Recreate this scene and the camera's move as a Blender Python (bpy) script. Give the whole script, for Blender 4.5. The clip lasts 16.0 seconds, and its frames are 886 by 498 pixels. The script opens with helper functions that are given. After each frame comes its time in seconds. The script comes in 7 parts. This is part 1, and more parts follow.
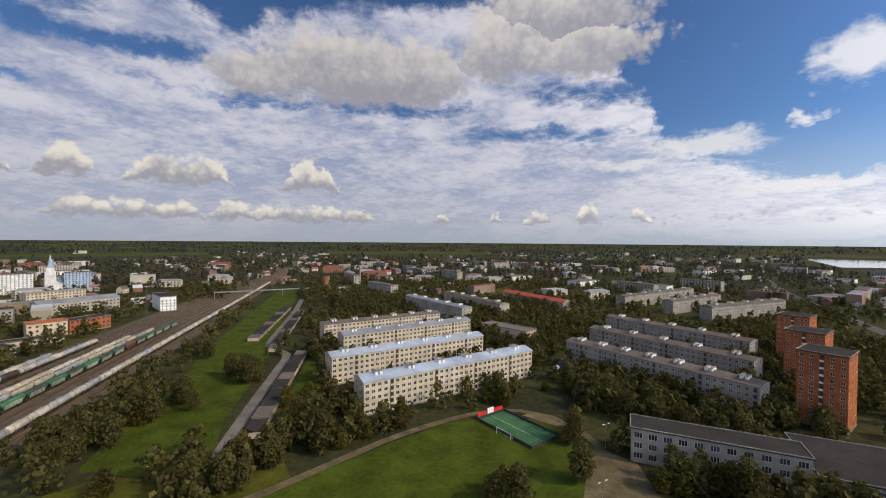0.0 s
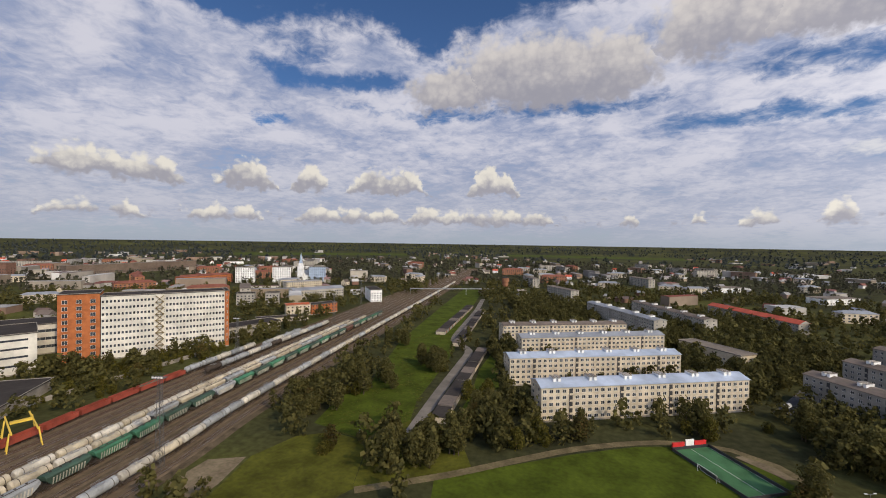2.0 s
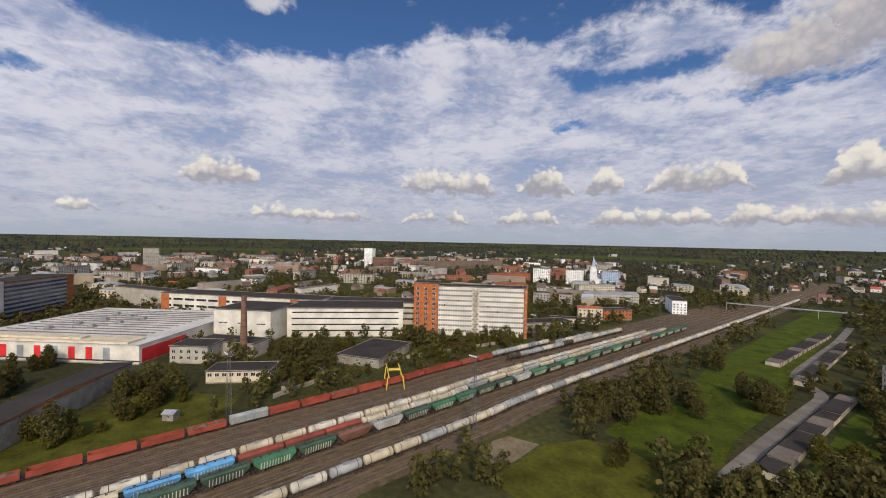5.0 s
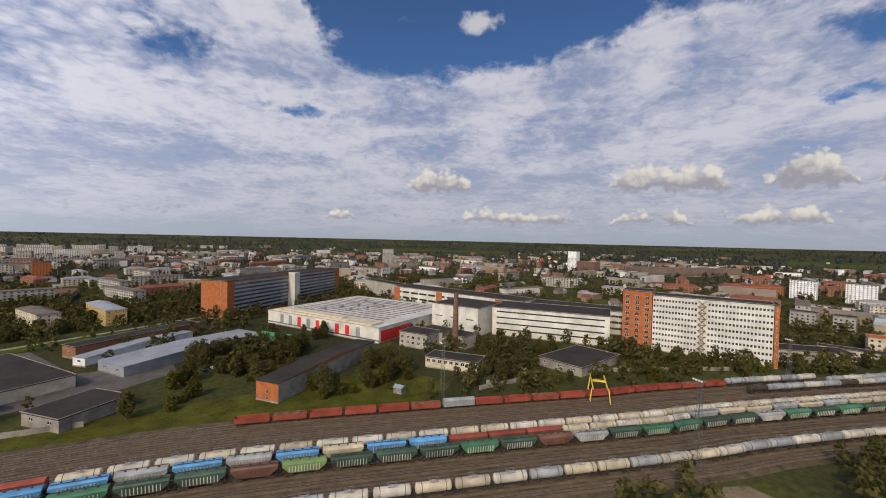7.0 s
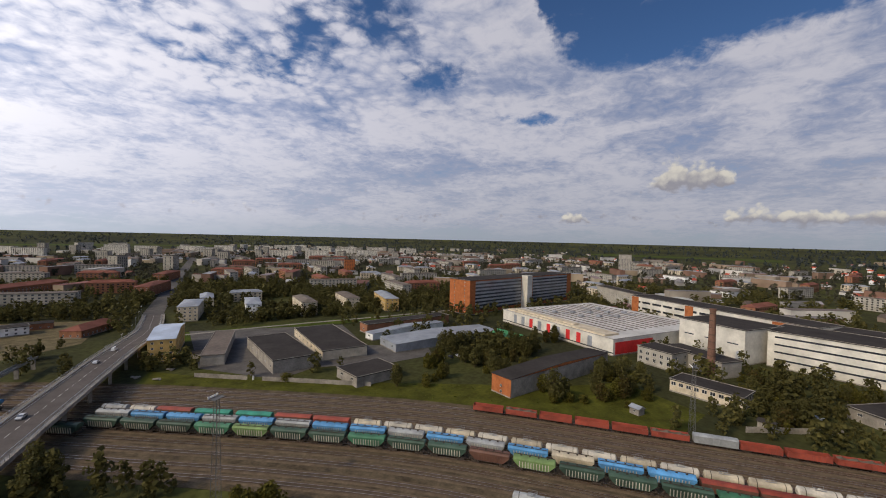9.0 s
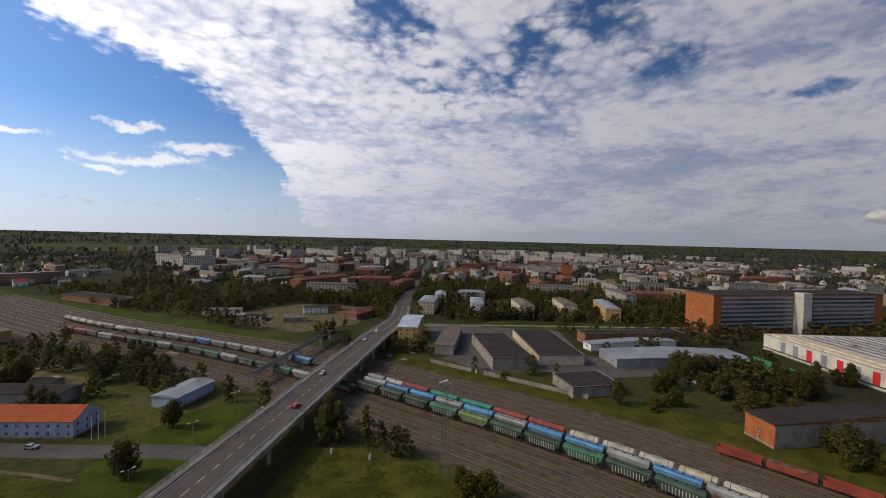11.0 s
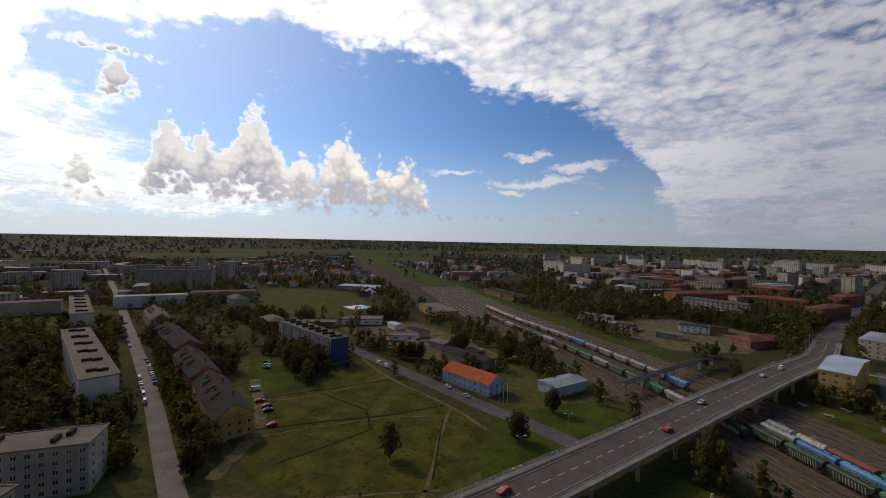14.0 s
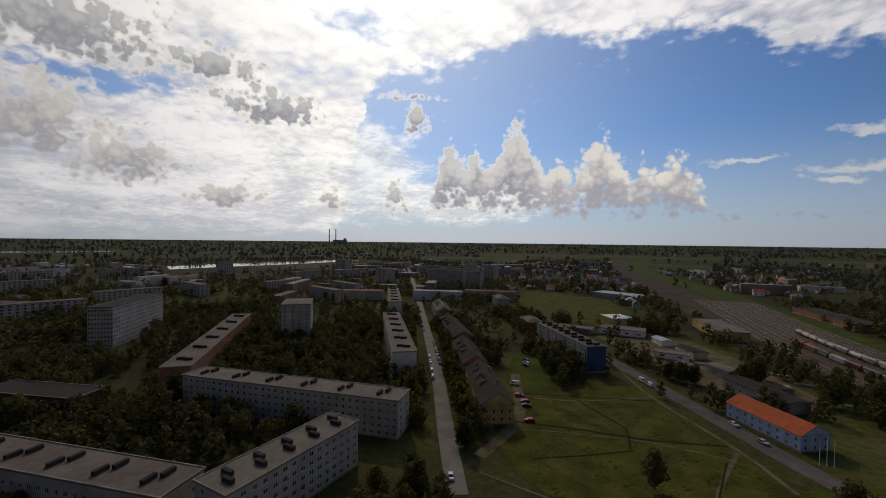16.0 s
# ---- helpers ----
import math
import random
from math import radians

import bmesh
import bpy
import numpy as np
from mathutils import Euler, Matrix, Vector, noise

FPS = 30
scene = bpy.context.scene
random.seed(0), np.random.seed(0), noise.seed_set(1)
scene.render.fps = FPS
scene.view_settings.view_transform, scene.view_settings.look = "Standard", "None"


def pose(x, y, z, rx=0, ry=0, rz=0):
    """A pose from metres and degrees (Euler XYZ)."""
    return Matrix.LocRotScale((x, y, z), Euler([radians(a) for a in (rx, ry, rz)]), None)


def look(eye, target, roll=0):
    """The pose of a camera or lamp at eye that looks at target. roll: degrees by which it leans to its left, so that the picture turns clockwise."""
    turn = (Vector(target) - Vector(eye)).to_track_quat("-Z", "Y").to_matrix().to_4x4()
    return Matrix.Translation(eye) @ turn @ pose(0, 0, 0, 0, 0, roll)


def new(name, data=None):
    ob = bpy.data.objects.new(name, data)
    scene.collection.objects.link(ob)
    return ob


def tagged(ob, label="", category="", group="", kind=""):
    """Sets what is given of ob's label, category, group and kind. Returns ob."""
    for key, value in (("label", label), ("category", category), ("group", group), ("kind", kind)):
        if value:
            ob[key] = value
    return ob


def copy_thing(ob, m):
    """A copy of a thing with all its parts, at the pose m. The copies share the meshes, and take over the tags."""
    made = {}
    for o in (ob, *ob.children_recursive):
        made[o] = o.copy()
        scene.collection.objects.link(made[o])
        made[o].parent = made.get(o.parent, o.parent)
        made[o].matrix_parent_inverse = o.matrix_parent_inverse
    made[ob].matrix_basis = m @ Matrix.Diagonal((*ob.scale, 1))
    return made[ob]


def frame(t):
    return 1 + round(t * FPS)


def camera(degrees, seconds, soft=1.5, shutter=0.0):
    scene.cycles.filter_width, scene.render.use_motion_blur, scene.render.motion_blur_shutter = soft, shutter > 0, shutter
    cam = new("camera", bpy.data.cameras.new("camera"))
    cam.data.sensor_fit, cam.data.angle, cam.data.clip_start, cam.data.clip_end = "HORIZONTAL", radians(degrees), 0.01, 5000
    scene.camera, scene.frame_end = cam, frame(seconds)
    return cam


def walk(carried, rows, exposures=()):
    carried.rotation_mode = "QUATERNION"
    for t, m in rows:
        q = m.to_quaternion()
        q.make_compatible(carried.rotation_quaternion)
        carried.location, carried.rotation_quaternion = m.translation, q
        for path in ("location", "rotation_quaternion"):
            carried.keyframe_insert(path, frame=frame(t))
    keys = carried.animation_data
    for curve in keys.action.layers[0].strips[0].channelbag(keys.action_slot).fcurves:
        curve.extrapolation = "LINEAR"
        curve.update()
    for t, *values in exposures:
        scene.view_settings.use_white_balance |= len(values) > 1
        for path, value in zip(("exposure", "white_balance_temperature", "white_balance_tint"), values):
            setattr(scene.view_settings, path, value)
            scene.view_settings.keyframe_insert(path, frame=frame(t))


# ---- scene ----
import itertools

# ---------------------------------------------------------------- camera
EYE = (0.0, 0.0, 75.0)
cam = camera(94.5, 16.0, soft=1.0)
# seconds, heading to the left of +y, pitch up, roll to the left
TURNS = [
    (0, 0.29, -1.04, 0.45),
    (0.5, 6.34, -0.95, 0.57),
    (1, 12.50, -0.90, 0.68),
    (1.5, 18.73, -0.87, 0.77),
    (2, 24.99, -0.87, 0.85),
    (2.5, 31.45, -0.88, 0.93),
    (3, 37.90, -0.91, 0.99),
    (3.5, 44.44, -0.95, 1.05),
    (4, 51.02, -1.00, 1.10),
    (6.5, 85.00, -1.29, 1.28),
    (7, 92.21, -1.33, 1.31),
    (7.5, 100.04, -1.38, 1.34),
    (8, 108.14, -1.41, 1.36),
    (8.5, 116.10, -1.44, 1.38),
    (9, 123.85, -1.46, 1.39),
    (11.5, 161.46, -1.42, 1.40),
    (12, 169.63, -1.39, 1.38),
    (12.5, 177.77, -1.35, 1.34),
    (13, 186.03, -1.30, 1.30),
    (13.5, 194.23, -1.26, 1.24),
    (14, 202.51, -1.21, 1.16),
    (14.5, 210.86, -1.17, 1.07),
    (15, 219.54, -1.13, 0.95),
    (15.5, 228.39, -1.10, 0.81),
    (16, 237.27, -1.07, 0.65),
]


def aim(heading, pitch, roll):
    a, b = radians(heading), radians(pitch)
    way = Vector((-math.sin(a) * math.cos(b), math.cos(a) * math.cos(b), math.sin(b)))
    return look(EYE, Vector(EYE) + 10 * way, roll)


walk(cam, [(t, aim(h, p, r)) for t, h, p, r in TURNS],
     [(0.0, -0.95), (4.0, -0.85), (7.5, -1.05), (9.0, -1.22), (11.5, -1.55), (12.5, -1.66), (14.5, -2.06), (16.0, -2.36)])

# ---------------------------------------------------------------- sun and sky
SUN_HEADING, SUN_HEIGHT = 250.0, 37.0
sa, sb = radians(SUN_HEADING), radians(SUN_HEIGHT)
SUN_WAY = Vector((-math.sin(sa) * math.cos(sb), math.cos(sa) * math.cos(sb), math.sin(sb)))
sun = new("sun", bpy.data.lights.new("sun", "SUN"))
sun.data.energy, sun.data.angle, sun.data.color = 4.6, radians(0.55), (1.0, 0.80, 0.54)
sun.matrix_world = look(SUN_WAY * 500, (0, 0, 0))

world = bpy.data.worlds.new("sky")
scene.world = world
world.use_nodes = True
WN, WL = world.node_tree.nodes, world.node_tree.links
WN.clear()


def wnode(kind, *inputs, operation="", use_clamp=False):
    """A node of the sky; inputs are sockets or plain values."""
    n = WN.new(kind)
    if operation:
        n.operation, n.use_clamp = operation, use_clamp
    for socket, value in zip(n.inputs, inputs):
        if value is None:
            continue
        if isinstance(value, bpy.types.NodeSocket):
            WL.new(value, socket)
        else:
            socket.default_value = value
    return n.outputs[0]


def wm(op, a, b=0.0, c=0.0, clamp=False):
    return wnode("ShaderNodeMath", a, b, c, operation=op, use_clamp=clamp)


def wv(op, a, b=None, c=None):
    n = WN.new("ShaderNodeVectorMath")
    n.operation = op
    for socket, value in zip(n.inputs, (a, b, c)):
        if isinstance(value, bpy.types.NodeSocket):
            WL.new(value, socket)
        elif value is not None:
            socket.default_value = value
    return n.outputs["Value"] if op in ("LENGTH", "DOT_PRODUCT", "DISTANCE") else n.outputs["Vector"]


def wsmooth(x, lo, hi):
    n = WN.new("ShaderNodeMapRange")
    n.interpolation_type = "SMOOTHSTEP"
    WL.new(x, n.inputs[0])
    n.inputs[1].default_value, n.inputs[2].default_value = lo, hi
    return n.outputs[0]


def wmix(f, a, b):
    n = WN.new("ShaderNodeMix")
    n.data_type = "RGBA"
    for key, value in ((0, f), (6, a), (7, b)):
        if isinstance(value, bpy.types.NodeSocket):
            WL.new(value, n.inputs[key])
        else:
            n.inputs[key].default_value = value
    return n.outputs[2]


def wnoise(vec, scale, detail=6.0, rough=0.55, dist=0.0):
    n = WN.new("ShaderNodeTexNoise")
    WL.new(vec, n.inputs["Vector"])
    for key, value in (("Scale", scale), ("Detail", detail), ("Roughness", rough), ("Distortion", dist)):
        n.inputs[key].default_value = value
    return n.outputs[0]


sky_tex = WN.new("ShaderNodeTexSky")
sky_tex.sky_type, sky_tex.sun_disc = "NISHITA", False
sky_tex.sun_elevation, sky_tex.sun_rotation = radians(SUN_HEIGHT), radians(-SUN_HEADING)
sky_tex.air_density, sky_tex.dust_density, sky_tex.ozone_density = 1.0, 0.6, 2.2
way = wv("NORMALIZE", WN.new("ShaderNodeTexCoord").outputs["Generated"])
sep = WN.new("ShaderNodeSeparateXYZ")
WL.new(way, sep.inputs[0])
DX, DY, DZ = sep.outputs
# heading in degrees, counted so that its seam lies at 300; height in degrees
c120, s120 = math.cos(radians(120)), math.sin(radians(120))
ahead = wm("ADD", wm("MULTIPLY", DX, -s120), wm("MULTIPLY", DY, c120))
aside = wm("ADD", wm("MULTIPLY", DX, -c120), wm("MULTIPLY", DY, -s120))
heading = wm("ADD", wm("MULTIPLY", wm("ARCTAN2", aside, ahead), 57.29578), 120.0)
height = wm("MULTIPLY", wm("ARCSINE", DZ), 57.29578)
comb = WN.new("ShaderNodeCombineXYZ")
WL.new(heading, comb.inputs[0]), WL.new(height, comb.inputs[1])
spot = comb.outputs[0]
# wind-torn edges: the spot is shaken by noise of two sizes
lift = wm("DIVIDE", 1.0, wm("ADD", wm("MAXIMUM", DZ, 0.0), 0.20))
flat = wv("SCALE", way)
WL.new(lift, flat.node.inputs["Scale"])


def wcolor(vec, scale, detail):
    n = WN.new("ShaderNodeTexNoise")
    WL.new(vec, n.inputs["Vector"])
    n.inputs["Scale"].default_value, n.inputs["Detail"].default_value, n.inputs["Roughness"].default_value = scale, detail, 0.62
    return wv("SUBTRACT", n.outputs["Color"], (0.5, 0.5, 0.5))


torn = wv("ADD", spot, wv("MULTIPLY", wcolor(spot, 0.07, 6.0), (11, 5, 0)))
torn = wv("ADD", torn, wv("MULTIPLY", wcolor(spot, 0.45, 5.0), (4.0, 2.6, 0)))
puffed = wv("ADD", spot, wv("MULTIPLY", wcolor(spot, 0.35, 5.0), (2.2, 1.2, 0)))
puffed = wv("ADD", puffed, wv("MULTIPLY", wcolor(spot, 1.3, 3.0), (0.7, 0.5, 0)))


def split(vec):
    n = WN.new("ShaderNodeSeparateXYZ")
    WL.new(vec, n.inputs[0])
    return n.outputs


def edge(rows, at):
    """A height in degrees that changes with the heading: (heading, height) rows."""
    lo, hi = rows[0][0], rows[-1][0]
    place = wm("DIVIDE", wm("SUBTRACT", at, lo), hi - lo)
    n = WN.new("ShaderNodeValToRGB")
    n.color_ramp.interpolation = "EASE"
    els = n.color_ramp.elements
    els[0].color, els[1].color = [(v / 60, v / 60, v / 60, 1) for v in (rows[0][1], rows[-1][1])]
    for h, v in rows[1:-1]:
        els.new((h - lo) / (hi - lo)).color = (v / 60, v / 60, v / 60, 1)
    WL.new(place, n.inputs[0])
    return wm("MULTIPLY", n.outputs[0], 60.0)


def heaps(rows, base, thick, at, up, tall, sole=1.6):
    """A row of heaped clouds on one level base: (heading, half width, top) each, rounded by how tall they are. 1 deep inside, 0 at the rim; and how far up in it the ray goes."""
    prof = []
    for h, w, top in sorted(rows):
        w *= 1.25
        if prof and prof[-1][0] > h - w:
            mid = (prof[-1][0] + h - w) / 2
            prof[-1] = (mid, base + 0.8 * (min(top, prof[-2][1]) - base))
        else:
            prof.append((h - w, base - 0.8))
        prof += [(h, top), (h + w, base - 0.8)]
    top = edge(sorted(prof), at)
    if tall:
        top = wm("ADD", wm("SQRT", wm("MULTIPLY", wm("MAXIMUM", wm("SUBTRACT", top, base - 0.8), 0.0), tall)), base - 0.8)
    inside = wm("DIVIDE", wm("MINIMUM", wm("SUBTRACT", top, up), wm("MULTIPLY", wm("SUBTRACT", up, base), sole)), thick)
    high = wm("SUBTRACT", wm("MULTIPLY", wm("DIVIDE", wm("SUBTRACT", up, base), wm("MAXIMUM", wm("SUBTRACT", top, base), 0.4)), 2.0), 1.0)
    return inside, high


def blobs(rows, field=None, base=1.0):
    """The nearest of some soft ellipses round (heading, height): 1 in its middle, 0 at its rim; and how far up in it the ray goes. base: how much flatter the lower half is."""
    best, up = None, None
    for h, e, w, t in rows:
        rel = wv("MULTIPLY", wv("SUBTRACT", field or spot, (h, e, 0)), (1 / w, 1 / t, 0))
        x, y, _ = split(rel)
        low = wm("MULTIPLY", wm("MINIMUM", y, 0.0), base - 1.0)
        deep = wm("ADD", y, low)
        inside = wm("SUBTRACT", 1.0, wm("SQRT", wm("ADD", wm("MULTIPLY", x, x), wm("MULTIPLY", deep, deep))))
        if best is None:
            best, up = inside, y
        else:
            won = wm("GREATER_THAN", inside, best)
            up = wm("ADD", wm("MULTIPLY", won, y), wm("MULTIPLY", wm("SUBTRACT", 1.0, won), up))
            best = wm("MAXIMUM", best, inside)
    return best, up


def cells(vec, scale):
    """Rounded heads of heaped clouds: 0 in the middle of each."""
    n = WN.new("ShaderNodeTexVoronoi")
    n.voronoi_dimensions = "2D"
    WL.new(vec, n.inputs["Vector"])
    n.inputs["Scale"].default_value = scale
    return n.outputs["Distance"]


sunward = wm("MAXIMUM", wv("DOT_PRODUCT", way, tuple(SUN_WAY)), 0.0)
glare = wm("POWER", sunward, 26.0)
glow = wm("POWER", sunward, 3.0)

# high deck: its upper rim against the blue, and the rim of the wide blue wedge below it in the south
TORN_H, TORN_E = split(torn)[0], split(torn)[1]
RIM = edge([(-60, 6.5), (-42, 7.5), (-34, 9.5), (-29, 12.5), (-25, 18), (-20, 24), (-14, 28), (-4, 29.5), (15, 29.5), (22, 27), (28, 25), (35, 27), (42, 26), (53, 25.2), (58, 27), (66, 27.6), (73, 25), (84, 22.4),
            (95, 21.6), (103, 22.6), (109, 25.5), (116, 33), (130, 45), (299, 59)], TORN_H)
WEDGE = edge([(-60, 0), (170, 0), (175, 5), (178, 10), (182, 14), (186, 17), (195, 20), (206, 22.8), (214, 24.4), (222, 26), (232, 24.4), (240, 22.6), (244, 21.6), (247.5, 19.5), (249.5, 10), (252, 0), (299, 0)], TORN_H)
above = wsmooth(wm("SUBTRACT", TORN_E, RIM), -2.6, 2.2)
below = wsmooth(wm("SUBTRACT", WEDGE, TORN_E), -2.6, 1.8)
HOLES = [(46.5, 20.8, 3.0, 1.3), (37, 20.4, 5, 0.9), (48.5, 15, 2, 0.6), (24, 17.3, 10, 0.8), (6, 17.4, 7, 0.9), (-19.5, 18.4, 6, 1.3), (-14, 14, 8, 0.9), (111, 16.3, 4, 0.7), (44, 24, 4, 1.6)]
HOLES_SOUTH = [(153.5, 20.3, 4.5, 2.2), (143, 24.4, 4, 2.2), (135, 27, 5, 2.4), (162, 27.4, 4.5, 3), (148, 21, 4, 1.6), (126, 22, 4, 1.2), (277, 16.8, 5, 1.3), (250, 27.4, 4, 1.2)]
hole_a, _ = blobs(HOLES, torn)
hole_b, _ = blobs(HOLES_SOUTH, torn)
hole = wsmooth(wm("MAXIMUM", hole_a, hole_b), -1.1, 0.7)
open_sky = wm("MAXIMUM", wm("MAXIMUM", above, below), wm("MULTIPLY", hole, 0.62))
# ripples: coarse drawn-out banks, rolls, fine mackerel scales towards the south
banks = wnoise(wv("MULTIPLY", spot, (0.055, 0.17, 0)), 1.0, 6.0, 0.6, 0.5)
deck_small = wnoise(flat, 3.4, 5.0, 0.6, 0.3)
deck_fine = wnoise(flat, 15.0, 4.0, 0.62, 0.6)
scales = wm("SUBTRACT", 0.42, cells(wv("ADD", flat, wv("MULTIPLY", wcolor(flat, 6.0, 3.0), (0.12, 0.12, 0))), 15.0))
south = wm("MULTIPLY", wsmooth(heading, 100.0, 140.0), wsmooth(height, 9.0, 19.0))
grain = wm("ADD", wm("MULTIPLY", wm("SUBTRACT", deck_small, 0.5), 1.3), wm("MULTIPLY", wm("SUBTRACT", deck_fine, 0.5), 0.9))
grain = wm("ADD", grain, wm("MULTIPLY", wm("MULTIPLY", scales, south), 0.5))
cover = wm("SUBTRACT", wm("ADD", 0.99, wm("MULTIPLY", wm("SUBTRACT", banks, 0.5), 1.15)), wm("MULTIPLY", open_sky, 1.15))
deck_a = wsmooth(wm("ADD", cover, grain), 0.10, 0.92)
deck_a = wm("MULTIPLY", deck_a, 0.96)

# heaped clouds: single ones and the far rows over the horizon
HEAPS = [(34.6, 3.4, 10.6), (30.4, 3.2, 10.4), (18.8, 2.8, 11.2), (16.6, 2, 10), (43, 2.6, 9.8), (50.8, 3.6, 11.2), (59.5, 2.6, 9.2), (67.3, 3.8, 9.6), (94.4, 3.2, 10.0), (91, 3, 9.4), (77, 1.4, 6.4)]
HEAPS_NORTH = [(28, 3.0, 5.6), (24, 1.6, 4.6), (21, 1.9, 5.5), (16.8, 2.8, 5.2), (11.7, 2.0, 4.7), (0.6, 1.6, 4.0), (-7, 1.2, 3.8), (-13, 2.6, 4.3), (-19, 2.0, 5.4), (-25, 1.8, 4.4)]
HEAPS_FAR = [(87.4, 3.2, 4.2), (82, 1.6, 4.2), (76.5, 3.6, 3.7), (67.5, 2.8, 3.9), (63, 2.0, 4.7), (55, 3.6, 4.4), (50.5, 2.2, 5.0), (42.5, 2.6, 5.4), (37, 2.4, 5.0), (32.5, 2.4, 5.2), (106, 2.6, 3.7)]
HEAPS_SOUTH = [(227.2, 4.6, 16.4), (232.6, 2.6, 13.0), (236.8, 3.0, 13.6), (216.4, 4.2, 14.0), (221.8, 2.6, 11.2), (211.6, 2.2, 10.6), (207.4, 3.6, 11.0), (244, 2.6, 8.8), (253, 4, 7.4)]
HEAPS_WEST = [(282.5, 6, 11.5, 6.0), (275, 6, 8.6, 4.0), (265, 5, 5.0, 2.2), (260, 8.5, 16.2, 3.3), (281, 12, 20.6, 5.6), (267, 7, 19.8, 2.6), (241.2, 1.8, 16.2, 3.2), (241.5, 4.2, 19.0, 0.8)]
puff1, puff2 = cells(puffed, 0.42), cells(puffed, 1.15)
ragged = wm("ADD", wm("MULTIPLY", wm("SUBTRACT", 0.46, puff1), 0.9), wm("MULTIPLY", wm("SUBTRACT", 0.42, puff2), 0.65))
shake2 = wnoise(wv("MULTIPLY", spot, (1, 1.4, 0)), 0.9, 5.0, 0.6)
ragged = wm("ADD", ragged, wm("MULTIPLY", wm("SUBTRACT", shake2, 0.5), 0.8))
PUFF_H, PUFF_E, _ = split(puffed)
heap, heap_up = heaps(HEAPS, 6.4, 1.7, PUFF_H, PUFF_E, 4.6)
for make in (lambda: heaps(HEAPS_NORTH, 2.4, 1.5, PUFF_H, PUFF_E, 2.8), lambda: heaps(HEAPS_FAR, 2.3, 1.5, PUFF_H, PUFF_E, 2.6), lambda: heaps(HEAPS_SOUTH, 3.6, 3.0, PUFF_H, PUFF_E, 0, 0.75), lambda: blobs([(h, e, w, t) for h, w, e, t in HEAPS_WEST], puffed, 1.5)):
    b1, u1 = make()
    won = wm("GREATER_THAN", heap, b1)
    heap_up = wm("ADD", wm("MULTIPLY", won, heap_up), wm("MULTIPLY", wm("SUBTRACT", 1.0, won), u1))
    heap = wm("MAXIMUM", heap, b1)
heap = wm("ADD", heap, ragged)
heap_a = wsmooth(heap, -0.02, 0.60)
# broad grey banks with soft rims
BANKS = [(13, 21.6, 15, 6.0), (24, 20.5, 8, 4.2), (4, 21.5, 8, 5.0), (-9, 24.5, 9, 5.5), (-19, 23.5, 9, 4.5), (-16, 28, 12, 5)]
bank, bank_up = blobs(BANKS, torn, 1.25)
bank = wm("ADD", bank, wm("ADD", wm("MULTIPLY", wm("SUBTRACT", deck_small, 0.5), 0.7), wm("MULTIPLY", ragged, 0.30)))
bank_a = wm("MULTIPLY", wsmooth(bank, -0.02, 0.40), 0.94)

# colours: blue air, whiter towards the horizon; clouds white above, greyer below, brilliant round the sun
air = wv("MULTIPLY", sky_tex.outputs[0], (0.058, 0.080, 0.110))
milk = wm("SUBTRACT", 1.0, wsmooth(height, 0.0, 15.0))
air = wmix(wm("MULTIPLY", milk, 0.72), air, (0.56, 0.62, 0.74, 1))
air = wmix(wm("MULTIPLY", wm("POWER", sunward, 8.0), 0.5), air, (0.85, 0.87, 0.9, 1))
deck_shade = wsmooth(wm("ADD", banks, wm("MULTIPLY", grain, 0.5)), 0.32, 0.68)
deck_col = wmix(deck_shade, (0.44, 0.495, 0.69, 1), (0.85, 0.84, 0.94, 1))
deck_col = wmix(wm("MULTIPLY", milk, 0.6), deck_col, (0.55, 0.57, 0.66, 1))
deck_col = wmix(wm("MULTIPLY", wm("POWER", sunward, 1.3), 0.95, clamp=True), deck_col, wmix(deck_shade, (0.92, 0.90, 0.92, 1), (1.45, 1.39, 1.33, 1)))
deck_col = wmix(wm("MULTIPLY", glare, 1.0, clamp=True), deck_col, (1.7, 1.65, 1.55, 1))
light = wsmooth(wm("ADD", heap_up, wm("MULTIPLY", ragged, 0.8)), -0.55, 0.75)
backlit = wsmooth(glow, 0.30, 0.75)
lit = wmix(light, (0.47, 0.46, 0.52, 1), (1.02, 0.96, 0.86, 1))
rim = wm("SUBTRACT", 1.0, wsmooth(heap, 0.16, 0.85))
against = wmix(wm("MAXIMUM", rim, wm("MULTIPLY", light, 0.45)), (0.33, 0.34, 0.40, 1), (1.3, 1.25, 1.15, 1))
heap_col = wmix(backlit, lit, against)
bank_light = wsmooth(wm("ADD", bank_up, wm("ADD", wm("MULTIPLY", ragged, 0.5), wm("MULTIPLY", wm("SUBTRACT", banks, 0.5), 1.2))), -0.5, 0.95)
bank_col = wmix(bank_light, (0.43, 0.42, 0.48, 1), (0.86, 0.80, 0.76, 1))
colour = wmix(deck_a, air, deck_col)
WISPS = [(-32, 11.6, 8, 1.6), (-44.5, 18.6, 4, 3.2), (-41.5, 13, 2, 0.8), (-42, 7, 9, 1.0), (-24, 10, 8, 1.0), (87.5, 28, 3, 1.6), (190.5, 11.5, 3.2, 0.6), (189, 7.8, 7, 0.8), (193, 6.6, 2.2, 0.6), (184, 9.6, 5, 0.9), (201, 9.2, 5, 0.5), (197, 21, 2.5, 0.8)]
wisp, _ = blobs(WISPS, torn)
wisp_a = wm("MULTIPLY", wsmooth(wm("ADD", wisp, wm("MULTIPLY", grain, 0.9)), -0.05, 0.7), 0.85)
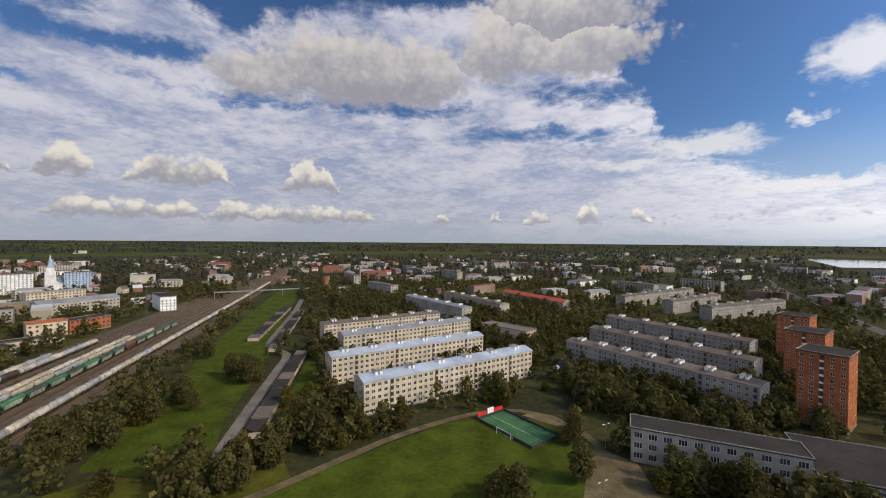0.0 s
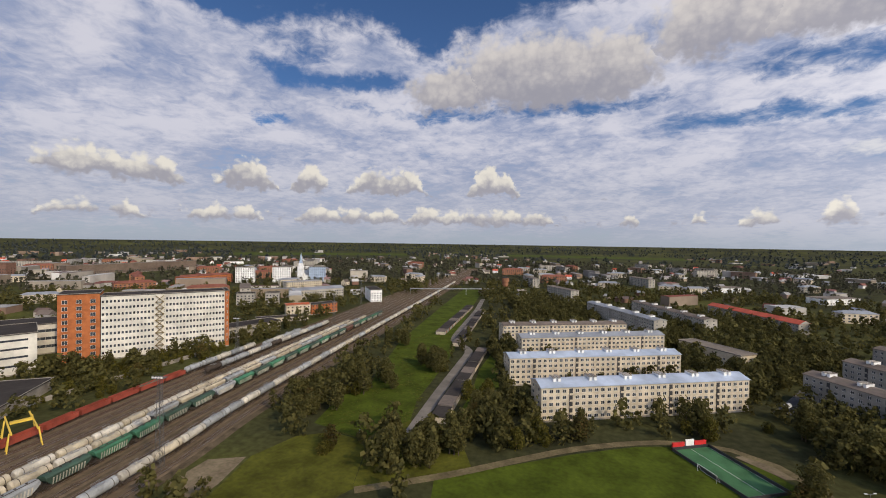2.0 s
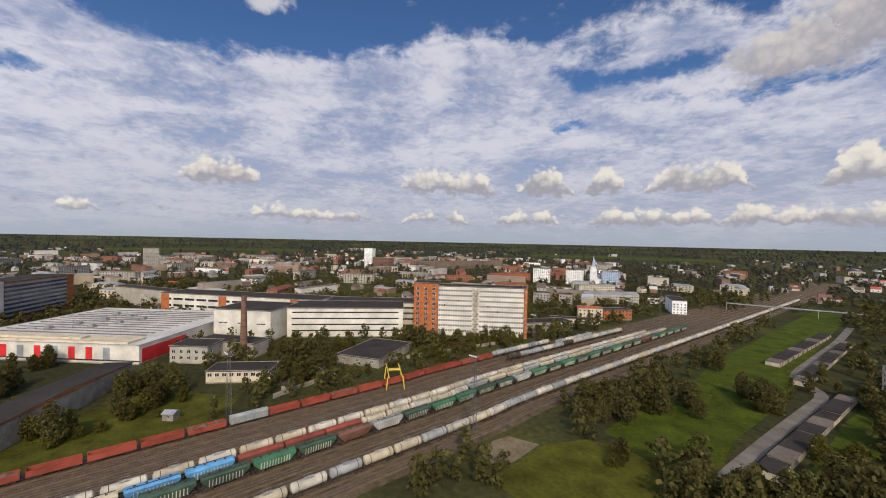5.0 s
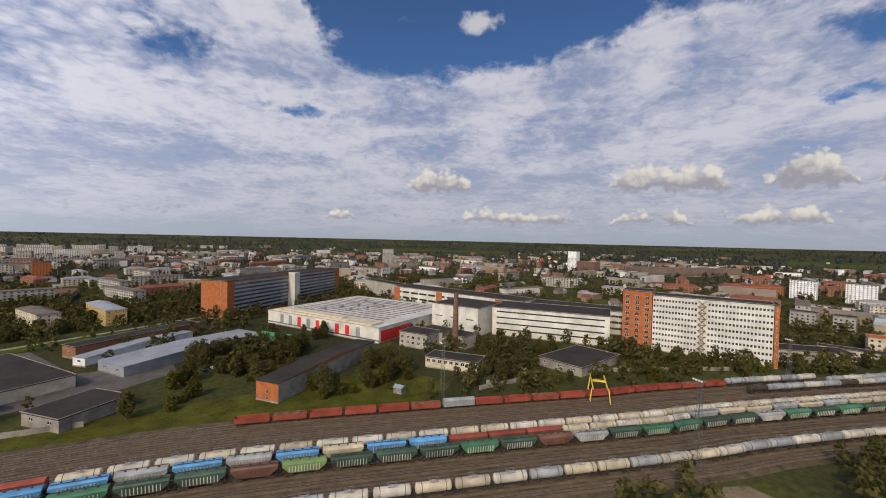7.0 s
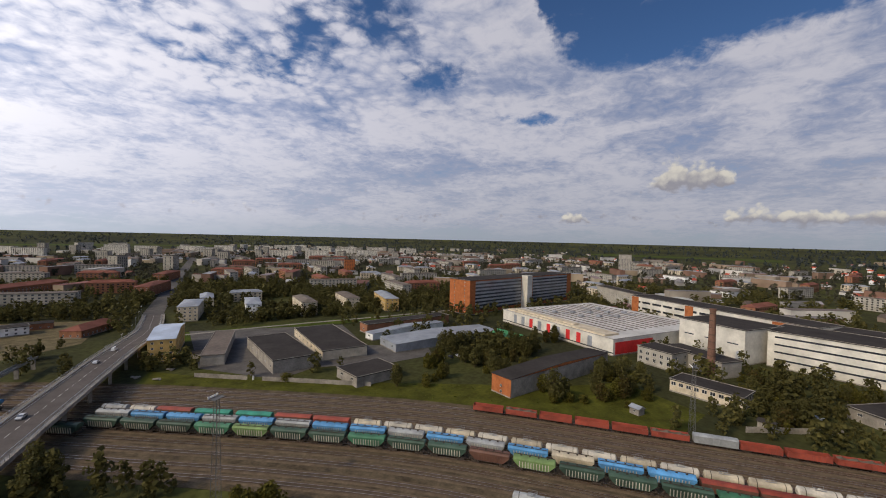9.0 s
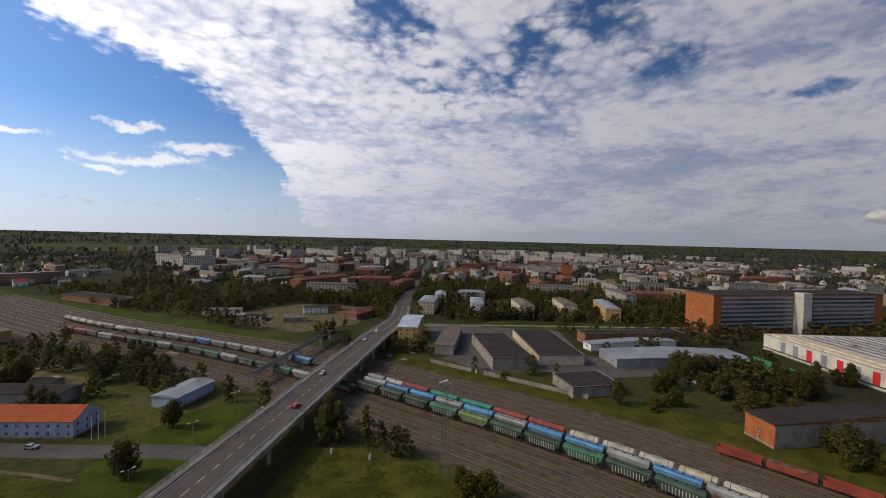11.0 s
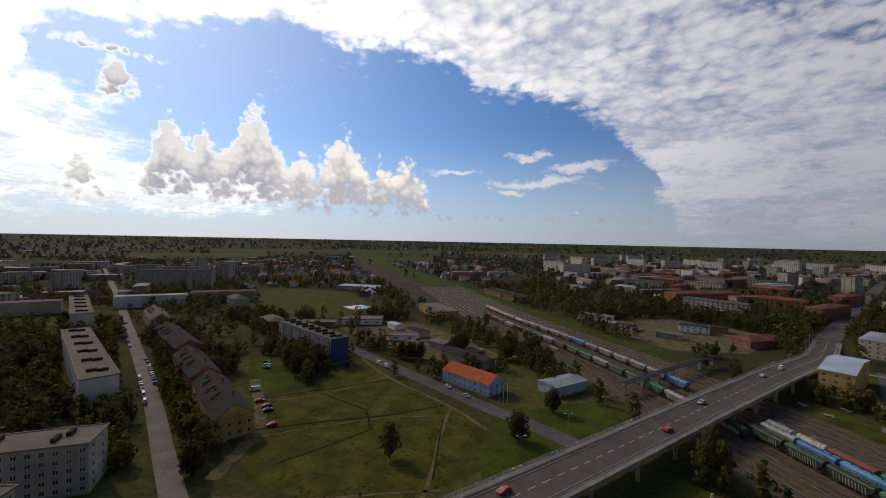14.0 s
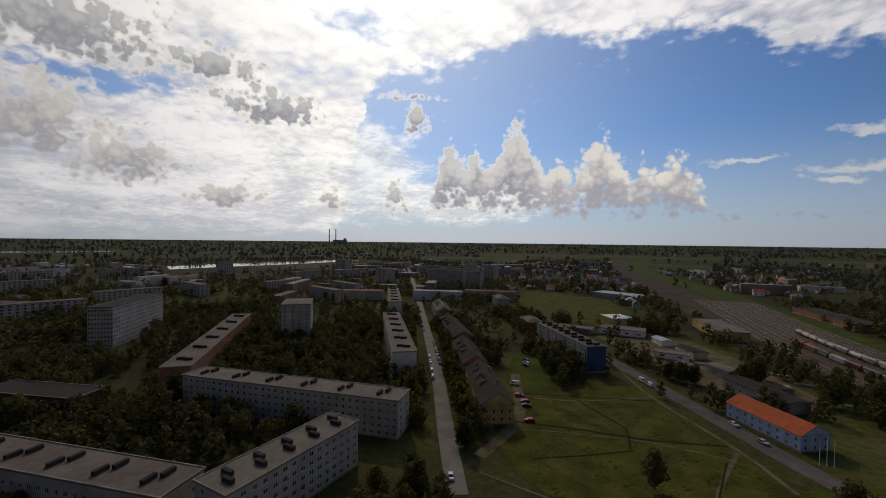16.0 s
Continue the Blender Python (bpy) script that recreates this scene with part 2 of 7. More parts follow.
colour = wmix(wisp_a, colour, (0.86, 0.85, 0.88, 1))
glaze_rows, _ = blobs([(253, 9.5, 15, 8.5), (238, 5.5, 22, 3.2)], torn)
colour = wmix(wm("MULTIPLY", wsmooth(wm("ADD", glaze_rows, wm("MULTIPLY", grain, 0.6)), -0.05, 0.5), 0.82), colour, wmix(deck_shade, (0.80, 0.82, 0.86, 1), (1.40, 1.36, 1.30, 1)))
colour = wmix(bank_a, colour, bank_col)
colour = wmix(heap_a, colour, heap_col)
veil = wm("SUBTRACT", 1.0, wsmooth(height, -0.2, 3.2))
colour = wmix(wm("MULTIPLY", veil, 0.75), colour, wmix(wm("MULTIPLY", glow, 1.0, clamp=True), (0.48, 0.53, 0.62, 1), (0.85, 0.88, 0.9, 1)))
# the half of the sky round the sun is the brighter one
level = wv("DOT_PRODUCT", wv("NORMALIZE", wv("MULTIPLY", way, (1, 1, 0))), (-math.sin(sa - 0.30), math.cos(sa - 0.30), 0.0))
brighter = wm("ADD", 1.42, wm("MULTIPLY", wm("POWER", wm("MULTIPLY", wm("ADD", level, 1.0), 0.5), 2.6), 2.5))
back = wnode("ShaderNodeBackground", colour, brighter)
out = WN.new("ShaderNodeOutputWorld")
WL.new(back, out.inputs[0])
world.cycles.sampling_method, world.cycles.sample_map_resolution = "MANUAL", 512

# ---------------------------------------------------------------- materials
MATS = {}


def mat(name, rgb, rough=0.8, second=None, size=1.0, amount=0.6, metal=0.0, bump=0.0, each=0.0, spec=None, stain=0.25):
    """A surface of two tones mixed by noise at two sizes (metres), with relief; each: how far single pieces differ in lightness."""
    if name in MATS:
        return MATS[name]
    m = MATS[name] = bpy.data.materials.new(name)
    m.use_nodes = True
    nodes, links = m.node_tree.nodes, m.node_tree.links
    bsdf = nodes["Principled BSDF"]
    bsdf.inputs["Roughness"].default_value, bsdf.inputs["Metallic"].default_value = rough, metal
    bsdf.inputs["Specular IOR Level"].default_value = spec if spec is not None else (0.08 if rough >= 0.75 else 0.4)
    second = second or tuple(c * 0.72 for c in rgb)
    tc = nodes.new("ShaderNodeTexCoord")
    geo = nodes.new("ShaderNodeNewGeometry")
    fine, broad = nodes.new("ShaderNodeTexNoise"), nodes.new("ShaderNodeTexNoise")
    for n, s, d in ((fine, 1 / size, 5.0), (broad, 0.16 / size, 4.0)):
        links.new(geo.outputs["Position"], n.inputs["Vector"])
        n.inputs["Scale"].default_value, n.inputs["Detail"].default_value = s, d
    ramp = nodes.new("ShaderNodeMapRange")
    ramp.inputs[1].default_value, ramp.inputs[2].default_value = 0.32, 0.68
    links.new(fine.outputs[0], ramp.inputs[0])
    mul = nodes.new("ShaderNodeMath")
    mul.operation = "MULTIPLY"
    mul.inputs[1].default_value = amount
    links.new(ramp.outputs[0], mul.inputs[0])
    mix = nodes.new("ShaderNodeMix")
    mix.data_type = "RGBA"
    links.new(mul.outputs[0], mix.inputs[0])
    mix.inputs[6].default_value, mix.inputs[7].default_value = (*rgb, 1), (*second, 1)
    ramp2 = nodes.new("ShaderNodeMapRange")
    ramp2.inputs[1].default_value, ramp2.inputs[2].default_value = 0.3, 0.7
    ramp2.inputs[3].default_value, ramp2.inputs[4].default_value = 1 - stain, 1 + stain * 0.6
    links.new(broad.outputs[0], ramp2.inputs[0])
    hsv = nodes.new("ShaderNodeHueSaturation")
    links.new(mix.outputs[2], hsv.inputs["Color"])
    links.new(ramp2.outputs[0], hsv.inputs["Value"])
    last = hsv
    if each:
        info = nodes.new("ShaderNodeObjectInfo")
        ramp3 = nodes.new("ShaderNodeMapRange")
        ramp3.inputs[3].default_value, ramp3.inputs[4].default_value = 1 - each, 1 + each
        links.new(info.outputs["Random"], ramp3.inputs[0])
        last = nodes.new("ShaderNodeHueSaturation")
        links.new(hsv.outputs[0], last.inputs["Color"])
        links.new(ramp3.outputs[0], last.inputs["Value"])
    links.new(last.outputs[0], bsdf.inputs["Base Color"])
    if bump:
        b = nodes.new("ShaderNodeBump")
        b.inputs["Strength"].default_value, b.inputs["Distance"].default_value = 0.6, bump
        links.new(fine.outputs[0], b.inputs["Height"])
        links.new(b.outputs[0], bsdf.inputs["Normal"])
    return m


def island_mat(name, tones, rough=0.8, spec=0.08, thin=0.35):
    """A surface for joined pieces: each piece takes its own tone between some colours."""
    m = MATS[name] = bpy.data.materials.new(name)
    m.use_nodes = True
    nodes, links = m.node_tree.nodes, m.node_tree.links
    bsdf = nodes["Principled BSDF"]
    bsdf.inputs["Roughness"].default_value, bsdf.inputs["Specular IOR Level"].default_value = rough, spec
    geo, ramp = nodes.new("ShaderNodeNewGeometry"), nodes.new("ShaderNodeValToRGB")
    els = ramp.color_ramp.elements
    while len(els) < len(tones):
        els.new(0.5)
    for i, (e, c) in enumerate(zip(els, tones)):
        e.position, e.color = i / (len(tones) - 1), (*c, 1)
    links.new(geo.outputs["Random Per Island"], ramp.inputs[0])
    noise_n = nodes.new("ShaderNodeTexNoise")
    noise_n.inputs["Scale"].default_value, noise_n.inputs["Detail"].default_value = 0.035, 3.0
    links.new(geo.outputs["Position"], noise_n.inputs["Vector"])
    rng = nodes.new("ShaderNodeMapRange")
    rng.inputs[1].default_value, rng.inputs[2].default_value = 0.3, 0.7
    rng.inputs[3].default_value, rng.inputs[4].default_value = 0.7, 1.25
    links.new(noise_n.outputs[0], rng.inputs[0])
    hsv = nodes.new("ShaderNodeHueSaturation")
    links.new(ramp.outputs[0], hsv.inputs["Color"])
    links.new(rng.outputs[0], hsv.inputs["Value"])
    links.new(hsv.outputs[0], bsdf.inputs["Base Color"])
    if not thin:
        return m
    # leaves let some of the light through
    through_leaf, both = nodes.new("ShaderNodeBsdfTranslucent"), nodes.new("ShaderNodeMixShader")
    links.new(hsv.outputs[0], through_leaf.inputs["Color"])
    both.inputs[0].default_value = thin
    links.new(bsdf.outputs[0], both.inputs[1])
    links.new(through_leaf.outputs[0], both.inputs[2])
    links.new(both.outputs[0], nodes["Material Output"].inputs["Surface"])
    return m


CREAM = mat("cream_plaster", (0.58, 0.505, 0.38), 0.85, (0.45, 0.385, 0.29), 0.7, 0.6)
PALE = mat("pale_panel", (0.39, 0.365, 0.315), 0.85, (0.30, 0.28, 0.24), 1.2, 0.6)
GREYPANEL = mat("grey_panel", (0.34, 0.32, 0.285), 0.9, (0.26, 0.245, 0.22), 1.0, 0.6)
WHITEPANEL = mat("white_panel", (0.63, 0.60, 0.53), 0.8, (0.50, 0.475, 0.42), 1.5, 0.6)
WHITE = mat("white_paint", (0.78, 0.78, 0.76), 0.6, (0.66, 0.66, 0.64), 0.8, 0.5)
BRICK = mat("orange_brick", (0.40, 0.138, 0.05), 0.9, (0.30, 0.100, 0.042), 0.5, 0.7)
BROWNBRICK = mat("brown_brick", (0.30, 0.14, 0.08), 0.9, (0.20, 0.10, 0.06), 0.6, 0.7)
DARKBRICK = mat("dark_brick", (0.20, 0.11, 0.08), 0.9, (0.13, 0.08, 0.06), 0.6, 0.7)
TARROOF = mat("tarred_roof", (0.050, 0.044, 0.041), 0.95, (0.034, 0.031, 0.03), 2.0, 0.7)
BROWNROOF = mat("brown_roof_felt", (0.17, 0.14, 0.12), 0.9, (0.11, 0.095, 0.085), 2.0, 0.7)
LIGHTROOF = mat("pale_roof_felt", (0.20, 0.172, 0.145), 0.95, (0.135, 0.118, 0.10), 2.5, 0.7)
BLUEROOF = mat("blue_grey_sheet_roof", (0.46, 0.53, 0.64), 0.45, (0.38, 0.44, 0.54), 1.5, 0.5, 0.2)
METALROOF = mat("grey_sheet_roof", (0.31, 0.33, 0.36), 0.5, (0.22, 0.235, 0.26), 1.5, 0.6, 0.2)
WHITEROOF = mat("white_membrane_roof", (0.55, 0.54, 0.515), 0.7, (0.44, 0.43, 0.41), 3.0, 0.6)
REDROOF = mat("red_sheet_roof", (0.50, 0.10, 0.05), 0.6, (0.38, 0.07, 0.04), 1.5, 0.6)
ORANGEROOF = mat("orange_tile_roof", (0.46, 0.115, 0.045), 0.8, (0.34, 0.085, 0.04), 0.6, 0.6)
FADEDROOF = mat("faded_red_roof", (0.22, 0.085, 0.06), 0.8, (0.15, 0.065, 0.05), 1.5, 0.6)
GREENROOF = mat("green_sheet_roof", (0.05, 0.24, 0.08), 0.5, (0.04, 0.18, 0.07), 1.0, 0.5)
YELLOW = mat("yellow_paint", (0.70, 0.48, 0.06), 0.6, (0.56, 0.38, 0.05), 0.8, 0.5)
REDPAINT = mat("red_paint", (0.60, 0.03, 0.03), 0.5, (0.48, 0.03, 0.03), 0.8, 0.4)
BLUEPAINT = mat("dark_blue_paint", (0.03, 0.06, 0.16), 0.7, (0.025, 0.045, 0.12), 1.0, 0.5)
PALEBLUE = mat("pale_blue_plaster", (0.38, 0.47, 0.60), 0.8, (0.30, 0.38, 0.50), 0.8, 0.5)
OCHRE = mat("ochre_plaster", (0.50, 0.34, 0.13), 0.85, (0.40, 0.27, 0.10), 0.8, 0.5)
GLASS = mat("window_glass", (0.035, 0.04, 0.05), 0.06, (0.06, 0.07, 0.085), 1.5, 0.8, spec=0.9, each=0.5)
DARKGLASS = mat("dark_strip_glazing", (0.03, 0.035, 0.045), 0.1, (0.05, 0.055, 0.07), 2.0, 0.8, spec=0.7)
FRAME = mat("window_frame_white", (0.72, 0.70, 0.66), 0.6)
DARKFRAME = mat("dark_metal", (0.06, 0.06, 0.065), 0.5, metal=0.3)
STEEL = mat("galvanised_steel", (0.38, 0.39, 0.40), 0.45, (0.28, 0.29, 0.30), 0.5, 0.5, 0.6)
MASTSTEEL = mat("dull_mast_steel", (0.13, 0.13, 0.13), 0.6, (0.09, 0.085, 0.08), 0.5, 0.5, 0.3)
RUSTY = mat("rusty_rail_steel", (0.14, 0.085, 0.06), 0.6, (0.09, 0.06, 0.045), 0.4, 0.7, 0.3)
RAILTOP = mat("worn_rail_head", (0.45, 0.43, 0.42), 0.3, metal=0.9)
SLEEPER = mat("weathered_sleeper", (0.13, 0.10, 0.075), 0.95, (0.11, 0.09, 0.075), 0.5, 0.7)
BALLAST = mat("brown_ballast", (0.128, 0.096, 0.062), 1.0, (0.074, 0.060, 0.037), 0.8, 0.9, bump=0.08, stain=0.5)
TRACKBED = mat("tan_track_gravel", (0.165, 0.122, 0.080), 1.0, (0.100, 0.075, 0.050), 0.5, 0.8, bump=0.06, stain=0.3)
ASPHALT = mat("worn_asphalt", (0.125, 0.115, 0.108), 0.9, (0.085, 0.08, 0.075), 1.5, 0.7, stain=0.3)
DECK = mat("bridge_asphalt", (0.115, 0.100, 0.092), 0.85, (0.088, 0.078, 0.072), 1.0, 0.6, stain=0.2)
ROADGREY = mat("worn_grey_road", (0.19, 0.172, 0.15), 0.75, (0.14, 0.127, 0.112), 1.5, 0.6, stain=0.3)
DIRT = mat("trodden_dirt", (0.20, 0.155, 0.105), 1.0, (0.12, 0.105, 0.06), 1.2, 0.8, bump=0.05, stain=0.35)
EARTH = mat("brown_earth", (0.16, 0.125, 0.075), 1.0, (0.10, 0.09, 0.04), 0.9, 0.8, stain=0.4)
CONCRETE = mat("grey_concrete", (0.31, 0.28, 0.245), 0.9, (0.20, 0.185, 0.16), 0.8, 0.7, stain=0.35)
GRASS = mat("mown_grass", (0.066, 0.090, 0.009), 1.0, (0.042, 0.056, 0.008), 1.6, 0.8, bump=0.1, stain=0.4)
MEADOW = mat("rough_meadow", (0.084, 0.088, 0.012), 1.0, (0.054, 0.054, 0.011), 1.6, 0.8, bump=0.2, stain=0.45)
PITCHGREEN = mat("green_sports_court", (0.06, 0.15, 0.07), 0.9, (0.05, 0.12, 0.06), 1.0, 0.5)
PLOUGH = mat("brown_bare_field", (0.085, 0.062, 0.044), 1.0, (0.055, 0.043, 0.031), 6.0, 0.8, stain=0.35)
WATER = mat("still_water", (0.10, 0.13, 0.16), 0.06, spec=1.0, stain=0.1)
PAINTLINE = mat("white_road_marking", (0.70, 0.69, 0.66), 0.8)
RUBBER = mat("black_rubber", (0.02, 0.02, 0.02), 0.9)
BARK = mat("grey_brown_bark", (0.12, 0.09, 0.065), 0.95, (0.07, 0.055, 0.04), 0.2, 0.7)
LEAVES = island_mat("leaves", [(0.054, 0.053, 0.019), (0.086, 0.080, 0.026), (0.118, 0.104, 0.033), (0.068, 0.065, 0.023)])
OLIVE = island_mat("olive_leaves", [(0.052, 0.052, 0.011), (0.095, 0.085, 0.017), (0.13, 0.11, 0.022), (0.07, 0.072, 0.014)])
BRONZE = island_mat("autumn_leaves", [(0.06, 0.045, 0.016), (0.10, 0.07, 0.022), (0.075, 0.07, 0.02), (0.05, 0.05, 0.016)])
# leaves of the far town: some distance haze is mixed into the tones
HAZEDLEAVES = island_mat("hazed_far_leaves", [(0.052, 0.052, 0.035), (0.076, 0.073, 0.048), (0.096, 0.090, 0.058), (0.062, 0.062, 0.042)])
# horizon woods: stronger haze painted in, as lighter blue-grey leaf colours
HAZYWOODS = island_mat("hazed_woods", [(0.046, 0.056, 0.056), (0.060, 0.070, 0.068), (0.076, 0.084, 0.078)])
for leaf in (LEAVES, OLIVE, BRONZE, HAZEDLEAVES):
    leaf.node_tree.nodes["Principled BSDF"].inputs["Roughness"].default_value = 0.7

# the town's ground: woods, gardens and bare patches by broad noise
TOWN = bpy.data.materials.new("town_ground")
TOWN.use_nodes = True
tn, tl = TOWN.node_tree.nodes, TOWN.node_tree.links
tgeo = tn.new("ShaderNodeNewGeometry")
tone = []
for scale, detail in ((0.0022, 6.0), (0.02, 5.0), (0.35, 5.0)):
    n = tn.new("ShaderNodeTexNoise")
    n.inputs["Scale"].default_value, n.inputs["Detail"].default_value = scale, detail
    tl.new(tgeo.outputs["Position"], n.inputs["Vector"])
    tone.append(n.outputs[0])
tramp = tn.new("ShaderNodeValToRGB")
for _ in range(3):
    tramp.color_ramp.elements.new(0.5)
for e, (p, c) in zip(tramp.color_ramp.elements, ((0.30, (0.024, 0.026, 0.014)), (0.44, (0.036, 0.037, 0.018)), (0.54, (0.054, 0.056, 0.020)), (0.62, (0.078, 0.082, 0.022)), (0.72, (0.120, 0.100, 0.055)))):
    e.position, e.color = p, (*c, 1)
tmix = tn.new("ShaderNodeMath")
tmix.operation = "MULTIPLY_ADD"
tl.new(tone[0], tmix.inputs[0])
tmix.inputs[1].default_value = 0.55
tadd = tn.new("ShaderNodeMath")
tadd.operation = "MULTIPLY"
tl.new(tone[1], tadd.inputs[0])
tadd.inputs[1].default_value = 0.45
tl.new(tadd.outputs[0], tmix.inputs[2])
tl.new(tmix.outputs[0], tramp.inputs[0])
thsv = tn.new("ShaderNodeHueSaturation")
trange = tn.new("ShaderNodeMapRange")
trange.inputs[1].default_value, trange.inputs[2].default_value = 0.3, 0.7
trange.inputs[3].default_value, trange.inputs[4].default_value = 0.7, 1.3
tl.new(tone[2], trange.inputs[0])
tl.new(trange.outputs[0], thsv.inputs["Value"])
tl.new(tramp.outputs[0], thsv.inputs["Color"])
tl.new(thsv.outputs[0], tn["Principled BSDF"].inputs["Base Color"])
tn["Principled BSDF"].inputs["Roughness"].default_value = 1.0
tn["Principled BSDF"].inputs["Specular IOR Level"].default_value = 0.05

# ---------------------------------------------------------------- building tools
class Shape:
    """Gathers the faces of one mesh."""

    def __init__(self):
        self.v, self.f, self.m = [], [], []

    def quad(self, a, b, c, d, m=0):
        n = len(self.v)
        self.v += [a, b, c, d]
        self.f.append((n, n + 1, n + 2, n + 3))
        self.m.append(m)

    def tri(self, a, b, c, m=0):
        n = len(self.v)
        self.v += [a, b, c]
        self.f.append((n, n + 1, n + 2))
        self.m.append(m)

    def box(self, x0, y0, z0, x1, y1, z1, m=0, taper=0.0):
        n, t = len(self.v), taper
        self.v += [(x0, y0, z0), (x1, y0, z0), (x1, y1, z0), (x0, y1, z0), (x0 + t, y0 + t, z1), (x1 - t, y0 + t, z1), (x1 - t, y1 - t, z1), (x0 + t, y1 - t, z1)]
        for q in ((3, 2, 1, 0), (4, 5, 6, 7), (0, 1, 5, 4), (1, 2, 6, 5), (2, 3, 7, 6), (3, 0, 4, 7)):
            self.f.append(tuple(n + i for i in q))
            self.m.append(m)

    def beam(self, a, b, w, m=0):
        """A square bar from a to b."""
        a, b = Vector(a), Vector(b)
        d = (b - a).normalized()
        s = d.cross(Vector((0, 0, 1)) if abs(d.z) < 0.9 else Vector((1, 0, 0))).normalized() * w / 2
        u = d.cross(s).normalized() * w / 2
        n = len(self.v)
        self.v += [tuple(p + i * s + j * u) for p in (a, b) for i, j in ((-1, -1), (1, -1), (1, 1), (-1, 1))]
        for q in ((0, 1, 2, 3), (7, 6, 5, 4), (0, 4, 5, 1), (1, 5, 6, 2), (2, 6, 7, 3), (3, 7, 4, 0)):
            self.f.append(tuple(n + i for i in q))
            self.m.append(m)

    def tube(self, a, b, ra, rb, sides=10, m=0, dome=0.0):
        """A round bar from a to b, closed, with bulged ends."""
        a, b = Vector(a), Vector(b)
        d = (b - a).normalized()
        s = d.cross(Vector((0, 0, 1)) if abs(d.z) < 0.9 else Vector((1, 0, 0))).normalized()
        u = d.cross(s).normalized()
        rings = [(a, ra), (b, rb)]
        if dome:
            rings = [(a - d * dome, ra * 0.55)] + rings + [(b + d * dome, rb * 0.55)]
        n = len(self.v)
        for p, r in rings:
            self.v += [tuple(p + r * (math.cos(k * math.tau / sides) * s + math.sin(k * math.tau / sides) * u)) for k in range(sides)]
        for i in range(len(rings) - 1):
            for k in range(sides):
                l = (k + 1) % sides
                self.f.append((n + i * sides + k, n + i * sides + l, n + (i + 1) * sides + l, n + (i + 1) * sides + k))
                self.m.append(m)
        self.f.append(tuple(n + k for k in reversed(range(sides))))
        self.f.append(tuple(n + (len(rings) - 1) * sides + k for k in range(sides)))
        self.m += [m, m]

    def mesh(self, name, *mats, smooth=False):
        me = bpy.data.meshes.new(name)
        me.from_pydata(self.v, [], self.f)
        for m in mats:
            me.materials.append(m)
        me.polygons.foreach_set("material_index", self.m)
        if smooth:
            me.polygons.foreach_set("use_smooth", [True] * len(self.f))
        me.update()
        return me


def part(name, me, parent, label="", at=None, kind=""):
    ob = new(name, me)
    ob.parent = parent
    if at is not None:
        ob.matrix_basis = at
    return tagged(ob, label, kind=kind)


def thing(name, m, label, category, group="", kind=""):
    ob = new(name)
    ob.matrix_basis = m
    ob.empty_display_size = 0.5
    return tagged(ob, label, category, group, kind)


def along(p, q):
    """The pose with its origin at p and its x axis towards q, on the ground."""
    return Matrix.Translation((p[0], p[1], 0)) @ Matrix.Rotation(math.atan2(q[1] - p[1], q[0] - p[0]), 4, "Z")


def span(p, q):
    return math.hypot(q[0] - p[0], q[1] - p[1])


FOOT = []  # footprints that trees keep out of: pose inverse, x0, x1, y0, y1


def keep_out(m, x0, x1, y0, y1, rim=2.0):
    i = m.inverted()
    FOOT.append((i[0][0], i[0][1], i[0][3], i[1][0], i[1][1], i[1][3], x0 - rim, x1 + rim, y0 - rim, y1 + rim))


def pierced(shape, o, u, w, h, cols, rows, m=0, deep=0.18):
    """A wall from o along u, w long and h high, with openings where cols cross rows; the wall faces to the right of u."""
    o, u = Vector(o), Vector(u).normalized()
    inn = Vector((-u.y, u.x, 0)) * deep
    us = sorted({0.0, w, *(c for p in cols for c in p)})
    vs = sorted({0.0, h, *(c for p in rows for c in p)})
    cset, rset = {c[0] for c in cols}, {r[0] for r in rows}
    at = lambda a, b: o + u * a + Vector((0, 0, b))
    for v0, v1 in zip(vs, vs[1:]):
        run = None
        if v0 not in rset:
            shape.quad(at(0, v0), at(w, v0), at(w, v1), at(0, v1), m)
            continue
        for u0, u1 in zip(us, us[1:]):
            p, q, r, s = at(u0, v0), at(u1, v0), at(u1, v1), at(u0, v1)
            if u0 in cset:
                for a, b in ((p, q), (q, r), (r, s), (s, p)):
                    shape.quad(a, b, b + inn, a + inn, m)
            else:
                shape.quad(p, q, r, s, m)


WINDOWS = {}


def window_mesh(w, h, bars=1, frame=FRAME, glass=GLASS):
    """A window: frame and pane, its lower left outer corner at the origin, facing -y."""
    key = (round(w, 2), round(h, 2), bars, frame.name, glass.name)
    if key not in WINDOWS:
        s = Shape()
        t = min(0.09, w * 0.1)
        if bars < 0:
            s.quad((0, -0.03, 0), (w, -0.03, 0), (w, -0.03, h), (0, -0.03, h), 1)
            WINDOWS[key] = s.mesh("window", frame, glass)
            return WINDOWS[key]
        s.box(0, 0.06, 0, w, 0.12, t, 0), s.box(0, 0.06, h - t, w, 0.12, h, 0)
        s.box(0, 0.06, t, t, 0.12, h - t, 0), s.box(w - t, 0.06, t, w, 0.12, h - t, 0)
        for k in range(bars):
            x = w * (k + 1) / (bars + 1)
            s.box(x - t / 2, 0.06, t, x + t / 2, 0.12, h - t, 0)
        s.quad((t, 0.11, t), (w - t, 0.11, t), (w - t, 0.11, h - t), (t, 0.11, h - t), 1)
        WINDOWS[key] = s.mesh("window", frame, glass)
    return WINDOWS[key]


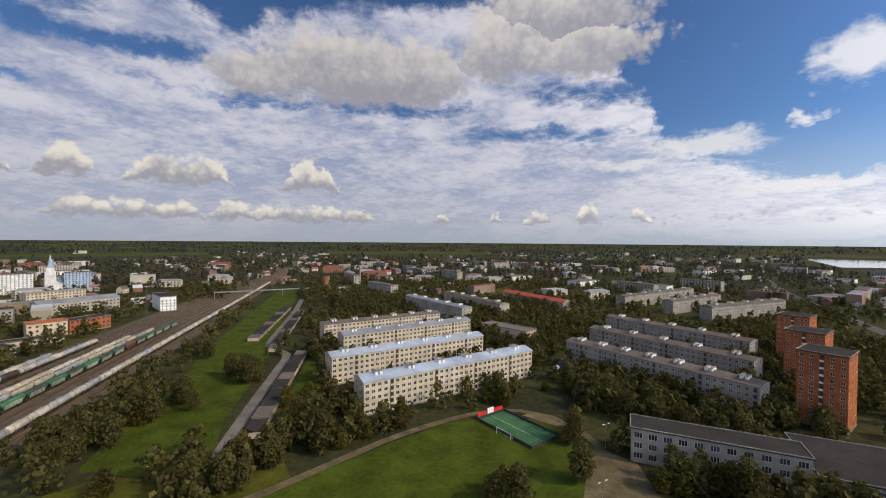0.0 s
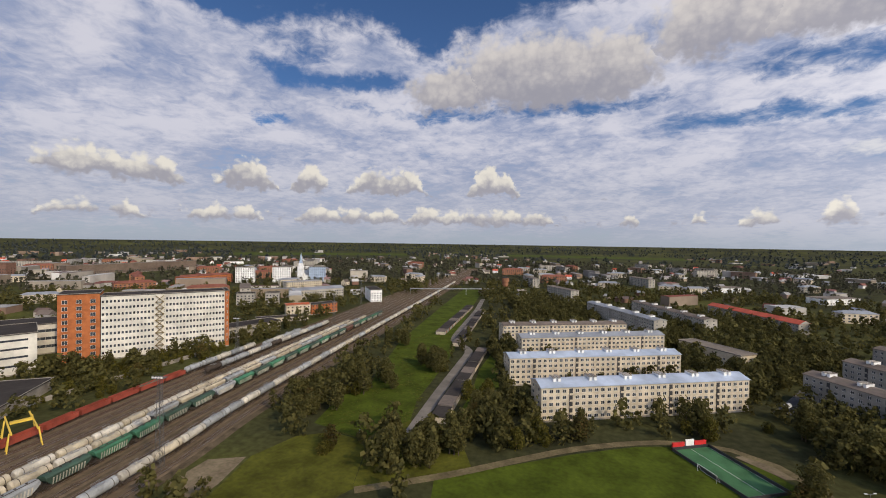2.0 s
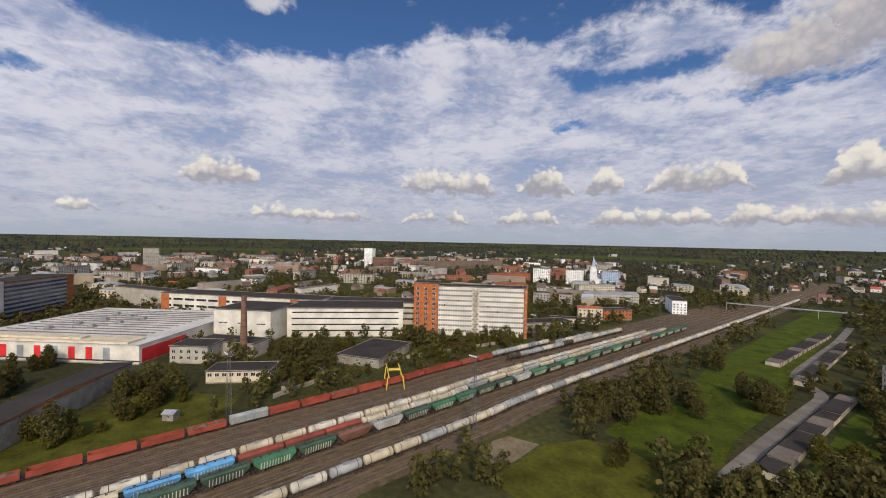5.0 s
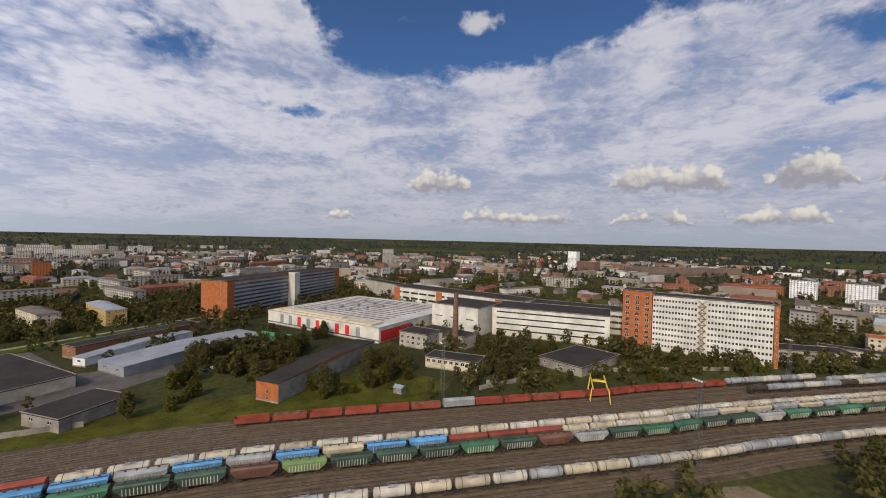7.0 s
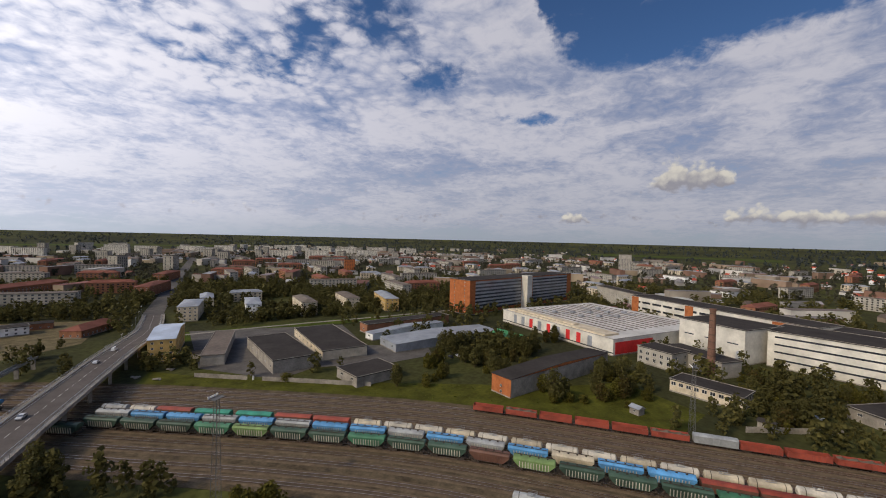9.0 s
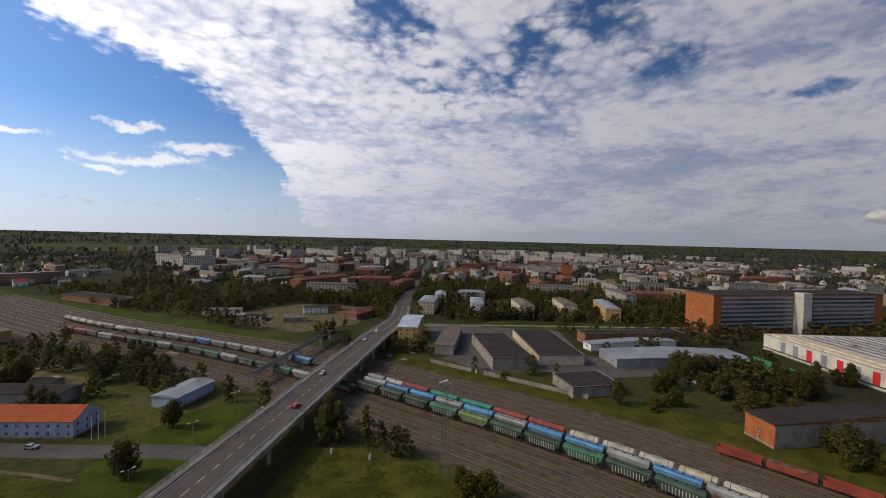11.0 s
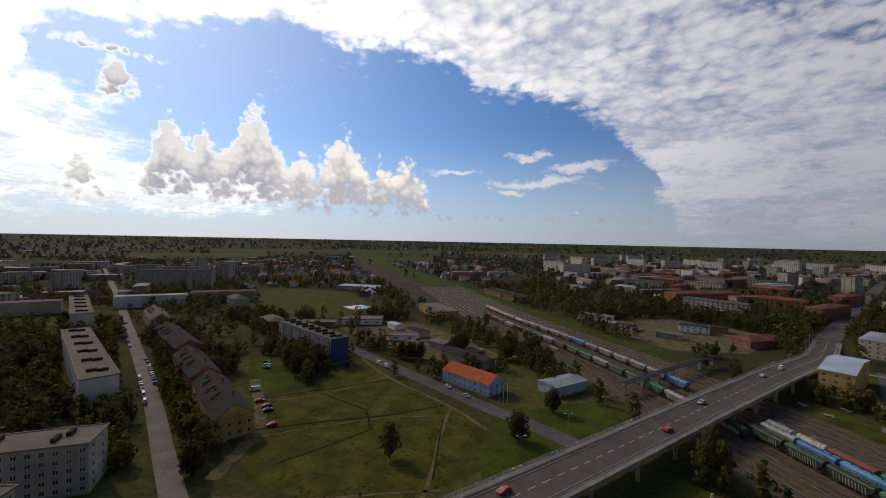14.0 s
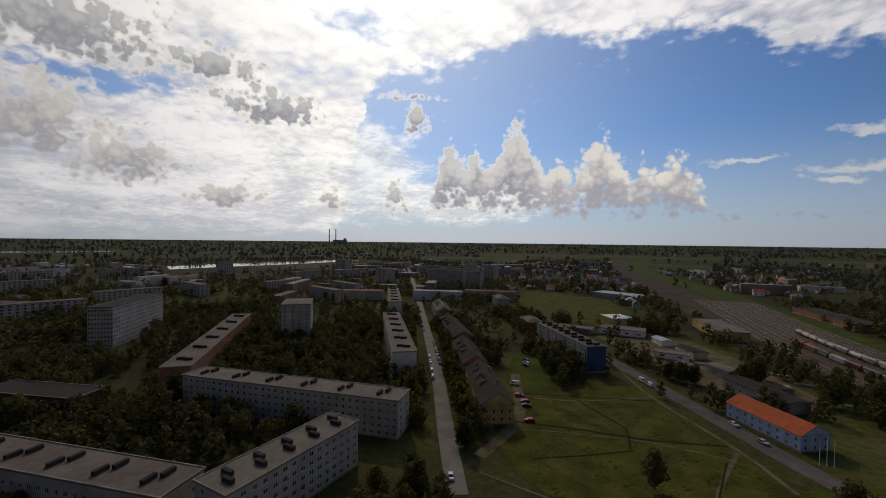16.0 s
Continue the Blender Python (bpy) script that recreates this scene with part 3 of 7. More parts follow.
def glaze(parent, o, u, cols, rows, bars=1, frame=FRAME, glass=GLASS, single=True):
    """Windows into the openings of a pierced wall: single objects, or one joined part."""
    u = Vector(u).normalized()
    turn = Matrix.Rotation(math.atan2(u.y, u.x), 4, "Z")
    spots = [(c, r, Matrix.Translation(Vector(o) + u * c[0] + Vector((0, 0, r[0]))) @ turn) for c in cols for r in rows]
    if single:
        for c, r, m in spots:
            part("window", window_mesh(c[1] - c[0], r[1] - r[0], bars, frame, glass), parent, at=m)
        return
    s = Shape()
    for c, r, m in spots:
        me = window_mesh(c[1] - c[0], r[1] - r[0], bars, frame, glass)
        n = len(s.v)
        s.v += [tuple(m @ v.co) for v in me.vertices]
        for p in me.polygons:
            s.f.append(tuple(n + i for i in p.vertices)), s.m.append(p.material_index)
    if s.v:
        part("glazing", s.mesh("glazing", frame, glass), parent, kind="stuff")


def spaced(length, n, w, rim=None):
    """n openings of width w spread evenly over a length."""
    step = length / n
    return [((k + 0.5) * step - w / 2, (k + 0.5) * step + w / 2) for k in range(n)]


def storeys(n, first, step, h):
    return [(first + k * step, first + k * step + h) for k in range(n)]


def roof_mesh(kind, L, W, h, over, rise, mat_roof, mat_edge=None):
    """A roof over a box L by W at height h: flat, gable (ridge along x) or hip."""
    s = Shape()
    x0, x1, y0, y1 = -over, L + over, -over, W + over
    if kind == "flat":
        s.box(x0, y0, h + 0.003, x1, y1, h + 0.35, 0)
        t = 0.3
        for a in ((x0, y0, x1, y0 + t), (x0, y1 - t, x1, y1), (x0, y0 + t, x0 + t, y1 - t), (x1 - t, y0 + t, x1, y1 - t)):
            s.box(a[0], a[1], h + 0.352, a[2], a[3], h + 0.62, 1)
    else:
        e = 0.0 if kind == "gable" else min(W / 2, L / 2 - 0.2)
        zb, zr, ym = h + 0.003, h + rise, W / 2
        a, b, c, d = (x0, y0, zb + 0.2), (x1, y0, zb + 0.2), (x1, y1, zb + 0.2), (x0, y1, zb + 0.2)
        p, q = (x0 + e, ym, zr + 0.2), (x1 - e, ym, zr + 0.2)
        s.quad(a, b, q, p), s.quad(c, d, p, q)
        if kind == "gable":
            dn = lambda v: (v[0], v[1], v[2] - 0.2)
            s.tri(dn(b), dn(c), dn(q), 2), s.tri(dn(d), dn(a), dn(p), 2)
            s.quad(b, dn(b), dn(q), q, 1), s.quad(q, dn(q), dn(c), c, 1)
            s.quad(d, dn(d), dn(p), p, 1), s.quad(p, dn(p), dn(a), a, 1)
        else:
            s.tri(b, c, q), s.tri(d, a, p)
        lo = [(v[0], v[1], zb) for v in (a, b, c, d)]
        s.quad(lo[3], lo[2], lo[1], lo[0], 1)
        for i, (v, w) in enumerate(((a, b), (b, c), (c, d), (d, a))):
            s.quad(lo[i], lo[(i + 1) % 4], w, v, 1)
    return s


def block(p, q, depth, h, floors, label, name="apartment_block", category="building", wall=CREAM, roof=BROWNROOF, roof_kind="gable", rise=1.0, over=0.4,
          bay=3.0, win=(1.45, 1.4), first=1.1, step=2.75, end_bays=2, single=False, group="", wallmats=None, bars=1, stair_every=0, vents=0, plinth=True, back=False, frame=FRAME, glass=GLASS, balcony=None):
    """A building whose front runs from p to q, its body to the left of that line."""
    m, L, W = along(p, q), span(p, q), depth
    root = thing(name, m, label, category, group)
    keep_out(m, 0, L, 0, W)
    s = Shape()
    rows = [r for r in storeys(floors, first, step, win[1]) if r[1] < h - 0.15]
    n = max(1, int(L / bay))
    cols = spaced(L, n, win[0])
    if stair_every:
        half = stair_every // 2
        stairs = [c for k, c in enumerate(cols) if k % stair_every == half]
        cols = [c for k, c in enumerate(cols) if k % stair_every != half]
    else:
        stairs = []
    cut = (lambda c: c) if bars >= 0 else (lambda c: [])
    pierced(s, (0, 0, 0), (1, 0, 0), L, h, cut(cols), cut(rows))
    ends = spaced(W, end_bays, win[0] * 0.8) if end_bays else []
    er = rows if ends else []
    pierced(s, (L, 0, 0), (0, 1, 0), W, h, cut(ends), cut(er))
    pierced(s, (L, W, 0), (-1, 0, 0), L, h, cut(cols if back else []), cut(rows if back else []))
    pierced(s, (0, W, 0), (0, -1, 0), W, h, cut(ends), cut(er))
    s.quad((0, 0, h), (L, 0, h), (L, W, h), (0, W, h))
    part("wall", s.mesh("wall", wall), root)
    glaze(root, (0, 0, 0), (1, 0, 0), cols, rows, bars, frame, glass, single)
    if ends:
        glaze(root, (L, 0, 0), (0, 1, 0), ends, er, min(bars, 0), frame, glass, single)
        glaze(root, (0, W, 0), (0, -1, 0), ends, er, min(bars, 0), frame, glass, single)
    if back:
        glaze(root, (L, W, 0), (-1, 0, 0), cols, rows, bars, frame, glass, single)
    for c in stairs:
        t = Shape()
        w = c[1] - c[0] - 0.1
        t.box(0, -0.75, 0, w, -0.003, 0.14, 0)
        t.box(0, -0.75, 0.14, w, -0.69, 0.95, 1)
        # dark back sheet: stands for the shade of a loggia, the wall is flat
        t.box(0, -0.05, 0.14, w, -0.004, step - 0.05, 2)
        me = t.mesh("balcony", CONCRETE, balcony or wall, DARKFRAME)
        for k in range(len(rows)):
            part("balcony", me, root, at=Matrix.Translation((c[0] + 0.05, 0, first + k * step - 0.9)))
    if plinth:
        t = Shape()
        t.box(-0.06, -0.06, 0, L + 0.06, W + 0.06, 0.7, 0)
        part("plinth", t.mesh("plinth", CONCRETE), root)
    r = roof_mesh(roof_kind, L, W, h, over, rise, roof)
    part("roof", r.mesh("roof", roof, CONCRETE if roof_kind == "flat" else roof, wall), root)
    if vents:
        for k in range(vents):
            x = L * (k + 0.5) / vents
            t = Shape()
            if roof_kind == "flat":
                t.box(x - 1.6, W * 0.22, h + 0.36, x - 0.4, W * 0.52, h + 1.5, 1), t.box(x + 0.5, W * 0.5, h + 0.36, x + 1.7, W * 0.8, h + 1.5, 1)
                part("roof_hatch", t.mesh("roof_hatch", wall, TARROOF), root, "pair of dark roof hatches")
                continue
            for dx in (-1.6, 0.6):
                z = h + (rise * 0.5 if roof_kind != "flat" else 0.3)
                t.box(x + dx, W * 0.28, z - 0.3, x + dx + 1.2, W * 0.66, z + 1.9, 0)
                t.box(x + dx - 0.12, W * 0.28 - 0.12, z + 1.9, x + dx + 1.32, W * 0.66 + 0.12, z + 2.08, 1)
            part("roof_vent", t.mesh("roof_vent", WHITE, CONCRETE), root, "pair of capped vent shafts")
    return root


def sheet(name, pts, z, m, label, category="ground", kind="structure", thick=0.04):
    """A flat patch of ground with an outline."""
    s = Shape()
    n = len(pts)
    s.v = [(x, y, z) for x, y in pts] + [(x, y, z - thick) for x, y in pts]
    s.f = [tuple(range(n))] + [(i + n, (i + 1) % n + n, (i + 1) % n, i) for i in range(n)]
    s.m = [0] * len(s.f)
    return tagged(new(name, s.mesh(name, m)), label, category, kind=kind)


def smooth(pts, step=8.0):
    """A polyline drawn finer, through its points."""
    P = [Vector((*p, 0.0)[:3]) for p in pts]
    P = [2 * P[0] - P[1]] + P + [2 * P[-1] - P[-2]]
    res = []
    for a, b, c, d in zip(P, P[1:], P[2:], P[3:]):
        n = max(1, int((c - b).length / step))
        for k in range(n):
            t = k / n
            res.append(0.5 * ((2 * b) + (c - a) * t + (2 * a - 5 * b + 4 * c - d) * t * t + (3 * b - a - 3 * c + d) * t ** 3))
    res.append(P[-2])
    return res


def offset(line, d):
    """A line moved d metres to its right."""
    res = []
    for i, p in enumerate(line):
        t = (line[min(i + 1, len(line) - 1)] - line[max(i - 1, 0)]).normalized()
        res.append(p + Vector((t.y, -t.x, 0)) * d)
    return res


LANES = []  # open strips that trees keep out of: points and half width


def strip(name, line, width, z, m, label, category="road", kind="structure", thick=0.05, side=0.0, clear=True):
    """A band along a line."""
    a, b = offset(line, side + width / 2), offset(line, side - width / 2)
    s = Shape()
    for p, q, r, t in zip(a, b, a[1:], b[1:]):
        up = lambda v, d=0.0: (v.x, v.y, v.z + z - d)
        s.quad(up(p), up(r), up(t), up(q))
        s.quad(up(p, thick), up(r, thick), up(r), up(p)), s.quad(up(q), up(t), up(t, thick), up(q, thick))
    if clear:
        LANES.append((np.array([(v.x, v.y) for v in offset(line, side)]), width / 2))
    return tagged(new(name, s.mesh(name, m)), label, category, kind=kind)


# ---------------------------------------------------------------- ground
s = Shape()
RINGS = [0, 60, 120, 200, 300, 450, 650, 900, 1200, 1600, 2100, 2700, 3100, 3500, 3900, 4300, 4600, 4850]
SIDES = 72


def ground_z(r):
    return 0.0 if r < 2900 else 60.0 * ((r - 2900) / 1950) ** 2


s.v = [(0, 0, 0)] + [(r * math.cos(k * math.tau / SIDES), r * math.sin(k * math.tau / SIDES), ground_z(r)) for r in RINGS[1:] for k in range(SIDES)]
s.f = [(0, 1 + k, 1 + (k + 1) % SIDES) for k in range(SIDES)]
for i in range(len(RINGS) - 2):
    for k in range(SIDES):
        l = (k + 1) % SIDES
        s.f.append((1 + i * SIDES + k, 1 + (i + 1) * SIDES + k, 1 + (i + 1) * SIDES + l, 1 + i * SIDES + l))
s.m = [0] * len(s.f)
tagged(new("ground", s.mesh("ground", TOWN)), "dark green town ground with gardens and woods to the horizon", "ground", kind="structure")

OPEN = []  # open patches that trees keep out of


def lawn(name, pts, m, label, z=0.05, category="grass", clear=True):
    if clear:
        OPEN.append(np.array(pts, float))
    return sheet(name, pts, z, m, label, category)


lawn("ground_sports_field", [(-50, 100), (60, 100), (60, 140), (50, 160), (40, 172), (18, 176), (2, 168), (-18, 152), (-36, 135), (-56, 116)], GRASS, "mown green sports field ringed by a dirt running track")
strip("pavement_running_track", smooth([(-75, 100), (-53, 120), (-35, 139), (-18, 156), (2, 171), (18, 179), (34, 181), (46, 175), (54, 163), (58, 148)]), 3.4, 0.10, EARTH, "worn brown dirt running track", "path")
lawn("ground_rail_meadow", [(-128, 185), (-100, 150), (-88, 150), (-98, 200), (-112, 262), (-140, 340), (-190, 520), (-215, 620), (-250, 620), (-205, 440), (-160, 270)], GRASS, "sunlit green strip between railway and garages")
lawn("ground_garage_lawn", [(-66, 150), (-58, 165), (-62, 205), (-78, 250), (-86, 262), (-82, 230), (-72, 190)], GRASS, "green lawn behind the garages")
lawn("ground_clearing", [(-118, 130), (-92, 128), (-84, 150), (-95, 178), (-112, 190), (-128, 160)], GRASS, "rough green clearing by the railway", 0.06)
lawn("ground_rough_grass", [(-108, 70), (-113, 84), (-119, 100), (-116, 118), (-106, 127), (-92, 127), (-86, 121), (-76, 100), (-84, 74)], MEADOW, "rough sunlit grass beside the tracks", 0.055)
lawn("ground_tree_floor", [(-106, 127.5), (-92, 127.5), (-85.5, 121), (-76, 100), (-60, 112), (-56.5, 117), (-48, 128), (-64, 152), (-84, 150)], MEADOW, "rough grass under the trees by the running track", 0.045, clear=False)
lawn("ground_bare_clearing", [(-128, 76), (-112, 70), (-114, 84), (-120, 99), (-130, 92)], DIRT, "bare brown trodden ground by the tracks", 0.08)
lawn("ground_yard_bank", [(-76, -226), (-118, -172), (-148, -120), (-160, -86), (-178, -40), (-190, -8), (-214, -2), (-236, -40), (-200, -74), (-186, -100), (-166, -128), (-140, -166), (-106, -222), (-94, -250)], MEADOW, "rough green bank beside the goods yard", 0.05)
lawn("ground_camera_side_bank", [(-20, -150), (-40, -140), (-58, -118), (-64, -90), (-40, -70), (-10, -80), (-4, -120)], MEADOW, "rough green bank below the bridge", 0.05)
lawn("ground_meadow", [(150, -138), (128, -108), (100, -92), (62, -92), (44, -118), (30, -140), (36, -152), (66, -168), (112, -190), (140, -205), (136, -170)], MEADOW, "rough green meadow crossed by trodden paths")
lawn("ground_bridge_lawn", [(36, -122), (18, -150), (-6, -190), (4, -204), (22, -196), (36, -176), (44, -160), (40, -138)], GRASS, "smooth green lawn beside the bridge", 0.07)
lawn("ground_block_lawn", [(150, -140), (170, -150), (205, -190), (190, -200), (160, -184), (146, -170)], GRASS, "green lawn between the blocks")
lawn("ground_verge", [(-110, -300), (-140, -332), (-260, -280), (-330, -245), (-322, -236), (-240, -266), (-170, -300)], GRASS, "long green verge beyond the warehouses")
lawn("ground_far_field", [(122, -446), (378, -742), (688, -1066), (1046, -1640), (960, -1640), (640, -1082), (325, -762), (70, -446)], GRASS, "wide green field beyond the railway", 0.04)
lawn("ground_bare_field", [(128, -345), (232, -467), (440, -690), (727, -1034), (1150, -1640), (1050, -1640), (691, -1064), (380, -740), (125, -444), (100, -380)], PLOUGH, "long brown bare field", 0.12)
lawn("ground_wild_meadow", [(230, -320), (310, -300), (420, -390), (460, -470), (340, -480), (250, -400)], MEADOW, "wild yellow-green meadow by a pond")
lawn("ground_strip_grass", [(-28, -320), (40, -410), (150, -520), (170, -500), (60, -375), (-10, -285), (-40, -270)], GRASS, "green strip along the waiting trains")
lawn("ground_yard_asphalt", [(-150, -330), (-112, -236), (-128, -186), (-152, -188), (-186, -160), (-214, -150), (-230, -165), (-205, -200), (-240, -262), (-215, -280)], ASPHALT, "grey trodden industrial yard", 0.06, "yard")
lawn("ground_depot_yard", [(160, -330), (210, -282), (150, -250), (110, -232), (60, -240), (66, -262), (110, -300)], EARTH, "brown depot yard with weeds", 0.06, "yard")
lawn("ground_station_yard", [(-40, -330), (-90, -345), (-130, -420), (-60, -470), (10, -430), (-10, -370)], EARTH, "brown weedy yard beyond the trains", 0.07, "yard")
lawn("ground_court_asphalt", [(40, 116), (62, 100), (66, 138), (56, 150), (50, 140)], EARTH, "brown trodden yard by the school", 0.06, "yard")
sheet("water_pond", [(250, -362), (272, -372), (262, -392), (238, -384)], 0.10, WATER, "small bright pond", "water")
sheet("water_bay", [(1300, 1350), (1700, 1300), (3300, 1900), (3400, 2600), (2500, 2650), (1800, 2050)], 0.25, WATER, "wide pale bay on the horizon", "water")
sheet("water_river", [(1180, 20), (1250, -120), (1290, -260), (1440, -560), (1530, -540), (1420, -280), (1360, -60), (1300, 30)], 0.2, WATER, "bright river bend in the marsh", "water")
sheet("water_lake", [(2600, 900), (2750, 300), (2900, 300), (2860, 1000)], 0.5, WATER, "far pale lake", "water")


def sector(name, a0, a1, r0, r1, m, label, near=0.82):
    """A far field between two headings and two distances, with no trees before it."""
    ring = lambda r, b0, b1: [(-r * math.sin(radians(b0 + (b1 - b0) * k / 8)), r * math.cos(radians(b0 + (b1 - b0) * k / 8))) for k in range(9)]
    OPEN.append(np.array(ring(r0 * near, a0, a1) + ring(r1, a1, a0)))
    sheet(name, ring(r0, a0, a1) + ring(r1, a1, a0), 0.3, m, label, "field")


for a0, a1, r0, r1 in ((203, 232, 2250, 2700), (178, 199, 2500, 2880), (204, 214, 1500, 1700), (-6, 16, 2450, 2860), (30, 52, 2300, 2700), (226, 240, 1750, 2000), (84, 104, 2500, 2860), (150, 172, 2600, 2880)):
    sector("ground_far_field", a0, a1, r0, r1, GRASS, "far pale green field between woods")
for pts in ([(920, 20), (980, -110), (1010, -260), (1180, -620), (1560, -600), (1450, -280), (1390, -40), (1300, 60)], [(1000, 1000), (1400, 900), (3300, 1850), (3450, 2650), (2450, 2700), (1450, 1700)], [(2050, 760), (2150, 200), (2900, 250), (2880, 1040)], [(215, -320), (272, -372), (262, -395), (225, -384)]):
    OPEN.append(np.array(pts, float))

# streets
MAIN = smooth([(98, -69), (142, -93), (176, -112), (237, -144.5), (316, -185), (404, -230), (520, -290), (660, -360), (1000, -530)])
strip("road_main_street", MAIN, 6.8, 0.10, ROADGREY, "grey worn main street lined with parked cars")
DEPOT = smooth([(0, -152), (24, -166), (52, -178), (76, -190), (112, -208), (152, -228), (220, -262), (300, -310)])
strip("road_depot_street", DEPOT, 9.0, 0.10, ASPHALT, "grey side street beside the meadow")
strip("pavement_depot_walk", smooth([(44, -156), (66, -171), (112, -194), (150, -222)]), 1.6, 0.12, EARTH, "trodden footpath along the meadow", "path")
for name, pts, w in (("pavement_meadow_path", [(149, -140), (139, -145), (124, -164), (111, -194)], 1.3), ("pavement_meadow_track", [(122, -112), (113, -123), (102, -134), (86, -149), (64, -161)], 0.9),
                     ("pavement_field_path", [(65, -169), (59, -143), (52, -120), (47, -96)], 1.5), ("pavement_lane", [(112, -88), (122, -112), (134, -128), (150, -142), (172, -160)], 5.0),
                     ("pavement_meadow_edge", [(104, -82), (80, -92), (60, -104), (46, -112)], 1.0)):
    strip(name, smooth(pts), w, 0.11, EARTH, "trodden pale footpath through the meadow", "path")
strip("road_garage_lane", smooth([(-78, 140), (-80.5, 152), (-88, 190), (-96, 234), (-103, 266), (-120, 284), (-128, 300), (-142, 360), (-158, 430), (-182, 520)]), 5.5, 0.09, ROADGREY, "cracked grey lane along the garages")
strip("road_court_lane", smooth([(62, 232), (78, 262), (96, 300)]), 6.0, 0.08, ASPHALT, "grey lane between the blocks")
strip("road_ring", smooth([(330, 250), (361, 323), (421, 434), (520, 620), (700, 900)]), 12.0, 0.08, ASPHALT, "wide grey road beyond the towers")
strip("road_avenue", smooth([(-156, -410), (-172, -445), (-250, -600), (-334, -770), (-600, -1300)]), 16.0, 0.10, ASPHALT, "wide grey avenue lined with blocks")
strip("road_verge_lane", smooth([(-120, -330), (-200, -300), (-300, -256), (-420, -206)]), 4.0, 0.09, CONCRETE, "thin pale lane along the verge")

DITCH = mat("dark_ditch_grass", (0.026, 0.033, 0.006), 1.0, (0.015, 0.018, 0.005), 0.8, 0.8)
for pts, w in (([(126, -118), (106, -136), (88, -150), (69, -171)], 1.1), ([(128, -159), (110, -155), (98, -152), (87, -138)], 0.8), ([(150, -141), (128, -166), (108, -190)], 0.7), ([(101, -103), (92, -122), (86, -138)], 0.7), ([(64, -158), (58, -140), (50, -116)], 0.6)):
    strip("ground_ditch", smooth(pts), w, 0.13, DITCH, "dark overgrown ditch in the meadow", "ditch")

# ---------------------------------------------------------------- railway
SPINE = smooth([(260, -600), (133, -426), (85, -366), (28, -304), (-17, -248), (-50, -200), (-71, -164), (-95, -121), (-118, -71), (-142, 9), (-162, 81), (-182, 148), (-256, 446), (-330, 740), (-430, 1130)], 9.0)
TRACKS = [25.0, 19.4, 12.0, 6.0, 0.0, -6.3, -12.0, -18.0, -23.5, -29.0, -34.5, -40.0]
strip("ground_ballast", [p for p in SPINE if -290 < p.y < 470], 76.0, 0.14, BALLAST, "brown gravel bed of the goods yard", "railway", side=-7.5)
strip("ground_ballast", [p for p in SPINE if p.y > 458], 34.0, 0.135, BALLAST, "brown gravel bed of the northern line", "railway", side=12)
strip("ground_ballast", [p for p in SPINE if p.y < -280], 44.0, 0.135, BALLAST, "brown gravel bed of the southern sidings", "railway", side=-2)


def bars(line, gauge, w, h, z):
    s = Shape()
    for g in (-gauge / 2, gauge / 2):
        c = offset(line, g)
        for p, q in zip(c, c[1:]):
            t = (q - p).normalized()
            n = Vector((t.y, -t.x, 0)) * w / 2
            a, b, d, e = p + n, q + n, q - n, p - n
            up = lambda v, k: (v.x, v.y, k)
            s.quad(up(a, z + h), up(b, z + h), up(d, z + h), up(e, z + h), 1)
            s.quad(up(a, z), up(b, z), up(b, z + h), up(a, z + h)), s.quad(up(d, z), up(e, z), up(e, z + h), up(d, z + h))
    return s


def pace(line, step, start=0.0):
    """Points and headings every step metres along a line."""
    left, res = start, []
    for p, q in zip(line, line[1:]):
        d = (q - p).length
        while left < d:
            res.append((p + (q - p) * (left / d), math.atan2(q.y - p.y, q.x - p.x)))
            left += step
        left -= d
    return res


for d in TRACKS:
    line = offset(SPINE, d)
    root = thing("railway_track", Matrix(), "brown railway track on weathered sleepers", "railway track", "tracks of the yard", "structure")
    part("rails", bars(line, 1.52, 0.13, 0.16, 0.30).mesh("rails", RUSTY, RAILTOP), root)
    s = Shape()
    for p, a in pace([q for q in line if -330 < q.y < 420], 0.75):
        c, n = Vector((math.cos(a), math.sin(a), 0)), Vector((-math.sin(a), math.cos(a), 0))
        w = [p + i * 0.13 * c + j * 1.35 * n for i, j in ((-1, -1), (1, -1), (1, 1), (-1, 1))]
        s.quad(*[(v.x, v.y, 0.29) for v in w])
        s.quad((w[0].x, w[0].y, 0.1), (w[1].x, w[1].y, 0.1), (w[1].x, w[1].y, 0.29), (w[0].x, w[0].y, 0.29))
        s.quad((w[2].x, w[2].y, 0.1), (w[3].x, w[3].y, 0.1), (w[3].x, w[3].y, 0.29), (w[2].x, w[2].y, 0.29))
    part("sleepers", s.mesh("sleepers", SLEEPER), root, kind="stuff")
    bed = Shape()
    for (p, q, r, t) in zip(offset(line, 1.9), offset(line, -1.9), offset(line, 1.9)[1:], offset(line, -1.9)[1:]):
        bed.quad(*[(v.x, v.y, 0.20) for v in (p, r, t, q)])
        for v, w, o in ((p, r, 0.5), (t, q, -0.5)):
            n = (r - p).normalized()
            n = Vector((n.y, -n.x, 0)) * o
            bed.quad((v.x + n.x, v.y + n.y, 0.13), (w.x + n.x, w.y + n.y, 0.13), (w.x, w.y, 0.20), (v.x, v.y, 0.20))
    part("gravel_bed", bed.mesh("gravel_bed", TRACKBED), root)

# ---------------------------------------------------------------- wagons
UNDER = mat("wagon_underframe", (0.05, 0.042, 0.036), 0.8, (0.08, 0.06, 0.045), 0.4, 0.7)


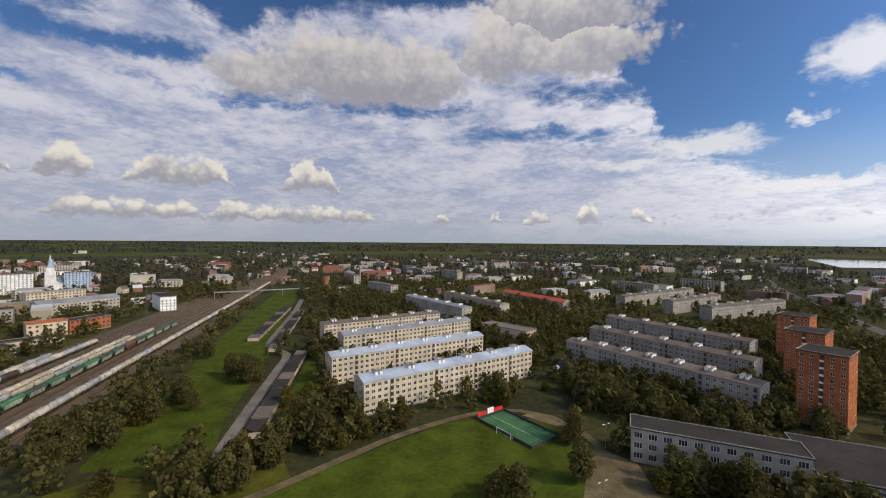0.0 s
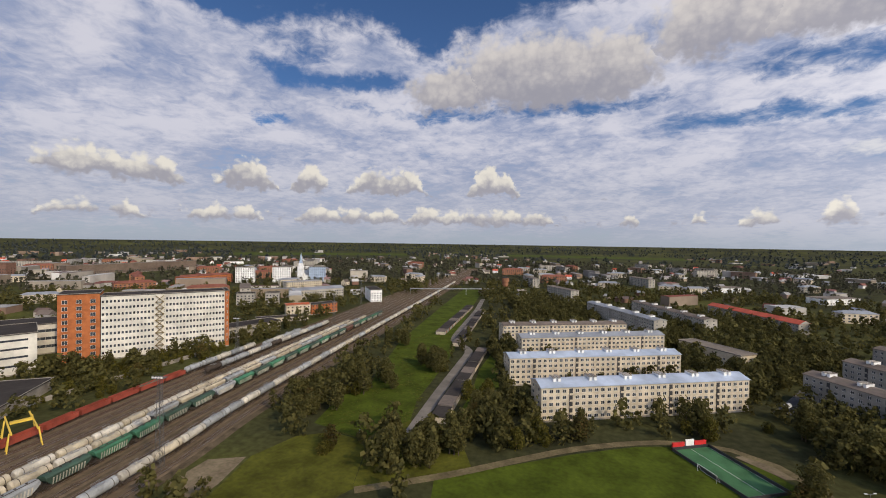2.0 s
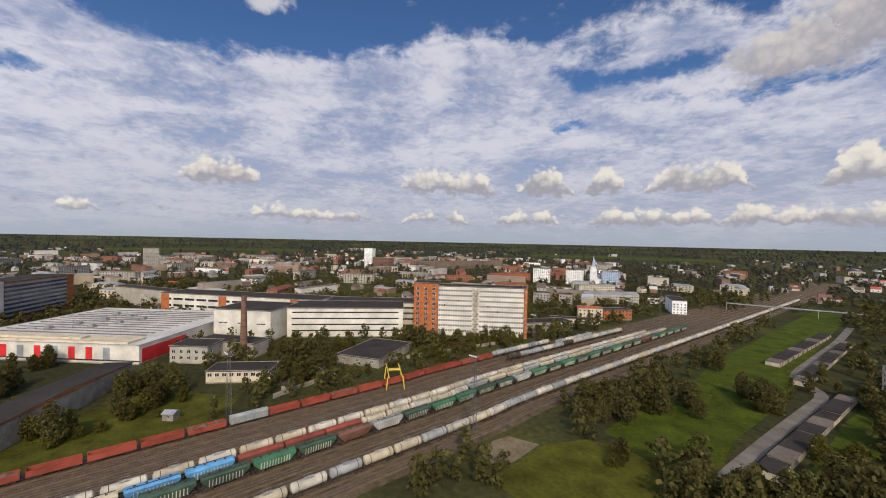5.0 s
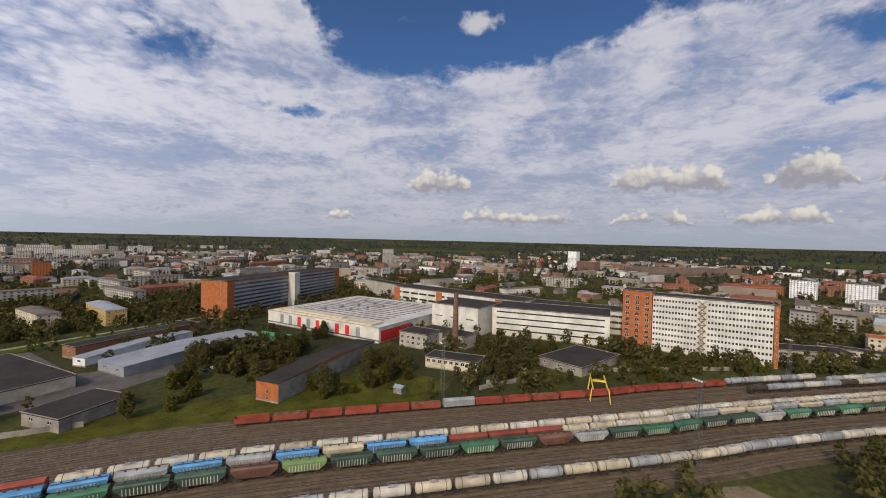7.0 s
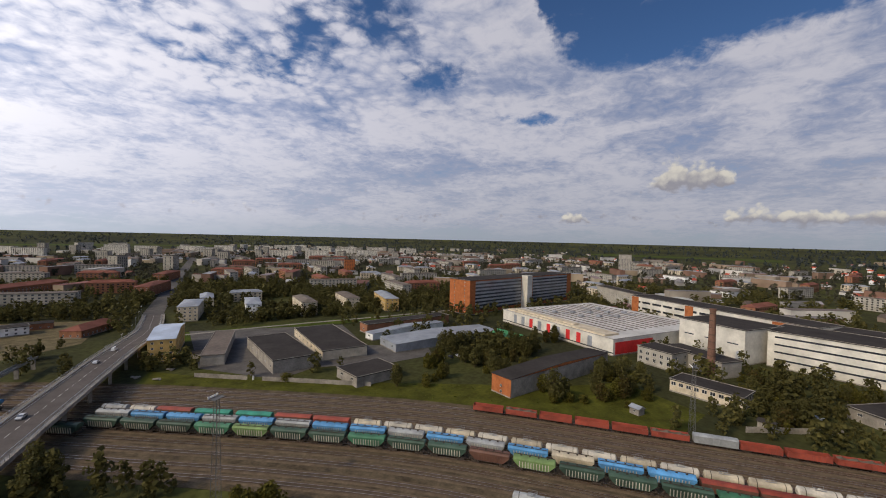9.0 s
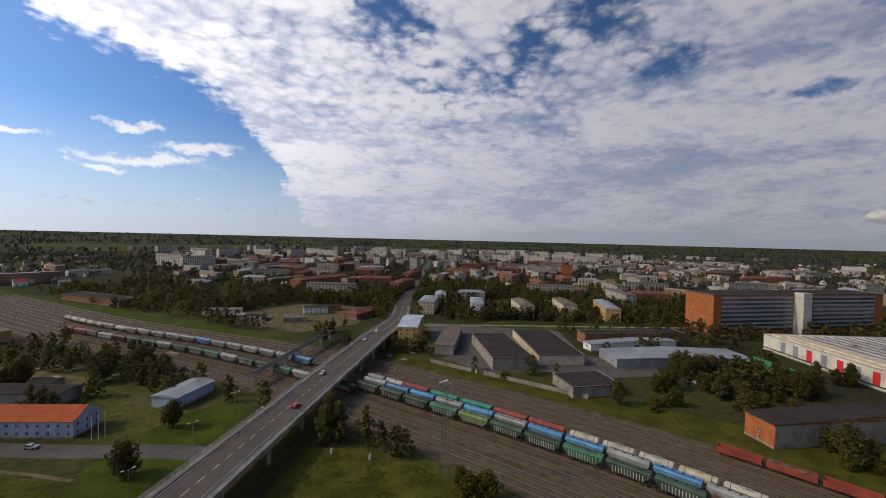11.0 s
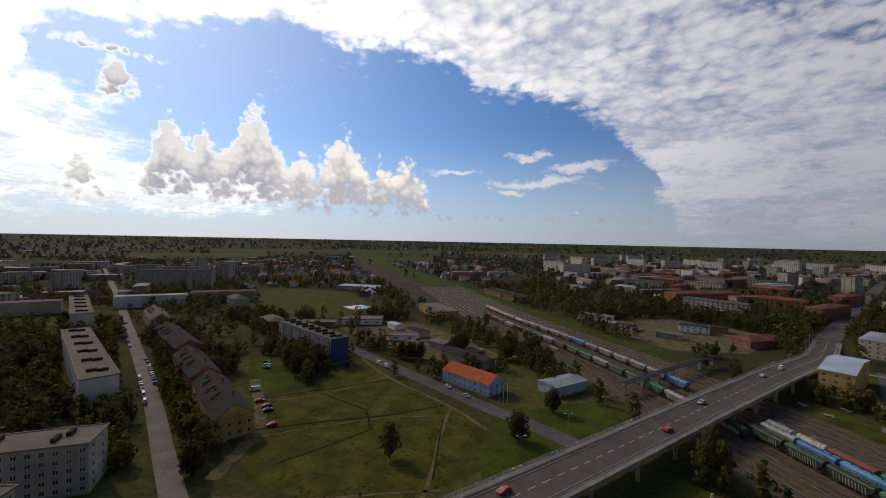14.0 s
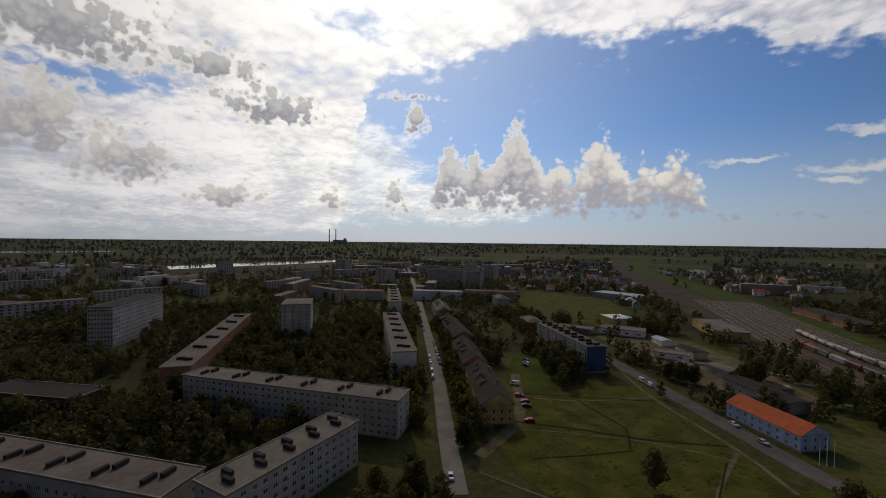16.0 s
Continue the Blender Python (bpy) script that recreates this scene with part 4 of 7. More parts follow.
def bogie(root, x):
    s = Shape()
    for y in (-0.95, 0.95):
        s.box(x - 1.35, y - 0.12, 0.75, x + 1.35, y + 0.12, 1.15)
        for dx in (-0.92, 0.92):
            s.tube((x + dx, y - 0.1, 0.92), (x + dx, y + 0.1, 0.92), 0.47, 0.47, 8)
    s.box(x - 0.3, -0.9, 0.8, x + 0.3, 0.9, 1.2)
    part("bogie", s.mesh("bogie", UNDER), root)


def hopper(paint, ribs, label, roofing=None):
    """A covered grain hopper wagon, along x, middle at the origin."""
    root = thing("hopper_wagon", Matrix(), label, "railway wagon", "goods wagons")
    for x in (-4.6, 4.6):
        bogie(root, x)
    s = Shape()
    s.box(-6.9, -0.5, 1.15, 6.9, 0.5, 1.5), s.box(-6.9, -1.45, 1.5, -6.5, 1.45, 1.7), s.box(6.5, -1.45, 1.5, 6.9, 1.45, 1.7)
    for x in (-6.7, 6.7):
        for y in (-1.3, 1.3):
            s.beam((x, y, 1.7), (x * 0.8, y, 3.6), 0.14)
    part("underframe", s.mesh("underframe", UNDER), root)
    s = Shape()
    lo, hi, zl, zm, zh = 4.6, 6.6, 1.6, 2.5, 4.35
    for y in (-1, 1):
        a = [(-lo, y * 1.25, zl), (lo, y * 1.25, zl), (hi, y * 1.6, zm + 1.2), (hi, y * 1.6, zh), (-hi, y * 1.6, zh), (-hi, y * 1.6, zm + 1.2)]
        n = len(s.v)
        s.v += a
        s.f.append(tuple(n + k for k in (range(6) if y < 0 else reversed(range(6)))))
        s.m.append(0)
    for x in (-1, 1):
        s.quad((x * lo, -1.25, zl), (x * lo, 1.25, zl), (x * hi, 1.6, zm + 1.2), (x * hi, -1.6, zm + 1.2))
        s.quad((x * hi, -1.6, zm + 1.2), (x * hi, 1.6, zm + 1.2), (x * hi, 1.6, zh), (x * hi, -1.6, zh))
    s.quad((-lo, -1.25, zl), (lo, -1.25, zl), (lo, 1.25, zl), (-lo, 1.25, zl))
    for k in range(11):
        x = -4.5 + 0.9 * k
        for y in (-1, 1):
            s.beam((x, y * 1.30, 1.72), (x, y * 1.67, 3.75), 0.24, 1)
    s.box(-6.65, -1.68, 4.2, 6.65, 1.68, 4.38, 0)
    part("body", s.mesh("body", paint, ribs), root)
    s = Shape()
    ys = [(-1.6, 4.38), (-1.25, 4.75), (-0.6, 4.98), (0.6, 4.98), (1.25, 4.75), (1.6, 4.38)]
    for (y0, z0), (y1, z1) in zip(ys, ys[1:]):
        s.quad((-6.6, y0, z0), (6.6, y0, z0), (6.6, y1, z1), (-6.6, y1, z1))
    for x in (-6.6, 6.6):
        n = len(s.v)
        s.v += [(x, y, z) for y, z in ys]
        s.f.append(tuple(range(n, n + 6))), s.m.append(0)
    for x in (-4.2, -1.4, 1.4, 4.2):
        s.tube((x, 0, 4.95), (x, 0, 5.12), 0.36, 0.34, 8, 1)
    s.box(-6.3, 0.62, 5.0, 6.3, 0.95, 5.05, 1)
    part("roof", s.mesh("roof", roofing or paint, UNDER), root)
    return root


def tanker(paint, label):
    root = thing("tank_wagon", Matrix(), label, "railway wagon", "goods wagons")
    for x in (-3.9, 3.9):
        bogie(root, x)
    s = Shape()
    s.box(-5.8, -0.35, 1.15, 5.8, 0.35, 1.45)
    for x in (-5.7, 5.5):
        s.box(x, -1.4, 1.3, x + 0.2, 1.4, 1.55)
    for x in (-3.9, 3.9):
        s.box(x - 0.3, -1.2, 1.4, x + 0.3, 1.2, 1.9)
    part("underframe", s.mesh("underframe", UNDER), root)
    s = Shape()
    s.tube((-5.0, 0, 3.05), (5.0, 0, 3.05), 1.5, 1.5, 16, dome=0.42)
    for x in (-3.6, 3.6):
        s.tube((x - 0.09, 0, 3.05), (x + 0.09, 0, 3.05), 1.54, 1.54, 16, 1)
    s.tube((0, 0, 4.45), (0, 0, 4.85), 0.42, 0.38, 10)
    part("tank", s.mesh("tank", paint, UNDER), root)
    s = Shape()
    s.box(-1.3, -0.8, 4.56, 1.3, -0.45, 4.62), s.box(-1.3, 0.45, 4.56, 1.3, 0.8, 4.62)
    for x in (-1.3, 1.3):
        for y in (-0.8, 0.8):
            s.beam((x, y, 4.6), (x, y, 5.35), 0.06)
    s.beam((-1.3, -0.8, 5.33), (1.3, -0.8, 5.33), 0.06), s.beam((-1.3, 0.8, 5.33), (1.3, 0.8, 5.33), 0.06)
    part("walkway", s.mesh("walkway", STEEL), root)
    s = Shape()
    for y in (-0.25, 0.25):
        s.beam((0.6, y - 1.75, 1.4), (0.6, y - 1.0, 4.6), 0.06)
    part("ladder", s.mesh("ladder", STEEL), root)
    return root


def gondola(paint, label, load=None):
    root = thing("gondola_wagon", Matrix(), label, "railway wagon", "goods wagons")
    for x in (-4.3, 4.3):
        bogie(root, x)
    s = Shape()
    s.box(-6.6, -1.35, 1.2, 6.6, 1.35, 1.45)
    part("underframe", s.mesh("underframe", UNDER), root)
    s = Shape()
    s.box(-6.4, -1.5, 1.453, 6.4, 1.5, 1.55)
    for y in (-1.55, 1.45):
        s.box(-6.4, y, 1.45, 6.4, y + 0.1, 3.5)
    for x in (-6.4, 6.3):
        s.box(x, -1.447, 1.553, x + 0.1, 1.447, 3.5)
    for k in range(8):
        x = -6.2 + k * 1.75
        for y in (-1.66, 1.553):
            s.box(x, y, 1.4, x + 0.16, y + 0.107, 3.45)
    for y in (-1.68, 1.553):
        s.box(-6.42, y, 3.36, 6.42, y + 0.127, 3.52)
    part("body", s.mesh("body", paint), root)
    if load:
        s = Shape()
        n = 9
        for k in range(n):
            x0, x1 = -6.2 + k * 12.4 / n, -6.2 + (k + 1) * 12.4 / n
            z0, z1 = 3.2 + 0.5 * math.sin(k * 2.1), 3.2 + 0.5 * math.sin((k + 1) * 2.1)
            s.quad((x0, -1.4, 2.9), (x1, -1.4, 2.9), (x1, 0, z1 + 0.4), (x0, 0, z0 + 0.4)), s.quad((x0, 0, z0 + 0.4), (x1, 0, z1 + 0.4), (x1, 1.4, 2.9), (x0, 1.4, 2.9))
        part("load", s.mesh("load", load), root, "heaped load")
    return root


def boxcar(paint, roof, label):
    root = thing("box_wagon", Matrix(), label, "railway wagon", "goods wagons")
    for x in (-5.0, 5.0):
        bogie(root, x)
    s = Shape()
    s.box(-7.2, -1.4, 1.15, 7.2, 1.4, 1.4)
    part("underframe", s.mesh("underframe", UNDER), root)
    s = Shape()
    s.box(-7.1, -1.5, 1.403, 7.1, 1.5, 4.0)
    for k in range(15):
        x = -7.05 + k
        for y in (-1.57, 1.503):
            s.box(x, y, 1.5, x + 0.1, y + 0.067, 3.98)
    part("body", s.mesh("body", paint), root)
    s = Shape()
    for y in (-1.61, 1.573):
        s.box(-1.2, y, 1.5, 1.2, y + 0.037, 3.8)
    part("door", s.mesh("door", paint), root)
    s = Shape()
    ys = [(-1.6, 4.0), (-1.0, 4.4), (0, 4.55), (1.0, 4.4), (1.6, 4.0)]
    for (y0, z0), (y1, z1) in zip(ys, ys[1:]):
        s.quad((-7.15, y0, z0), (7.15, y0, z0), (7.15, y1, z1), (-7.15, y1, z1))
    for x in (-7.15, 7.15):
        n = len(s.v)
        s.v += [(x, y, z) for y, z in ys]
        s.f.append(tuple(range(n, n + 5))), s.m.append(0)
    part("roof", s.mesh("roof", roof), root)
    return root


def paint(name, rgb):
    return mat(name, rgb, 0.6, tuple(c * 0.6 + 0.03 for c in rgb), 0.7, 0.6, each=0.14, stain=0.35)


W_GREEN, W_DARK, W_BLUE = paint("green_wagon_paint", (0.045, 0.17, 0.09)), paint("dark_green_wagon_paint", (0.035, 0.075, 0.05)), paint("blue_wagon_paint", (0.09, 0.29, 0.56))
W_GREY, W_CREAM, W_RED = paint("grey_wagon_paint", (0.32, 0.335, 0.34)), paint("cream_wagon_paint", (0.47, 0.41, 0.30)), paint("rust_red_wagon_paint", (0.30, 0.055, 0.03))
W_TEAL, W_BROWN, W_WHITE, W_OLIVE = paint("teal_wagon_paint", (0.03, 0.25, 0.17)), paint("brown_wagon_paint", (0.16, 0.075, 0.05)), paint("white_wagon_paint", (0.52, 0.485, 0.41)), paint("olive_wagon_paint", (0.16, 0.19, 0.10))
W_LIME = paint("lime_wagon_paint", (0.15, 0.24, 0.08))
STOCK = {
    "g": hopper(W_GREEN, W_WHITE, "green covered hopper wagon with pale ribs"), "d": hopper(W_DARK, W_WHITE, "dark green covered hopper wagon with pale ribs"),
    "b": hopper(W_BLUE, W_WHITE, "bright blue covered hopper wagon and white ribs"), "y": hopper(W_GREY, W_WHITE, "grey covered hopper wagon with white ribs"),
    "c": hopper(W_CREAM, W_CREAM, "cream covered hopper wagon"), "n": hopper(W_BROWN, W_BROWN, "rusty brown covered hopper wagon"),
    "l": hopper(W_LIME, W_WHITE, "light green covered hopper wagon"), "W": tanker(W_WHITE, "white tank wagon with black straps"), "C": tanker(W_CREAM, "cream tank wagon with black straps"),
    "Y": tanker(W_GREY, "grey tank wagon with black straps"), "K": tanker(UNDER, "black tank wagon on the sidings"), "r": gondola(W_RED, "rust-red open goods wagon"), "R": gondola(W_RED, "rust-red open goods wagon heaped with scrap", SLEEPER),
    "B": boxcar(W_BROWN, W_RED, "red-brown box wagon with rusty roof"), "T": boxcar(W_TEAL, W_TEAL, "long teal green box wagon"), "G": boxcar(W_GREY, W_GREY, "grey box wagon with metal roof"), "O": boxcar(W_RED, W_RED, "long orange-red box wagon"),
}
LENGTH = {"W": 12.02, "C": 12.02, "Y": 12.02, "K": 12.02, "r": 13.9, "R": 13.9, "B": 15.0, "T": 17.0, "G": 15.0, "O": 16.5}


def train(track, y0, text):
    """Wagons along a track from the place where it passes y0, northwards, one a letter."""
    line = offset(SPINE, track)
    here = pace(line, 0.5)
    k = min(range(len(here)), key=lambda i: abs(here[i][0].y - y0))
    for letter in text:
        length = LENGTH.get(letter, 14.4)
        mid = k + int(length)
        if mid >= len(here):
            return
        p, a = here[mid]
        copy_thing(STOCK[letter], Matrix.Translation((p.x, p.y, 0.02)) @ Matrix.Rotation(a + math.pi * (mid % 2), 4, "Z"))
        k += round(2 * length)


train(19.4, -46, "YWWCCWYCCYWCWYYWYWWYWYWWCWYCWWWYWWWCWYWWCWYWWWYCWWYWCWYWWWCWYWWC")
train(0.0, -196, "dddglddgddnldddgdnydggddygdgdgdgddndgdgd")
train(-6.3, -200, "ybbybybbybybcbbBBBCCWCWyccycyccyyccycyc")
train(-12.0, -206, "YWBTTBOCWWCWCWWCWCCWWCWCWCWWCCWCWWCCWWCWWCC")
train(-40.0, -86, "rRrrrRGrrRrrrrrRrYYWYW")
train(-29.0, 148, "KYYWYKWYWYYW")
train(-34.5, 204, "YWYY")
train(-12.0, -440, "CWCWCyWyyyyybyyyyyb")
train(6.0, -392, "nBdGndgyddgyddgydd")
for ob in STOCK.values():
    for o in (ob, *ob.children_recursive):
        bpy.data.objects.remove(o)

# ---------------------------------------------------------------- road bridge
BR0, BR1 = Vector((104, 22, 0)), Vector((-112, -312, 0))
bd = (BR1 - BR0).normalized()
DECKLINE = smooth([BR0[:2], tuple((BR0 + bd * 120)[:2]), tuple((BR0 + bd * 250)[:2]), BR1[:2], (-138, -366), (-160, -418)], 6.0)
arc = [0.0]
for p, q in zip(DECKLINE, DECKLINE[1:]):
    arc.append(arc[-1] + (q - p).length)


def deck_z(d):
    """The road's height: level over the tracks, falling to the ground at its far end."""
    x = min(1.0, max(0.0, (d - 325) / 195))
    return 8.6 * (1 - x * x * (3 - 2 * x)) + 0.15


for p, d in zip(DECKLINE, arc):
    p.z = deck_z(d)
bridge = thing("road_bridge", Matrix(), "long concrete road bridge with steel railings over the goods yard", "bridge")


def ribbon(line, side, w, z, h):
    s = Shape()
    a, b = offset(line, side - w / 2), offset(line, side + w / 2)
    n = len(line)
    for i in range(n - 1):
        c = [(v.x, v.y, v.z + k) for v, k in ((a[i], z), (b[i], z), (b[i + 1], z), (a[i + 1], z), (a[i], z + h), (b[i], z + h), (b[i + 1], z + h), (a[i + 1], z + h))]
        s.quad(c[4], c[5], c[6], c[7]), s.quad(c[3], c[2], c[1], c[0]), s.quad(c[1], c[2], c[6], c[5]), s.quad(c[3], c[0], c[4], c[7])
        if i == 0:
            s.quad(c[0], c[1], c[5], c[4])
        if i == n - 2:
            s.quad(c[2], c[3], c[7], c[6])
    return s


part("deck", ribbon(DECKLINE, 0, 16.8, -1.1, 1.0).mesh("deck", CONCRETE), bridge)
part("roadway", ribbon(DECKLINE, 0, 12.6, -0.098, 0.12).mesh("roadway", DECK), bridge, "worn grey asphalt roadway")
s, t = Shape(), Shape()
s.box(-0.05, -0.05, 0, 0.05, 0.05, 1.35), t.box(-0.06, -0.06, 0, 0.06, 0.06, 0.8)
RAILPOST, CRASHPOST = s.mesh("railing_post", STEEL), t.mesh("crash_rail_post", STEEL)
for sd in (-1, 1):
    part("walkway", ribbon(DECKLINE, sd * 7.3, 2.0, -0.098, 0.3).mesh("walkway", CONCRETE), bridge)
    part("crash_rail", ribbon(DECKLINE, sd * 6.15, 0.14, 0.5, 0.32).mesh("crash_rail", STEEL), bridge, "galvanised crash rail")
    for z in (0.55, 0.95, 1.3):
        part("handrail", ribbon(DECKLINE, sd * 8.2, 0.07, z, 0.07).mesh("handrail", STEEL), bridge)
    for p, a in pace(offset(DECKLINE, sd * 8.2), 2.5):
        part("railing_post", RAILPOST, bridge, at=Matrix.Translation(p))
    for p, a in pace(offset(DECKLINE, sd * 6.15), 4.0):
        part("crash_rail_post", CRASHPOST, bridge, at=Matrix.Translation(p))
    part("edge_line", ribbon(DECKLINE, sd * 5.6, 0.15, 0.024, 0.01).mesh("edge_line", PAINTLINE), bridge)
s = Shape()
for p, a in pace(DECKLINE, 6.0):
    c, n = Vector((math.cos(a), math.sin(a), 0)), Vector((-math.sin(a), math.cos(a), 0)) * 0.09
    q = p + c * 3.2
    q.z = p.z
    s.quad(*[(v.x, v.y, v.z + 0.03) for v in (p - n, q - n, q + n, p + n)])
part("centre_line", s.mesh("centre_line", PAINTLINE), bridge, "dashed white centre line")
for p, a in pace([v for v in DECKLINE if v.z > 4], 24.0, 8.0):
    s = Shape()
    n = Vector((-math.sin(a), math.cos(a), 0))
    for k in (-5.5, 0, 5.5):
        q = p + n * k
        s.box(q.x - 0.6, q.y - 0.6, 0, q.x + 0.6, q.y + 0.6, p.z - 2.0)
    e, f = p - n * 7.5, p + n * 7.5
    s.beam((e.x, e.y, p.z - 1.55), (f.x, f.y, p.z - 1.55), 0.9)
    part("pier", s.mesh("pier", CONCRETE), bridge)
part("girder", ribbon(DECKLINE, 5.5, 0.8, -2.0, 0.9).mesh("girder", CONCRETE), bridge)
part("girder", ribbon(DECKLINE, -5.5, 0.8, -2.0, 0.9).mesh("girder", CONCRETE), bridge)
LANES.append((np.array([(v.x, v.y) for v in DECKLINE]), 11.0))


def street_lamp(h=9.0):
    root = thing("street_lamp", Matrix(), "slim grey street lamp with a double arm", "street lamp", "street lamps")
    s = Shape()
    s.tube((0, 0, 0), (0, 0, h), 0.11, 0.07, 8)
    part("pole", s.mesh("pole", STEEL), root)
    for d in (-1, 1):
        s = Shape()
        s.beam((0, 0, h - 0.05), (d * 1.4, 0, h + 0.15), 0.08)
        arm = part("arm", s.mesh("arm", STEEL), root)
        s = Shape()
        s.box(d * 1.4 - 0.4, -0.14, h + 0.08, d * 1.4 + 0.4, 0.14, h + 0.24)
        part("lamp_head", s.mesh("lamp_head", WHITE), arm)
    return root


proto = street_lamp()
for p, a in pace(offset(DECKLINE, -9.0), 29.0, 16.0):
    z = p.z - 0.6 if p.z > 3 else 0.0
    copy_thing(proto, Matrix.Translation((p.x, p.y, 0)) @ Matrix.Rotation(a, 4, "Z"))
for x, y in ((59, 148), (27, -138), (14, -164), (1, -189), (44, 112)):
    copy_thing(proto, pose(x, y, 0, 0, 0, 30))
for o in (proto, *proto.children_recursive):
    bpy.data.objects.remove(o)

# ---------------------------------------------------------------- housing estate north of the field
GR = "five-storey blocks"
block((-34, 173), (49, 228), 12, 14.5, 5, "five-storey cream apartment block with blue-grey sheet roof", roof=BLUEROOF, rise=1.8, bay=2.9, win=(1.75, 1.5), stair_every=8, vents=6, single=True, group=GR)
block((-58, 210), (25, 263), 12, 14.5, 5, "five-storey cream apartment block with blue-grey sheet roof and trees before it", roof=BLUEROOF, rise=1.8, bay=2.9, win=(1.75, 1.5), stair_every=8, vents=6, single=True, group=GR)
block((-64, 259), (20, 315), 12, 14.5, 5, "five-storey cream apartment block with pale grey sheet roof", roof=METALROOF, rise=1.8, bay=2.9, win=(1.75, 1.5), stair_every=8, vents=6, group=GR)
block((-86, 292), (-4, 345), 12, 14.5, 5, "five-storey cream apartment block with brown felt roof", roof=BROWNROOF, rise=1.5, bay=2.9, win=(1.75, 1.5), stair_every=8, vents=6, group=GR)
block((75, 251), (133, 172), 12, 14.5, 5, "five-storey grey panel block with brown felt roof and white vents", wall=GREYPANEL, roof=BROWNROOF, rise=1.4, bay=3.0, stair_every=7, vents=7, single=True, group=GR)
block((103, 290), (159, 210), 12, 14.5, 5, "five-storey grey panel block with brown felt roof and white vents", wall=GREYPANEL, roof=BROWNROOF, rise=1.4, bay=3.0, stair_every=7, vents=5, group=GR)
block((133, 336), (188, 252), 12, 14.5, 5, "five-storey grey panel block with brown felt roof and white vents", wall=GREYPANEL, roof=BROWNROOF, rise=1.4, bay=3.0, stair_every=7, vents=5, group=GR)
for p, q, w, r, lab in (((-44, 460), (16, 375), PALE, METALROOF, "pale five-storey block with grey sheet roof"), ((-1, 494), (54, 400), PALE, BROWNROOF, "pale five-storey block with brown roof"),
                        ((258, 395), (370, 445), GREYPANEL, BROWNROOF, "grey five-storey block among trees"), ((206, 467), (337, 555), GREYPANEL, BROWNROOF, "long grey five-storey block among trees"),
                        ((240, 430), (330, 490), GREYPANEL, BROWNROOF, "grey five-storey block behind trees"), ((77, 545), (130, 449), PALE, REDROOF, "long pale building with a bright red roof")):
    block(p, q, 12, 14 if r is not REDROOF else 9, 5 if r is not REDROOF else 3, lab, wall=w, roof=r, rise=1.4 if r is not REDROOF else 3, bay=3.2, vents=5 if r is not REDROOF else 0, group=GR)
for k, (x, y) in enumerate(((149, 173), (177.5, 214), (210.5, 260))):
    block((x, y), (x + 9.4, y - 12.9), 16, 30.5, 10, "tall orange brick tower with white balconies", "apartment_tower", wall=BRICK, roof=TARROOF, roof_kind="flat", bay=3.0, step=2.95, first=1.6, stair_every=5, end_bays=4, balcony=WHITE, single=k == 0, group="brick towers")
block((64.5, 140), (109, 120), 11, 11.5, 3, "three-storey grey school with large paired windows", "school", wall=GREYPANEL, roof=TARROOF, roof_kind="flat", bay=4.2, win=(2.6, 2.0), first=1.4, step=3.5, end_bays=3, single=True, bars=2)
block((111, 120), (146, 104), 30, 6.5, 1, "low grey school hall with a tarred roof", "school_hall", wall=GREYPANEL, roof=TARROOF, roof_kind="flat", bay=8, win=(5, 1.2), first=4.2, step=3, end_bays=0)
block((30, 330), (60, 300), 14, 9, 2, "low cream shop building with a flat roof", "shop", wall=CREAM, roof=LIGHTROOF, roof_kind="flat", bay=4, group="")

# ---------------------------------------------------------------- factory side
R_FLAT = dict(roof_kind="flat", roof=TARROOF)
wp = block((-294, 138), (-259, 195), 18, 39, 9, "nine-storey white panel factory block with rows of small windows", "factory_block", wall=WHITEPANEL, bay=1.9, win=(1.35, 1.7), first=3.4, step=3.95, end_bays=0, single=True, bars=0, **R_FLAT)
block((-304, 121), (-294.4, 137.6), 22, 41, 9, "orange brick stair tower of the factory", "stair_tower", wall=BRICK, bay=5.5, win=(2.6, 2.4), first=3.4, step=4.0, end_bays=0, **R_FLAT)
block((-258.8, 195.4), (-257.6, 197.4), 20, 39, 9, "narrow orange brick stair tower of the factory", "stair_tower", wall=BRICK, bay=7, win=(0.6, 2.0), first=3.4, step=4.0, end_bays=0, **R_FLAT)
s = Shape()
x0 = 27.0
s.box(x0, -0.3, 0.75, x0 + 5.0, -0.004, 38.6)
part("stair_panel", s.mesh("stair_panel", WHITEPANEL), wp, "blank pale stair panel")
s = Shape()
for k in range(9):
    z = 2.0 + k * 4.0
    a, b = (x0 + 0.3, x0 + 4.7) if k % 2 else (x0 + 4.7, x0 + 0.3)
    s.beam((a, -0.9, z), (b, -0.9, z + 4.0), 0.45), s.beam((b, -0.75, z), (a, -0.75, z + 4.0), 0.3)
    s.box(x0, -1.3, z - 0.1, x0 + 5, -0.304, z + 0.1)
part("fire_stair", s.mesh("fire_stair", mat("rusty_ochre_steel", (0.20, 0.15, 0.06), 0.7, (0.12, 0.08, 0.04), 0.5, 0.7)), wp, "rusty ochre crossed outside stair")
block((-340, -21), (-316, 16), 40, 22, 1, "tall white panelled factory hall with dark slots", "factory_hall", wall=WHITEPANEL, bay=12, win=(7, 1.0), first=12, step=4, end_bays=0, **R_FLAT)
